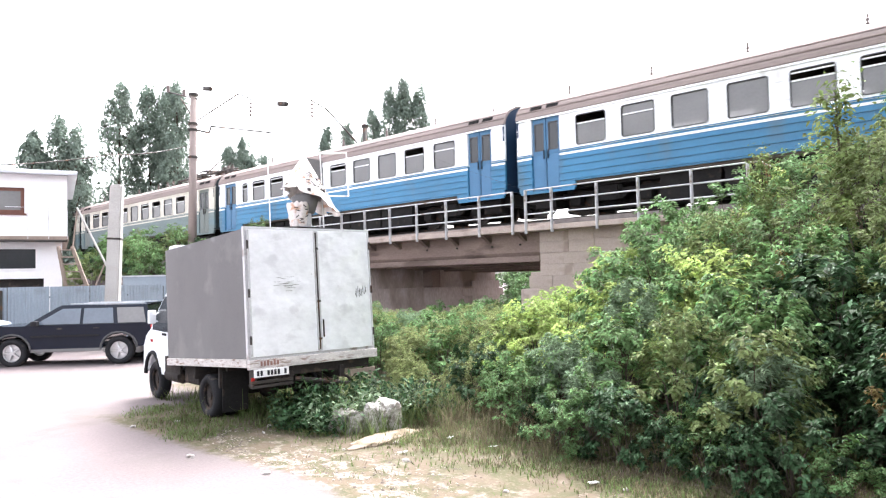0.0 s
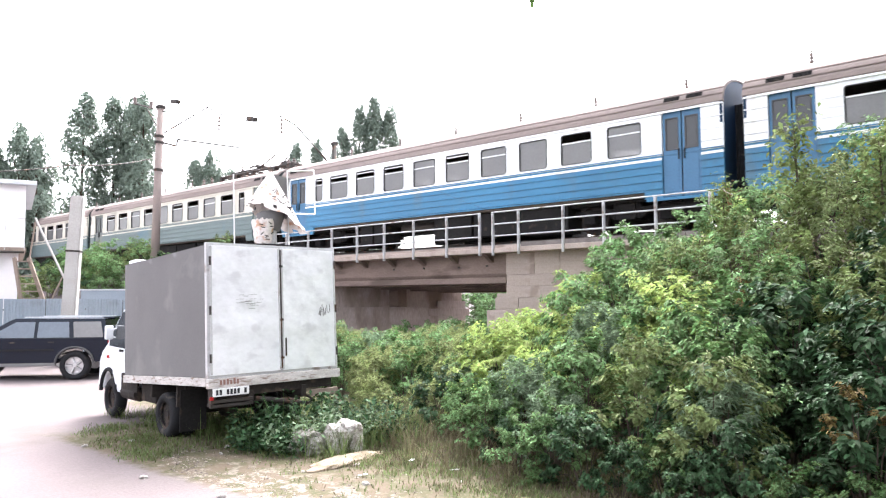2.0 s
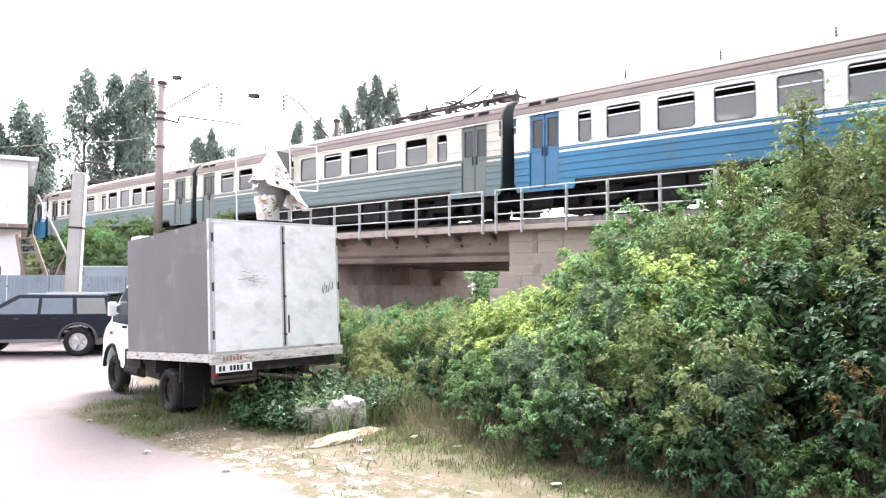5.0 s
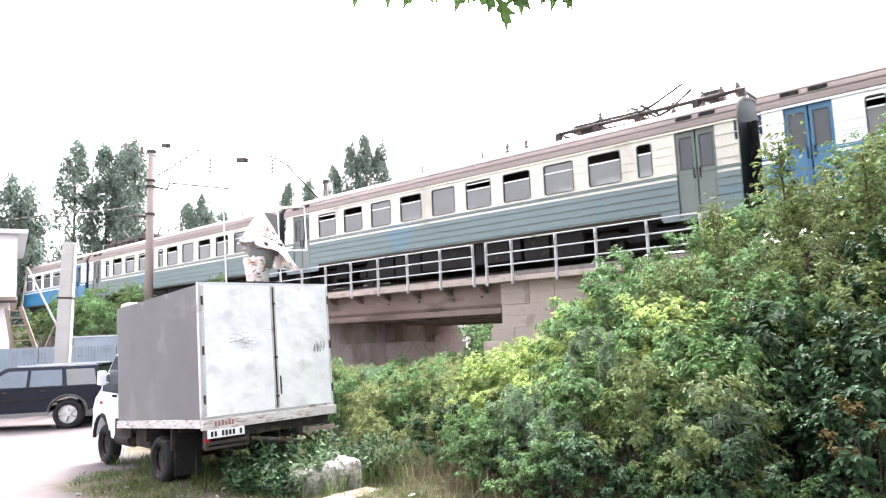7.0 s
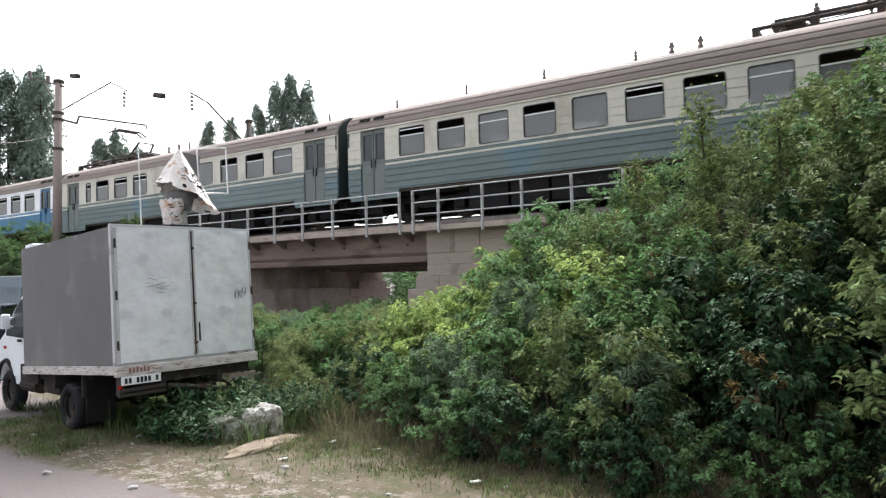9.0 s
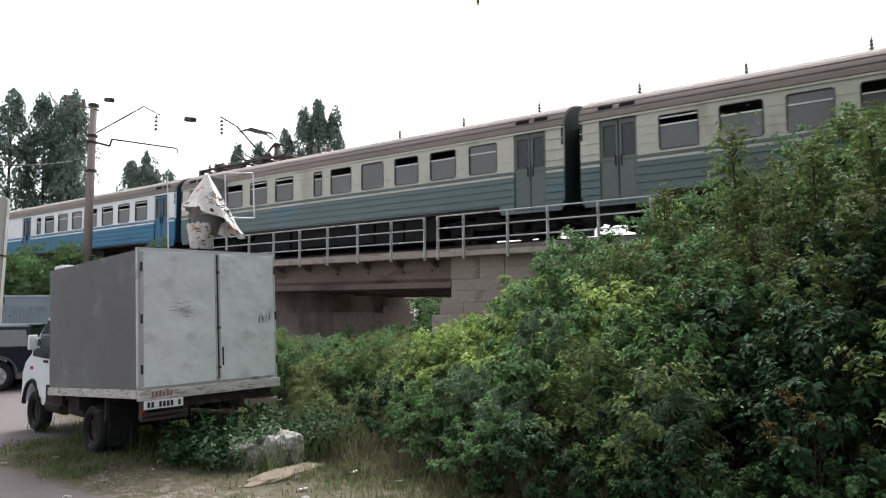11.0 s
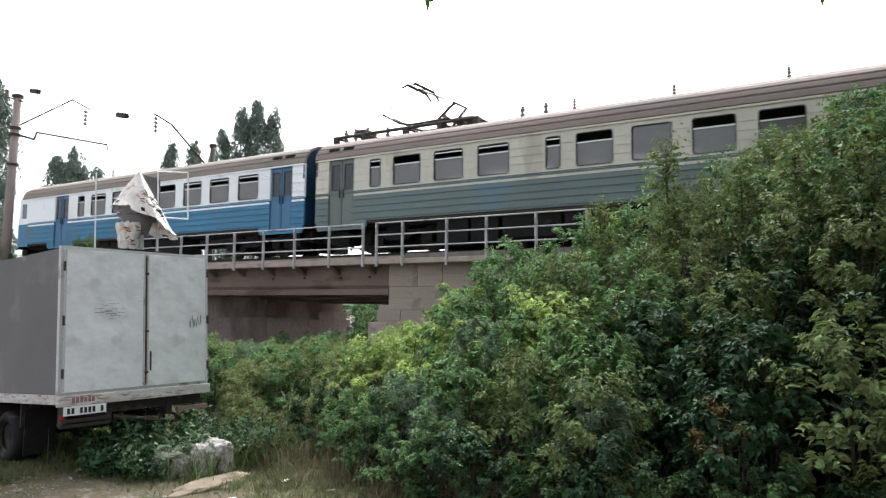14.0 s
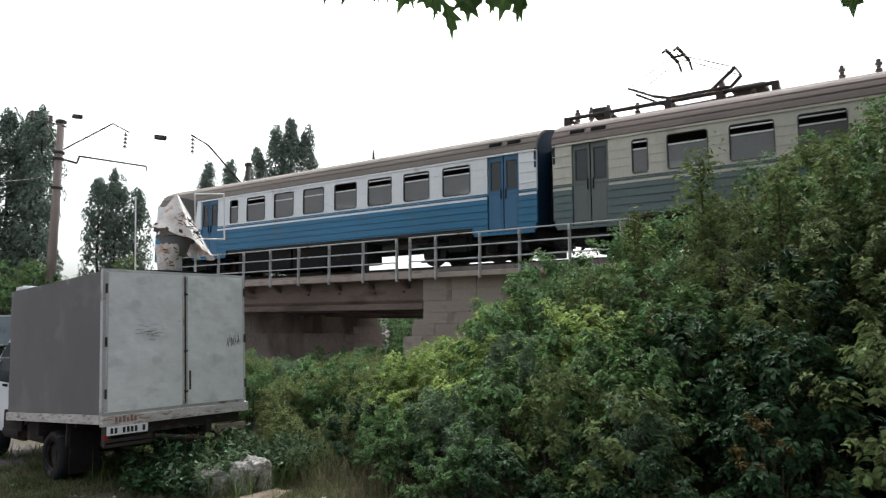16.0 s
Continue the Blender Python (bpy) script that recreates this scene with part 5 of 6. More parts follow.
def build_fence():
    a, b = Vector((-17.5, 18.6, GZ)), Vector((-8.6, 25.4, GZ))
    d = b - a
    L = d.length
    f = thing("metal_fence", "blue-grey corrugated sheet-metal fence", "fence", pose(*a, 0, 0, math.degrees(math.atan2(d.y, d.x))))
    n = int(L / 1.15)
    panel = None
    for i in range(n):
        if panel is None:
            bm = bmesh.new()
            prof = []
            for k in range(12):
                x = k * 0.0958
                prof += [(x, 0.0), (x + 0.03, 0.0), (x + 0.045, 0.02), (x + 0.08, 0.02)]
            va = [bm.verts.new((x, y, 0.05)) for x, y in prof]
            vb = [bm.verts.new((x, y, 2.05)) for x, y in prof]
            for k in range(len(prof) - 1):
                bm.faces.new((va[k], va[k + 1], vb[k + 1], vb[k]))
            panel = part("sheet", bm, M["fence_grey"], f)
            s = panel.modifiers.new("thick", "SOLIDIFY")
            s.thickness = 0.004
        else:
            o = again(panel, pose(i * 1.15, 0, random.uniform(-0.02, 0.02)))
            s = o.modifiers.new("thick", "SOLIDIFY")
            s.thickness = 0.004
    for i in range(0, n + 1, 2):
        boxes("post", [(i * 1.15 - 0.04, i * 1.15 + 0.04, 0.03, 0.11, 0, 2.0)], M["iron"], f)
    boxes("top_rail", [(0, n * 1.15, 0.03, 0.07, 1.7, 1.76)], M["iron"], f)
    # a gate leaf set in the fence
    g = thing("sheet_gate", "grey steel yard gate with a pale notice", "gate", f.matrix_basis @ pose(2.3, -0.1, 0))
    boxes("leaf", [(0, 2.1, -0.03, 0.03, 0.08, 1.9)], M["fence_grey"], g, bevel=0.02)
    bm = bmesh.new()
    wall_with_holes(bm, -0.06, 2.16, 0.02, 1.98, [(0.04, 2.06, 0.1, 1.88)], -0.06, -0.031)
    part("frame", bm, M["iron"], g)
    boxes("notice", [(1.3, 1.75, -0.045, -0.033, 1.35, 1.65)], M["paper"], g, "blank pale notice")
    # a higher grey panel farther back
    hp = thing("shed_wall", "plain grey sheet shed wall behind the fence", "shed", pose(-12.2, 25.4, GZ, 0, 0, 12))
    boxes("wall", [(0, 3.2, 0, 0.1, 0, 2.35)], M["fence_grey"], hp, bevel=0.01)
    boxes("coping", [(-0.03, 3.23, -0.03, 0.13, 2.354, 2.4)], M["roof_sheet"], hp)
    # blue-grey van roof beyond the fence line
    v = thing("parked_van", "pale blue van parked against the fence", "van", pose(-14.6, 19.3, GZ, 0, 0, 20))
    bm = bmesh.new()
    extrude_profile(bm, [(-2.6, 0.35), (-2.6, 1.5), (-2.4, 1.75), (0.6, 1.78), (1.15, 1.2), (1.75, 1.05), (1.8, 0.35)], -0.8, 0.8)
    b_ = part("body", bm, M["fence_grey"], v)
    bv = b_.modifiers.new("edge", "BEVEL")
    bv.width, bv.segments, bv.limit_method = 0.05, 2, "ANGLE"
    boxes("side_window", [(-0.2, 0.6, -0.815, -0.8, 1.2, 1.62)], M["car_glass"], v, bevel=0.003)
    for cx in (-1.8, 1.0):
        for sy in (-1, 1):
            wheel("wheel", v, (cx, sy * 0.7, 0.32), 0.32, 0.2, M["tarp"], M["rubber"], axis="y", dish=sy)


build_fence()


def build_posts():
    p = thing("concrete_post", "thick tapered pale concrete post with a metal band", "post", pose(-10.98, 22.05, GZ, 0, 2.3, 12))
    bm = bmesh.new()
    v = [bm.verts.new((sx * w, sy * w, z)) for z, w in ((0, 0.215), (5.25, 0.18)) for sx, sy in ((-1, -1), (1, -1), (1, 1), (-1, 1))]
    for f in ((0, 1, 5, 4), (1, 2, 6, 5), (2, 3, 7, 6), (3, 0, 4, 7), (4, 5, 6, 7), (3, 2, 1, 0)):
        bm.faces.new([v[i] for i in f])
    bmesh.ops.bevel(bm, geom=bm.edges[:], offset=0.04, segments=2, affect="EDGES")
    part("shaft", bm, M["concrete_light"], p)
    boxes("band", [(-0.205, 0.205, -0.205, 0.205, 3.5, 3.56)], M["iron"], p, bevel=0.01)
    # contact-line mast beside the bank, with brackets over the track
    base = 3.0
    m = thing("line_mast", "brown concrete contact-line mast with brackets and insulators", "mast", TRACK @ pose(-33.0, 16.6, base, 0, 1.9, 0))
    bm = bmesh.new()
    rod(bm, (0, 0, -0.6), (0, 0, 8.3), 0.215, 0.155, seg=16)
    part("shaft", bm, M["pole_concrete"], m, smooth=True)
    for z in (8.2, 6.75, 6.45, 5.1):
        rods("clamp", [((0, 0, z - 0.06), (0, 0, z + 0.06), 0.235)], M["iron"], m, seg=14)
    rods("upper_bracket", [((0, 0, 6.8), (0, 2.5, 8.7), 0.035), ((0, 2.5, 8.7), (0, 3.4, 8.45), 0.03)], M["iron"], m)
    rods("lower_bracket", [((0, 0, 6.5), (0.1, 0.8, 6.4), 0.05), ((0.1, 0.8, 6.4), (0.1, 0.9, 6.75), 0.045), ((0.1, 0.9, 6.75), (0.5, 4.1, 6.8), 0.04), ((0.5, 4.1, 6.8), (0.5, 4.15, 6.55), 0.03)], M["iron"], m)
    rods("cross_arm", [((0.5, 0, 7.9), (-3.2, 0.2, 8.9), 0.035), ((0, 0, 7.0), (-1.6, 0.1, 8.35), 0.03)], M["iron"], m)

    def chain(parent, q, n=4):
        bm = bmesh.new()
        for k in range(n):
            rod(bm, (q[0], q[1], q[2] - 0.2 * k - 0.1), (q[0], q[1], q[2] - 0.2 * k), 0.11, 0.05, seg=10)
        rod(bm, (q[0], q[1], q[2] - 0.2 * n), (q[0], q[1], q[2] + 0.1), 0.02, seg=6)
        part("insulator", bm, M["porcelain"], parent)
    chain(m, (0, 3.2, 8.35))
    for x, z in ((-3.1, 9.05), (-1.3, 8.55)):
        rods("pin_insulator", [((x, 0.15, z - 0.2), (x, 0.15, z + 0.16), 0.09)], M["porcelain"], m, seg=10)
    m2 = thing("line_mast", "contact-line mast beyond the track with an arched bracket", "mast", TRACK @ pose(-29.66, 25.0, base))
    bm = bmesh.new()
    rod(bm, (0, 0, -0.6), (0, 0, 7.4), 0.18, 0.13, seg=14)
    part("shaft", bm, M["iron"], m2, smooth=True)
    rods("arched_bracket", [((0, 0, 5.9), (0, -1.2, 6.8), 0.05), ((0, -1.2, 6.8), (0, -2.6, 7.85), 0.045), ((0, -2.6, 7.85), (0, -3.6, 8.15), 0.04)], M["iron"], m2)
    chain(m2, (0, -3.5, 8.0))
    rods("clamp", [((0, 0, 7.2), (0, 0, 7.35), 0.2)], M["iron"], m2, seg=14)
    # a thin feeder stay with two tension insulators, from the mast down to the railing
    st = thing("feeder_stay", "thin stay wire with two dark tension insulators", "wire", TRACK)
    pts = [(-32.9, 16.6, 11.3), (-31.35, 16.62, 11.22), (-25.4, 16.9, 9.4), (-13.5, 17.9, 4.56)]
    rods("wire", [(pts[i], pts[i + 1], 0.0025) for i in range(3)], M["iron"], st, seg=4)
    for q in pts[1:3]:
        bm = bmesh.new()
        box(bm, -0.32, 0.32, -0.1, 0.1, -0.1, 0.1, Matrix.Translation(q) @ Matrix.Rotation(radians(12), 4, "Y"), bevel=0.05)
        part("tension_insulator", bm, M["iron"], st)


build_posts()


def wire(name, pts, r, label, m=TRACK):
    bm = bmesh.new()
    for a, b in zip(pts, pts[1:]):
        rod(bm, a, b, r, seg=5)
    ob = part(name, bm, M["iron"])
    ob.matrix_basis = m
    tagged(ob, label, "wire", "wires of the line")


def sag(a, b, drop, n=16):
    return [Vector(a).lerp(Vector(b), i / n) - Vector((0, 0, drop * 4 * (i / n) * (1 - i / n))) for i in range(n + 1)]


INV = TRACK.inverted()
wire("slack_cable", sag((-33.08, 16.6, 8.75), INV @ Vector((-14.3, 28.64, 7.25)), 0.15) + sag(INV @ Vector((-14.3, 28.64, 7.25)), INV @ Vector((-16.65, 24.97, 6.3)), 0.08, 8)[1:], 0.022, "slack cable hanging from the mast to the house")

# ---- greenery ----


def leaf_cloud(name, centres, normals, sizes, material, parent, rng, slim=0.55, droop=0.35):
    """Many folded leaves in one mesh: each is a pair of halves bent along the midrib."""
    n = len(centres)
    up = np.array([0, 0, 1.0])
    nrm = normals + rng.normal(0, 0.55, (n, 3))
    nrm /= np.linalg.norm(nrm, axis=1)[:, None]
    d = rng.normal(0, 1, (n, 3)) - up * droop
    d -= (d * nrm).sum(1)[:, None] * nrm
    d /= np.linalg.norm(d, axis=1)[:, None]
    sd = np.cross(nrm, d)
    L = sizes[:, None]
    base = centres - d * L * 0.5
    tip = centres + d * L * 0.5 - nrm * L * 0.14
    lf = centres + sd * L * slim * 0.5 + nrm * L * 0.07 - d * L * 0.08
    rt = centres - sd * L * slim * 0.5 + nrm * L * 0.07 - d * L * 0.08
    verts = np.stack([base, lf, tip, rt], 1).reshape(-1, 3)
    k = (np.arange(n) * 4)[:, None]
    tris = np.concatenate([k + [0, 2, 1], k + [0, 3, 2]], 1).reshape(-1, 3)
    me = bpy.data.meshes.new(name)
    me.vertices.add(len(verts))
    me.vertices.foreach_set("co", verts.ravel())
    me.loops.add(len(tris) * 3)
    me.loops.foreach_set("vertex_index", tris.ravel().astype(np.int32))
    me.polygons.add(len(tris))
    me.polygons.foreach_set("loop_start", np.arange(0, len(tris) * 3, 3, dtype=np.int32))
    me.update(calc_edges=True)
    me.materials.append(material)
    ob = new(name, me)
    ob.parent = parent
    return ob


def leaf_blades(name, centres, dirs, normals, sizes, material, parent, slim=0.5, fold=0.1, curl=0.16, fine=True):
    """Pointed leaves folded along the midrib, each laid in the given direction, in one mesh; far ones are plain kites."""
    nrm = normals / np.linalg.norm(normals, axis=1)[:, None]
    d = dirs - (dirs * nrm).sum(1)[:, None] * nrm
    d /= np.linalg.norm(d, axis=1)[:, None] + 1e-9
    sd = np.cross(nrm, d)
    L = sizes[:, None]
    base, tip = centres - d * L * 0.5, centres + d * L * 0.5 - nrm * L * curl
    wide, lift = L * slim * 0.5, nrm * L * fold
    l1, r1 = centres - d * L * 0.16 + sd * wide + lift, centres - d * L * 0.16 - sd * wide + lift
    l2, r2 = centres + d * L * 0.2 + sd * wide * 0.72 + lift * 0.4, centres + d * L * 0.2 - sd * wide * 0.72 + lift * 0.4
    n = len(centres)
    if fine:
        verts = np.stack([base, l1, l2, tip, r2, r1], 1).reshape(-1, 3)
        k = (np.arange(n) * 6)[:, None]
        faces, w = np.concatenate([k + [0, 3, 2, 1], k + [0, 5, 4, 3]], 1).reshape(-1, 4), 4
    else:
        verts = np.stack([base, l1 * 0.5 + l2 * 0.5, tip, r1 * 0.5 + r2 * 0.5], 1).reshape(-1, 3)
        k = (np.arange(n) * 4)[:, None]
        faces, w = np.concatenate([k + [0, 2, 1], k + [0, 3, 2]], 1).reshape(-1, 3), 3
    me = bpy.data.meshes.new(name)
    me.vertices.add(len(verts))
    me.vertices.foreach_set("co", verts.ravel())
    me.loops.add(len(faces) * w)
    me.loops.foreach_set("vertex_index", faces.ravel().astype(np.int32))
    me.polygons.add(len(faces))
    me.polygons.foreach_set("loop_start", np.arange(0, len(faces) * w, w, dtype=np.int32))
    me.update(calc_edges=True)
    me.materials.append(material)
    ob = new(name, me)
    ob.parent = parent
    return ob


def shrub(label, material, seed, height=2.0, spread=1.0, boughs=11, shoots=6, per=28, leaf=0.13, slim=0.5, hang=0.35, upright=0.0, fine=True):
    """A leafy shrub: boughs rise from one root, each ends in a dome of short arching shoots with leaves in opposite pairs."""
    rng = np.random.RandomState(seed)
    sh = thing("shrub", label, "shrub", Matrix.Identity(4), "shrubs on the bank")
    bm = bmesh.new()
    up = np.array([0, 0, 1.0])
    cs, ds, ns, ss = [], [], [], []
    for b in range(boughs):
        ab, e = b * 2.4 + rng.uniform(-0.5, 0.5), (b + 0.5) / boughs
        r = spread * 0.72 * math.sqrt(max(1 - e ** 2, 0.05)) * rng.uniform(0.75, 1.1) * (1 - 0.35 * upright)
        c = np.array([r * math.cos(ab), r * math.sin(ab), height * (0.04 + 0.7 * e) * rng.uniform(0.9, 1.08)])
        out_b = np.array([math.cos(ab), math.sin(ab), 0.0])
        mid = Vector(c * 0.55) + Vector((0, 0, 0.08 * height))
        rod(bm, (0.06 * math.cos(ab), 0.06 * math.sin(ab), -0.25), mid, 0.013, 0.009, seg=5), rod(bm, mid, Vector(c), 0.009, 0.005, seg=5)
        full = rng.uniform(0.75, 1.2)
        for k in range(shoots):
            a = ab + rng.normal(0, 1.1)
            out = np.array([math.cos(a), math.sin(a), 0.0])
            reach = spread * full * rng.uniform(0.18, 0.46) * (1 - 0.65 * upright)
            lift = height * full * rng.uniform(0.1, 0.28) * (1 + 0.9 * upright)
            sag = rng.uniform(0.3, 1.0) * (1 - upright) * hang * 0.3
            path = lambda q: c + out * reach * q + up * (lift * math.sin(q * 2.0) - sag * q * q)
            u = np.sort(rng.uniform(0.05, 1.0, per // 2))
            P = np.stack([path(v) for v in u])
            T = np.stack([path(v + 0.02) - path(v - 0.02) for v in u])
            T /= np.linalg.norm(T, axis=1)[:, None]
            side = np.cross(T, up) + rng.normal(0, 0.3, T.shape)
            side /= np.linalg.norm(side, axis=1)[:, None]
            sz = leaf * rng.uniform(0.75, 1.25) * (1.12 - 0.4 * u)
            for sgn in (-1, 1):
                d = side * sgn * 0.85 + T * 0.5 - up * hang * rng.uniform(0.4, 1.4, (len(u), 1))
                d /= np.linalg.norm(d, axis=1)[:, None]
                nn = up + out * 0.3 + out_b * 0.3 + rng.normal(0, 0.25, d.shape)
                cs.append(P + d * sz[:, None] * 0.65), ds.append(d), ns.append(nn), ss.append(sz * rng.uniform(0.8, 1.15, len(u)))
    part("stem", bm, M["bark"], sh)
    leaf_blades("crown", np.concatenate(cs), np.concatenate(ds), np.concatenate(ns), np.concatenate(ss), material, sh, slim, fine=fine)
    return sh


# label, leaf colour, height, spread, boughs, shoots, leaves, leaf length, slimness, hang, upright
KINDS = [
    ("dense green broad-leaved shrub on the bank", "leaf_green", 1.9, 1.0, 14, 6, 30, 0.108, 0.54, 0.4, 0.0),
    ("bright light green shrub with fresh shoots", "leaf_light", 1.7, 0.95, 14, 6, 30, 0.104, 0.5, 0.25, 0.0),
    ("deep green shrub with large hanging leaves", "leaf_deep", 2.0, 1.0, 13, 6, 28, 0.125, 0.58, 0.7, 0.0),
    ("silvery narrow-leaved weed shrub", "leaf_silver", 1.5, 0.8, 14, 6, 30, 0.105, 0.27, 0.1, 0.5),
    ("olive green maple shrub with mixed leaves", "leaf_olive", 2.1, 1.0, 14, 6, 30, 0.108, 0.48, 0.5, 0.0),
    ("tall grassy weeds with pale tips", "weed_green", 1.0, 0.85, 16, 6, 20, 0.095, 0.32, 0.15, 0.55),
    ("shrub with rust-brown withered leaves", "leaf_rust", 1.6, 0.8, 7, 5, 24, 0.11, 0.45, 0.5, 0.0),
]


def veg_top(x, o):
    """Height of the greenery over the bank."""
    prof = float(np.interp(o, [6.4, 7.2, 8.5, 10, 12, 14, 15.5, 17], [0.45, 1.0, 1.5, 1.9, 2.75, 3.55, 3.9, 4.1]))
    k = float(np.interp(x, [-19, -16, -13, -10.5, -9.2, -8.2, -7.3, -4.8, -3.4, -2.3, -0.8, 3], [0.2, 0.22, 0.26, 0.36, 0.5, 0.7, 0.94, 1.05, 1.19, 1.38, 1.6, 1.6]))
    return prof * k


def plant_bank():
    rng = random.Random(21)
    models = {}

    def put(kind, x, o, top, size):
        g = bank(x, o)
        h = (1.75, 1.55, 1.85, 1.45, 1.95, 0.95, 1.45)[kind]
        sc = size * rng.uniform(0.85, 1.15)
        if top - g < 0.3:
            return
        sc = min(sc, max((top - g) / h * 1.05, 0.3))
        z = max(g - 0.1, top - h * sc)
        # low fill; on the right it takes the shade-darkened leaves
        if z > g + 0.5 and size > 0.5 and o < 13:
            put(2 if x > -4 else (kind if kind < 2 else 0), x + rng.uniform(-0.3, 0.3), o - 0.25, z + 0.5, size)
        m = TRACK @ pose(x, o, z, rng.uniform(-8, 8), rng.uniform(-8, 8), rng.uniform(0, 360))
        key = (kind, o < 10.4 and x > -10, rng.randrange(2))
        if key not in models:
            label, leaf, *size_ = KINDS[kind]
            models[key] = shrub(label, M[leaf], 10 * kind + 2 * key[1] + key[2] + 1, *size_, fine=key[1])
            models[key].matrix_basis = m @ Matrix.Diagonal((sc, sc, sc, 1))
            return
        ob = models[key]
        c = copy_thing(ob, m)
        c.scale = (sc, sc, sc)
    o = 6.9
    while o < 16.8:
        x = -18.5
        while x < 4.5:
            xx, oo = x + rng.uniform(-0.35, 0.35), o + rng.uniform(-0.35, 0.35)
            foot = float(np.interp(xx, [-19, -13, -10, -8.5, -6.5, -4.5, 5], [12.6, 10.4, 9.0, 8.3, 7.5, 6.9, 6.7]))
            # the road through the underpass stays open beyond the front row
            if oo > foot and not (-19.4 < xx < -13.6 and oo > 15.6):
                low = 0.28 if xx < -6.6 and oo > 10 else 0.0
                top = max(veg_top(xx, oo) - low * rng.uniform(0.86, 1.08) + rng.uniform(-0.15, 0.1), GZ + 0.5)
                lean = xx / oo
                if lean < -0.84:
                    kind = rng.choice((5, 5, 0, 5, 3, 0))
                    top = GZ + min(0.4 + 0.2 * max(oo - 7, 0), 1.0 if xx < -10 else 1.5) * rng.uniform(0.7, 1.1)
                elif lean < -0.58:
                    kind = rng.choice((1, 1, 1, 1, 0) if oo > 8.8 else (3, 0, 1, 0))
                    top = min(top, float(np.interp(lean, [-0.86, -0.8, -0.73, -0.65, -0.57], [0.8, 1.1, 1.42, 1.57, 1.83])) * (0.6 + 0.4 * step(8.0, 10.5, oo)) + rng.uniform(-0.12, 0.08))
                elif lean < -0.44:
                    kind = rng.choice((0, 1, 0, 1) if oo > 9.2 else (0, 3, 0, 4))
                elif xx < -3.2:
                    kind = rng.choice((0, 0, 4, 0, 1, 0) if oo > 9.2 else (0, 0, 4, 0))
                else:
                    # near right front: shrubs whose leaf colour includes the canopy shade
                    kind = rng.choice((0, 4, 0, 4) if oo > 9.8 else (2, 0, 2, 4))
                put(kind, xx, oo, top, 0.62 if kind == 5 else (0.8 if oo < 9 else 0.92))
            x += 1.15 if o < 12 else 1.3
        o += 0.95 if o < 12 else 1.25
    # the low fringe at the foot of the bushes
    for k in range(26):
        x = -7.0 + k * 0.44
        o_ = float(np.interp(x, [-7.0, -4.5, 5], [8.2, 6.75, 6.5])) + rng.uniform(-0.15, 0.25)
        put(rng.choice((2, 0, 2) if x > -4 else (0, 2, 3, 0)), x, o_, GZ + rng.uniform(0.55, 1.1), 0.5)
    for x, o_, tp in ((-5.2, 7.7, 1.0), (-4.7, 7.4, 0.8), (-5.6, 8.1, 1.0), (-6.0, 8.4, 0.9), (-2.6, 7.2, 1.1)):
        put(3, x, o_, tp, 0.75)
    for x, o_, tp in ((-1.35, 6.95, 1.1), (-3.0, 9.6, 2.1)):
        put(6, x, o_, tp, 0.4)
    # undergrowth beside and behind the van
    for x, oo in ((-8.3, 7.9), (-9.2, 8.7), (-10.2, 9.4), (-8.0, 8.9), (-11.2, 10.2), (-12.4, 11.2)):
        put(5, x, oo, 0.5, 0.6)
    # a hedge of weeds before the underpass, higher towards the bank
    for k in range(70):
        x, oo = rng.uniform(-14.5, -7.9), rng.uniform(8.6, 13.4)
        if oo < float(np.interp(x, [-14.5, -10, -7.9], [11.0, 9.2, 8.6])) or x > -7.4 - 0.25 * (oo - 8.6):
            continue
        put(rng.choice((5, 5, 5, 0, 3)), x, oo, GZ + rng.uniform(0.9, 1.3) + 0.04 * (oo - 8.6), 0.75)
    for x, oo in ((-14.3, 17.2), (-13.5, 17.0), (-14.9, 17.6), (-15.6, 17.8), (-16.6, 18.0), (-17.6, 18.0)):
        put(0, x, oo, 0.95 if x < -14.5 else 1.15, 0.7)
    # greenery on the far bank, left of the bridge
    for k in range(48):
        x, oo = rng.uniform(-46, -21.5), rng.uniform(13.8, 17.4)
        put(rng.choice((0, 4, 4, 0, 2)), x, oo, bank(x, oo) + rng.uniform(1.1, 2.1), 1.15)
    # seen through the underpass
    for x, oo in ((-22.0, 31.0), (-23.4, 32.0), (-24.8, 32.5), (-20.6, 31.5), (-22.6, 33.0), (-19.2, 31.2), (-26.2, 34.0), (-21.5, 28.6), (-22.6, 29.4), (-20.6, 28.2), (-24.5, 30.6), (-20.4, 26.6), (-19.4, 26.2)):
        put((0, 3)[int(oo * 10) % 2], x, oo, 3.7 if oo > 30.9 else (1.9 if oo > 27 else 0.9), 2.3 if oo > 30.9 else 1.5)


plant_bank()


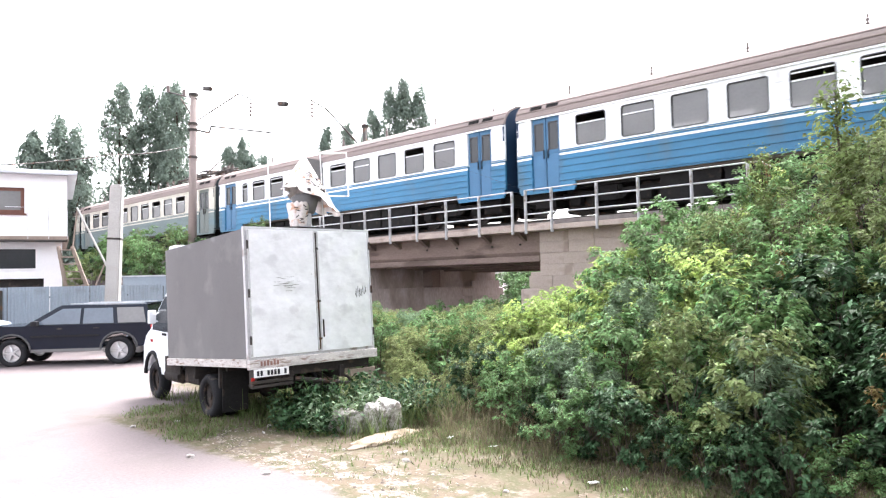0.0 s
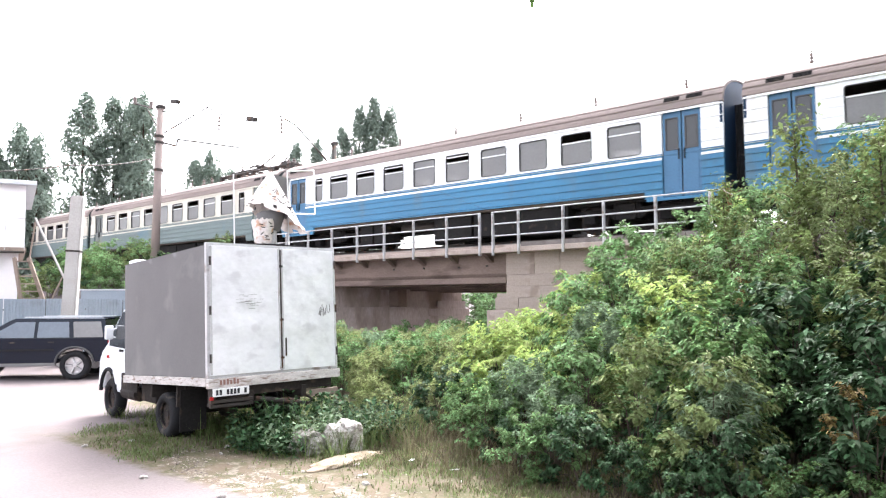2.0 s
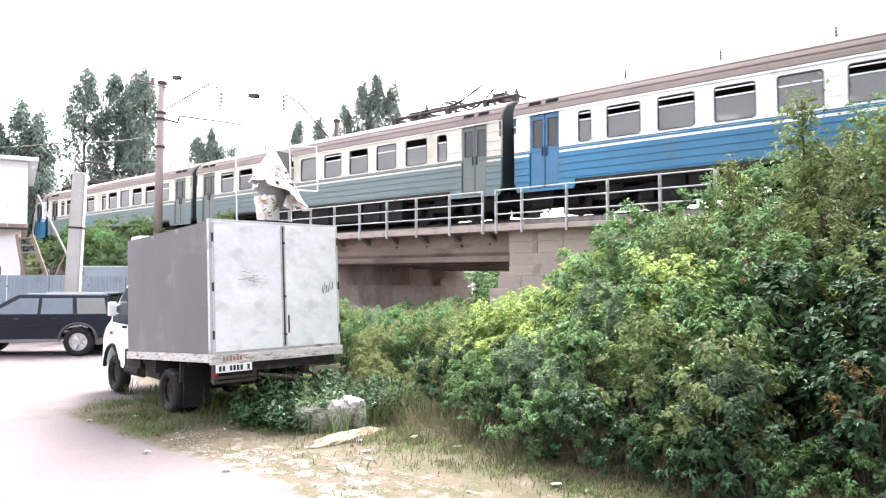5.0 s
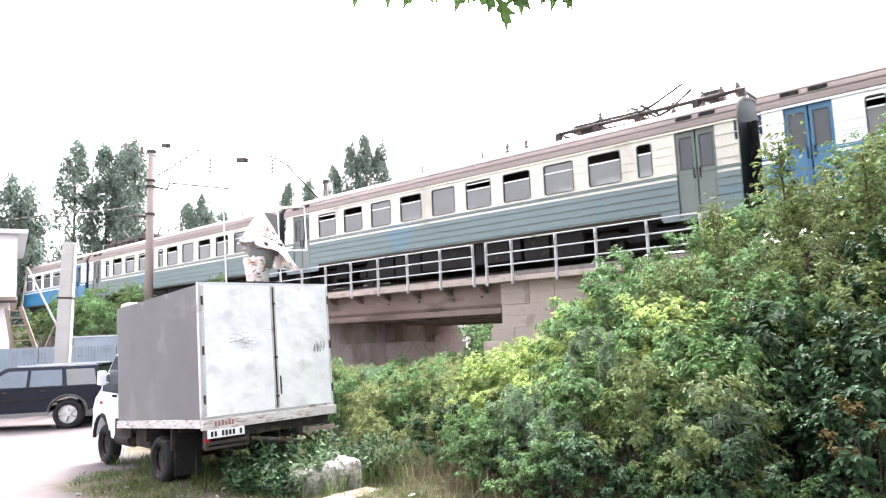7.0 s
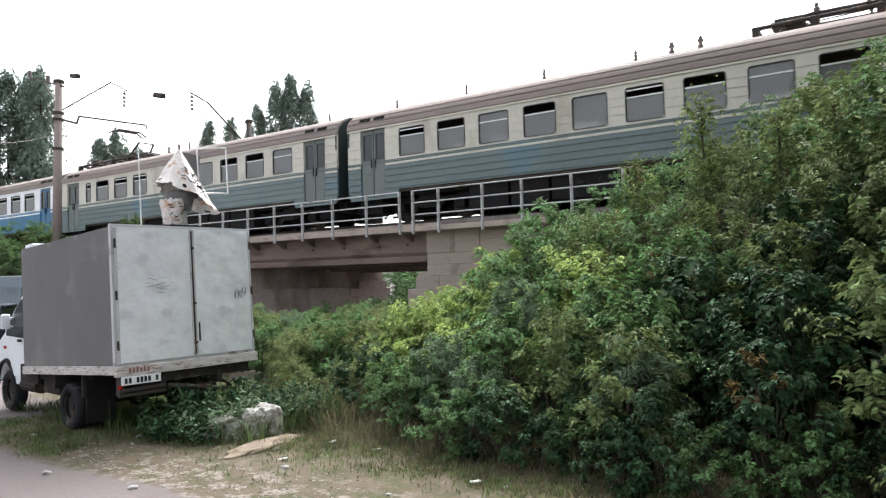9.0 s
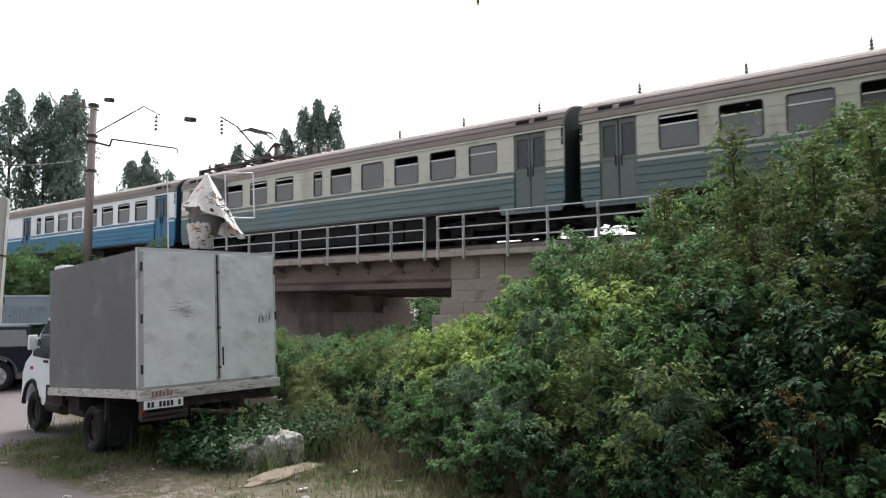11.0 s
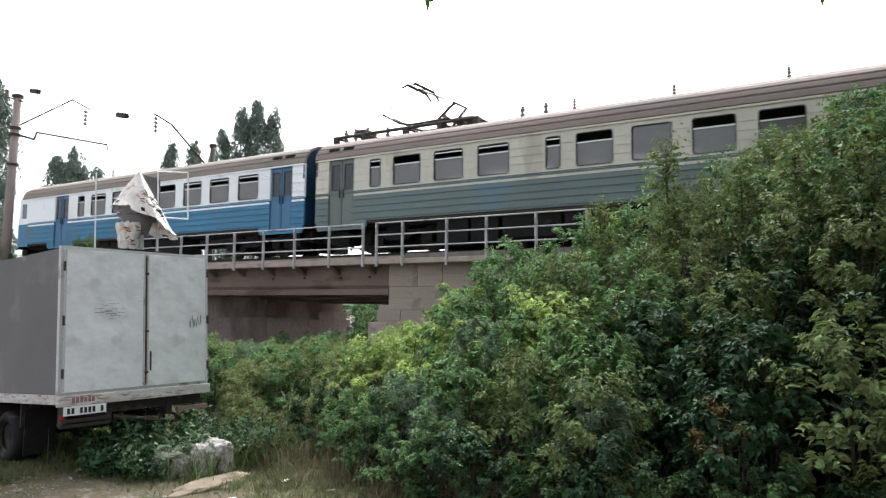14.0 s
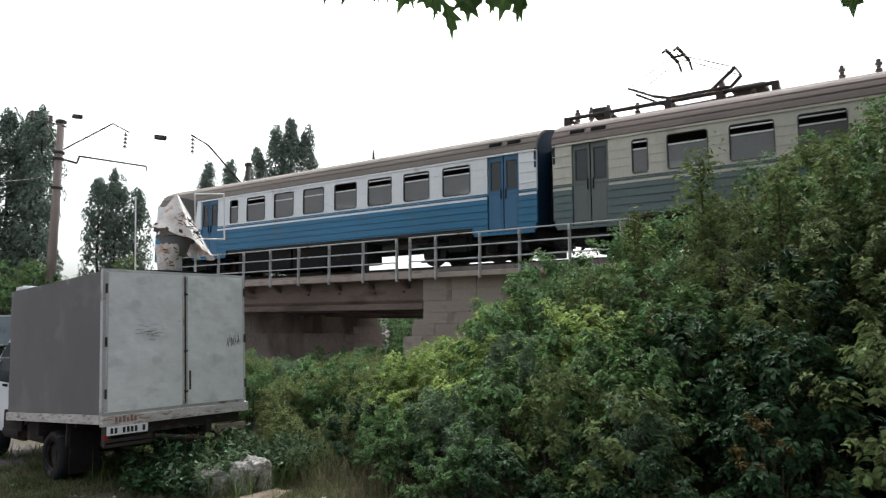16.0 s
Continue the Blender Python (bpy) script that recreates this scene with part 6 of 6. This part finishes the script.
def sapling(x, o, size, seed):
    """A slim young tree that stands clear of the shrubs."""
    rng = np.random.RandomState(seed)
    t = thing("sapling", "slender young maple standing above the shrubs", "sapling", TRACK @ pose(x, o, bank(x, o)) @ Matrix.Diagonal((size, size, size, 1)), "saplings on the bank")
    bm = bmesh.new()
    rod(bm, (0, 0, -0.3), (0.05, 0.05, 2.2), 0.035, 0.025, seg=6)
    rod(bm, (0.05, 0.05, 2.2), (0.0, 0.1, 4.1), 0.025, 0.008, seg=6)
    cs, ns, ss = [], [], []
    for k in range(30):
        z = 1.6 + 2.5 * k / 29
        a = k * 2.4
        r = 0.42 * (1 - 0.75 * (k / 29)) * rng.uniform(0.6, 1.2)
        c = np.array([r * math.cos(a), r * math.sin(a), z])
        rod(bm, (0.03, 0.05, z - 0.15), c, 0.008, 0.004, seg=4)
        q = rng.normal(0, 0.12, (34, 3))
        cs.append(c + q), ns.append(np.tile([0, 0, 1.0], (34, 1)) + q * 3), ss.append(0.11 * rng.uniform(0.6, 1.2, 34))
    part("trunk", bm, M["bark"], t)
    leaf_cloud("crown", np.concatenate(cs), np.concatenate(ns), np.concatenate(ss), M["leaf_olive"], t, rng)


for x, o, size, seed in ((-3.15, 12.3, 1.12, 31), (-1.9, 11.9, 1.02, 32), (-1.1, 11.6, 1.08, 33), (-4.7, 13.4, 0.78, 34), (-0.3, 11.2, 1.08, 35)):
    sapling(x, o, size, seed)


def poplar(x, y, top, width, cols, seed, label="tall columnar poplar with ragged upright tips"):
    """A Lombardy poplar clump: upright stems, each wrapped in steep flame-shaped sprays of leaves."""
    rng = np.random.RandomState(seed)
    t = thing("poplar", label, "tree", pose(x, y, GZ), "poplars beyond the line")
    H = top - GZ
    bm = bmesh.new()
    cs, ds, ns, ss = [], [], [], []
    for c in range(cols):
        ox = (c / (cols - 1) - 0.5) * width * 0.66 if cols > 1 else 0
        oy = rng.uniform(-0.2, 0.2) * width
        h = H * (1 - 0.2 * abs(c - (cols - 1) * 0.45) / cols * rng.uniform(0.5, 1.6)) if cols > 1 else H
        w = width / (cols * 0.6 + 0.4) * 0.62
        rod(bm, (ox * 0.5, oy * 0.5, -0.4), (ox, oy, h * 0.5), 0.25, 0.14, seg=7)
        rod(bm, (ox, oy, h * 0.5), (ox, oy, h * 0.97), 0.14, 0.02, seg=6)
        for k in range(int(h * 8)):
            e = rng.uniform(0.1, 0.97)
            girth = w * (math.sin(math.pi * min(0.2 + e * 0.62, 1)) if e < 0.8 else 0.97 * (1 - e) / 0.2 * 0.83 + 0.1)
            a = rng.uniform(0, 6.283)
            r = girth * rng.uniform(0.45, 1.05)
            out = np.array([math.cos(a), math.sin(a), 0])
            p = np.array([ox, oy, h * e]) + out * r
            if k % 5 == 0:
                rod(bm, (ox, oy, max(h * e - 1.6, 0.5)), p, 0.05, 0.012, seg=4)
            # one steep spray: a narrow flame of leaves that all face outward
            n, tall, fat = 72, rng.uniform(1.1, 2.0) * (0.5 + 0.025 * H), rng.uniform(0.34, 0.6) * (0.5 + 0.025 * H)
            v = rng.uniform(0, 1, n)
            b = rng.uniform(0, 6.283, n)
            ring = np.stack([np.cos(b), np.sin(b), np.zeros(n)], 1)
            cs.append(p + ring * (fat * np.sin(math.pi * (0.25 + 0.7 * v)))[:, None] + np.stack([v * 0, v * 0, (v - 0.4) * tall], 1))
            ns.append(ring * 0.8 + out * 0.7 + np.array([0, 0, 0.45]) + rng.normal(0, 0.42, (n, 3)))
            ds.append(np.tile([0, 0, 1.0], (n, 1)) + rng.normal(0, 0.4, (n, 3)))
            ss.append(rng.uniform(0.18, 0.36, n) * (0.7 + 0.014 * H))
    part("trunk", bm, M["bark"], t)
    leaf_blades("crown", np.concatenate(cs), np.concatenate(ds), np.concatenate(ns), np.concatenate(ss), M["leaf_poplar"], t, 0.7, fine=False)


poplar(-26.2, 60.2, 19.9, 7.8, 4, 41)
poplar(-30.3, 52.2, 14.7, 4.6, 3, 42)
poplar(-22.9, 76.6, 17.6, 5.2, 3, 43)
poplar(-7.6, 104.6, 32.0, 7.0, 3, 44)
poplar(-12.4, 104.6, 27.0, 3.0, 1, 47)
poplar(-17.6, 103.4, 26.0, 4.4, 2, 45)
poplar(-33.6, 58.0, 13.6, 4.0, 2, 46)


def grass(name, label, count, area, h, material, seed, keep):
    """Blades of grass over a stretch of ground, in one mesh."""
    rng = np.random.RandomState(seed)
    v, f = [], []
    while len(f) < count:
        x, o = rng.uniform(*area[0]), rng.uniform(*area[1])
        if rng.uniform() > keep(x, o):
            continue
        z = bank(x, o) - 0.01
        for b in range(3):
            a, hh = rng.uniform(0, 6.283), h * rng.uniform(0.4, 1.2)
            px_, py_ = x + rng.normal(0, 0.04), o + rng.normal(0, 0.04)
            w = 0.003 + 0.004 * rng.uniform()
            lean = hh * rng.uniform(0.3, 1.0)
            dx, dy = math.cos(a), math.sin(a)
            i = len(v)
            v += [(px_ - dy * w, py_ + dx * w, z), (px_ + dy * w, py_ - dx * w, z), (px_ + dx * lean * 0.4 + dy * w * 0.7, py_ + dy * lean * 0.4 - dx * w * 0.7, z + hh * 0.6),
                  (px_ + dx * lean * 0.4 - dy * w * 0.7, py_ + dy * lean * 0.4 + dx * w * 0.7, z + hh * 0.6), (px_ + dx * lean, py_ + dy * lean, z + hh)]
            f += [(i, i + 1, i + 2, i + 3), (i + 3, i + 2, i + 4)]
    me = bpy.data.meshes.new(name)
    me.from_pydata(v, [], f)
    me.materials.append(material)
    ob = new(name, me)
    ob.matrix_basis = TRACK
    tagged(ob, label, "grass", kind="stuff")


def verge_mask(x, o):
    n = noise.noise((x * 0.8, o * 0.8, 5))
    return max(0.0, min(1, (o - 4.35 + n * 0.3) * (2.4 if x < -8 else 1.2))) * step(-12.0, -11.2, x + n * 0.5) * (0.25 + 0.75 * step(-0.15, 0.3, noise.noise((x * 1.7, o * 1.7, 9)))) * (0.03 + 0.97 * step(5.2, 6.3, o + 0.5 * n) if x > -8.8 else 1.0)


grass("short_grass", "short worn green and yellow grass of the verge", 90000, ((-12.5, 3.5), (4.2, 8.8)), 0.075, M["grass_green"], 51, verge_mask)
grass("dry_grass", "dry straw-coloured grass along the foot of the bushes", 90000, ((-12.5, 3.5), (4.4, 9.0)), 0.085, M["grass_dry"], 52,
      lambda x, o: verge_mask(x, o) * (0.3 + 0.7 * step(5.6, 6.6, o)))
grass("tall_dry_grass", "tall dry grass stems before the bushes", 4200, ((-9.0, -4.6), (6.1, 10.6)), 0.42, M["grass_dry"], 53,
      lambda x, o: 1.0 if 0 < o - float(np.interp(x, [-8.5, -6.5, -4.5], [7.4, 6.7, 6.2])) < 2.6 else 0.0)
grass("tall_green_grass", "tall green weeds round the van wheels", 5000, ((-11, -6.5), (4.9, 8.6)), 0.42, M["grass_green"], 54,
      lambda x, o: 1.0 if (x > -8.9 and o > 5.9 and x < -7.0) else (0.06 if x < -8.9 and o < 7.4 else 0.0))


grass("rank_grass", "rank dark grass under and behind the lorry", 9000, ((-14.2, -8.6), (5.6, 9.0)), 0.26, M["grass_green"], 55,
      lambda x, o: 0.0 if x < -12.9 and o < 6.9 else (0.75 if o > 6.9 else (0.3 if x < -9.0 else 0.6)))


def gravel_chips():
    """Loose chips and crumbs of mortar along the stony edge of the road, in one mesh."""
    rng = np.random.RandomState(56)
    v, f = [], []
    while len(f) < 8 * 3600:
        x, o = rng.uniform(-9.2, 3.0), 4.4 + abs(rng.normal(0, 0.65))
        if noise.noise((x * 1.3, o * 1.3, 7)) < rng.uniform(-0.5, 0.35):
            continue
        z, r = bank(x, o), 0.005 + 0.015 * rng.uniform() ** 3
        a = rng.uniform(0, 6.283)
        i = len(v)
        for k in range(4):
            q = r * rng.uniform(0.7, 1.5)
            v.append((x + q * math.cos(a + k * 1.571), o + q * math.sin(a + k * 1.571), z + r * rng.uniform(0.0, 0.4)))
        v += [(x, o, z + r * rng.uniform(0.5, 0.9)), (x, o, z - r)]
        for k in range(4):
            f += [(i + k, i + (k + 1) % 4, i + 4), (i + (k + 1) % 4, i + k, i + 5)]
    me = bpy.data.meshes.new("gravel")
    me.from_pydata(v, [], f)
    me.materials.append(mat("gravel_chip", (0.19, 0.163, 0.142), 0.95, 0, 0.2, 3, 60, 0.2, rand=0.55, island=True))
    ob = new("gravel", me)
    ob.matrix_basis = TRACK
    tagged(ob, "loose pale gravel chips along the road edge", "gravel", kind="stuff")


gravel_chips()


def weeds():
    """Broad-leaved weeds under the tail of the van."""
    rng = np.random.RandomState(61)
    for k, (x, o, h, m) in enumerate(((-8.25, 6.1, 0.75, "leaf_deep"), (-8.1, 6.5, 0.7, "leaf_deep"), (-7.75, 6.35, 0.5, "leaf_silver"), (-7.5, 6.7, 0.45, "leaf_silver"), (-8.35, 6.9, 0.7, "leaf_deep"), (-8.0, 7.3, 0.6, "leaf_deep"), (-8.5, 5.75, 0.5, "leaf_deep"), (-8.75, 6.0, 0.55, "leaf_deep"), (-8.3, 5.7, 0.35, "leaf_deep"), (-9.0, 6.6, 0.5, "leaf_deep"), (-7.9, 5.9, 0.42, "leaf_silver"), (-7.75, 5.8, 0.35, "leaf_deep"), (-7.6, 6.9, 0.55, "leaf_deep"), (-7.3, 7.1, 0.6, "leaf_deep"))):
        w = thing("weed", "broad-leaved green weed growing under the van tail", "weed", TRACK @ pose(x, o, bank(x, o)), "weeds by the van")
        bm = bmesh.new()
        cs, ns = [], []
        for s in range(9):
            a = rng.uniform(0, 6.28)
            tip = Vector((0.3 * math.cos(a), 0.3 * math.sin(a), h * rng.uniform(0.6, 1.0)))
            rod(bm, (0, 0, -0.03), tip, 0.006, 0.003, seg=4)
            q = rng.normal(0, 0.07, (40, 3))
            t = rng.uniform(0.2, 1.0, 40)[:, None]
            cs.append(np.array(tip) * t + q), ns.append(np.tile([0, 0, 1.0], (40, 1)) + q)
        tagged(part("stem", bm, M["leaf_green"], w), kind="stuff")
        cs = np.concatenate(cs)
        leaf_cloud("leaves", cs, np.concatenate(ns), rng.uniform(0.05, 0.11, len(cs)), M[m], w, rng, 0.5)


weeds()


def dry_plant():
    rng = np.random.RandomState(71)
    w = thing("dry_plant", "brown dead weed standing at the end of the railing", "dead plant", TRACK @ pose(-5.9, 17.4, 3.3))
    bm = bmesh.new()
    cs = []
    for s in range(40):
        a = rng.uniform(0, 6.28)
        tip = Vector((0.5 * math.cos(a) * rng.uniform(0.2, 1), 0.5 * math.sin(a), rng.uniform(0.6, 1.35)))
        rod(bm, (0, 0, -0.1), tip, 0.012, 0.004, seg=4)
        cs.append(np.array(tip) * rng.uniform(0.5, 1, (14, 1)) + rng.normal(0, 0.06, (14, 3)))
    part("stem", bm, M["dead"], w)
    cs = np.concatenate(cs)
    leaf_cloud("leaves", cs, np.tile([0, 0, 1.0], (len(cs), 1)), rng.uniform(0.03, 0.09, len(cs)), M["dead"], w, rng, 0.4)


dry_plant()


def overhead_tree():
    """The maple beside the camera: its crown shades the near bushes, one branch hangs into view."""
    br = thing("overhead_tree", "broad maple whose lowest lobed leaves hang overhead", "tree", pose(5.2, -1.2, GZ))
    rng = random.Random(81)
    bm = bmesh.new()
    rod(bm, (0, 0, -0.3), (0.1, 0.1, 3.4), 0.26, 0.2, seg=12)
    rod(bm, (0.1, 0.1, 3.4), (-0.3, 0.5, 7.5), 0.2, 0.08, seg=10)
    part("trunk", bm, M["bark"], br, smooth=True)
    lims = [((0.0, 0.1, 3.3), (-2.6, 2.6, 4.6)), ((0, 0.2, 4.0), (2.2, 3.0, 6.8)), ((-0.1, 0.3, 5.0), (-2.4, 0.4, 6.6)), ((-0.1, 0.3, 5.2), (-0.4, 3.6, 7.4)), ((0, 0.2, 4.6), (2.6, 0.2, 6.6)), ((0, 0.3, 5.0), (3.4, 5.6, 8.2))]
    for a, b in lims:
        bm = bmesh.new()
        rod(bm, a, b, 0.09, 0.03, seg=8)
        part("limb", bm, M["bark"], br)
    bm = bmesh.new()
    rod(bm, (-2.6, 2.6, 4.6), (-4.2, 3.7, 3.75), 0.03, 0.014, seg=6)
    rod(bm, (-4.2, 3.7, 3.75), (-4.85, 3.82, 3.6), 0.014, 0.006, seg=6)
    rod(bm, (-4.85, 3.82, 3.6), (-5.3, 3.85, 3.6), 0.006, 0.004, seg=6)
    rod(bm, (-3.4, 3.15, 4.18), (-3.5, 3.85, 3.6), 0.012, 0.004, seg=6)
    part("twig", bm, M["bark"], br)
    r2 = np.random.RandomState(82)
    cs, ns = [], []
    for k in range(2600):
        q = r2.normal(0, 1, 3)
        q /= np.linalg.norm(q)
        c = np.array([3.0, 6.0, 8.0]) + q * np.array([6.4, 6.4, 4.0]) * r2.uniform(0.35, 1) ** 0.5
        X, Y, Z = c[0] + 5.2, c[1] - 1.2, c[2] + GZ
        reach = math.hypot(X, Y)
        ahead = Y > -0.5 and abs(math.atan2(X, max(Y, 0.01))) < radians(52)
        if Z - 0.9 < (1.95 + 0.58 * reach if ahead else 2.7):
            continue
        p = r2.normal(0, 0.34, (44, 3))
        p = np.clip(p, -0.8, 0.8)
        cs.append(c + p), ns.append(np.tile([0, 0, 1.0], (44, 1)) + p)
    cs = np.concatenate(cs)
    leaf_cloud("crown", cs, np.concatenate(ns), r2.uniform(0.24, 0.42, len(cs)), M["leaf_dark"], br, r2, 0.8)
    lobes = [(0, 0), (0.1, 0.1), (0.34, 0.16), (0.2, 0.26), (0.46, 0.48), (0.22, 0.5), (0.24, 0.72), (0.1, 0.74), (0, 1.05)]
    outline = lobes + [(-u, v) for u, v in lobes[-2:0:-1]]
    bm = bmesh.new()
    vs = [bm.verts.new((u, v, -0.25 * abs(u) + 0.06 * v * v)) for u, v in outline]
    c = bm.verts.new((0, 0.4, 0.03))
    for i in range(len(vs)):
        bm.faces.new((vs[i], vs[(i + 1) % len(vs)], c))
    bmesh.ops.recalc_face_normals(bm, faces=bm.faces)
    leaf = part("leaf", bm, M["leaf_dark"], br)
    at = Vector((-4.93, 3.83, 3.37))
    spots = [(-0.3, 0.0), (-0.2, -0.02), (-0.14, -0.07), (-0.05, -0.03), (0.03, -0.09), (0.1, -0.14), (0.15, -0.2), (0.2, -0.12), (0.28, -0.02), (0.33, -0.09), (0.38, -0.13), (0.43, -0.1), (0.0, 0.06), (0.12, 0.02), (0.22, 0.06), (0.33, 0.08), (1.8, 0.0), (1.74, 0.05), (1.86, 0.04), (-0.4, 0.05), (-0.25, 0.08), (-0.08, 0.04), (0.06, -0.02), (0.17, -0.06), (0.26, 0.0), (0.4, -0.02), (-0.16, 0.02), (0.3, -0.05)]
    for i, (x, z) in enumerate(spots):
        z = -0.2 + (z + 0.2) * 0.45 + (0.1 if x > 1 else 0)
        s = rng.uniform(0.11, 0.165)
        m = Matrix.Translation(at + Vector((x, rng.uniform(-0.06, 0.1), z + s + 0.02))) @ Euler((radians(-90 + rng.uniform(-25, 25)), radians(rng.uniform(-35, 35)), radians(rng.uniform(-60, 60)))).to_matrix().to_4x4() @ Matrix.Diagonal((s, s, s, 1))
        if i == 0:
            leaf.matrix_basis = m
        else:
            again(leaf, m)
        rods("stalk", [(at + Vector((x, 0, z + s)), at + Vector((x * 0.9, 0.02, 0.3)), 0.0018)], M["leaf_dark"], br, seg=4)


overhead_tree()

# ---- small things on the ground ----


def lump(name, label, category, m, size, material, seed, rough=0.3, blocky=False, soft=False):
    bm = bmesh.new()
    bmesh.ops.create_icosphere(bm, subdivisions=4 if max(size) > 0.1 else 2, radius=1)
    for v in bm.verts:
        if blocky:
            v.co /= (abs(v.co.x) ** 5 + abs(v.co.y) ** 5 + abs(v.co.z) ** 5) ** 0.2
        k = 1 + rough * noise.noise(v.co * 1.7 + Vector((seed, 0, 0))) + rough * 0.5 * noise.noise(v.co * 4.5 + Vector((seed, 3, 0))) + rough * 0.25 * noise.noise(v.co * 11)
        v.co = Vector((v.co.x * size[0], v.co.y * size[1], v.co.z * size[2])) * k
    ob = part(name, bm, material, smooth=soft)
    ob.matrix_basis = m
    return tagged(ob, label, category)


lump("rubble_lump", "pale broken lump of mortar rubble in the weeds", "rubble", TRACK @ pose(-7.38, 6.45, GZ + 0.17, 4, -6, 50), (0.24, 0.19, 0.22), M["rock"], 1, 0.22, True)
lump("rubble_lump", "smaller grey mortar lump half hidden by weeds", "rubble", TRACK @ pose(-7.68, 6.1, GZ + 0.11, -6, 5, 30), (0.21, 0.18, 0.17), M["rubble_grey"], 7, 0.25, True)
lump("sand_mound", "low trodden mound of pale sand", "sand mound", TRACK @ pose(-6.93, 6.1, GZ, 0, 0, 96), (0.64, 0.22, 0.06), M["sand"], 5, 0.22, soft=True)
rng = random.Random(91)
for k in range(26):
    x, o = rng.uniform(-11.5, 1.5), rng.uniform(3.9, 6.3)
    s = rng.uniform(0.012, 0.04)
    lump("stone", "small pale stone lying on the verge", "stone", TRACK @ pose(x, o, bank(x, o) + s * 0.4, 0, 0, rng.uniform(0, 360)), (s * 1.4, s, s * 0.7), M["rock"], k)
for k in range(7):
    x, o = rng.uniform(-10, -2), rng.uniform(4.6, 6.6)
    bm = bmesh.new()
    box(bm, -0.05, 0.05, -0.03, 0.03, 0, 0.012, Matrix.Rotation(rng.uniform(-0.3, 0.3), 4, "X"))
    ob = part("litter_scrap", bm, M["paper"])
    ob.matrix_basis = TRACK @ pose(x, o, bank(x, o) + 0.02, 0, 0, rng.uniform(0, 360))
    tagged(ob, "crumpled white scrap of litter on the grass", "litter")


def motions():
    """The train rolls along the line from left to right; its wheels turn."""
    marks = [(0, 0), (1.5, 6.37), (3.5, 14.85), (7.0, 29.4), (9.0, 37.62), (12.5, 51.75), (16.0, 65.86)]
    co = np.polyfit([m[0] for m in marks], [m[1] for m in marks], 3)
    way = lambda t: float(np.polyval(co, t) - np.polyval(co, 0))
    times = [i * 0.5 for i in range(33)]
    for car, x in TRAIN:
        walk(car, [(t, TRACK @ pose(x + way(t), AXIS_O, RAIL_Z)) for t in times])
    fine = [i * 0.1 for i in range(161)]
    for car, x in TRAIN:
        for ws in [o for o in car.children_recursive if o.name.startswith("wheelset")]:
            at = ws.location.copy()
            walk(ws, [(t, pose(*at, 0, math.degrees(way(t) / 0.475) % 360, 0)) for t in fine])


motions()
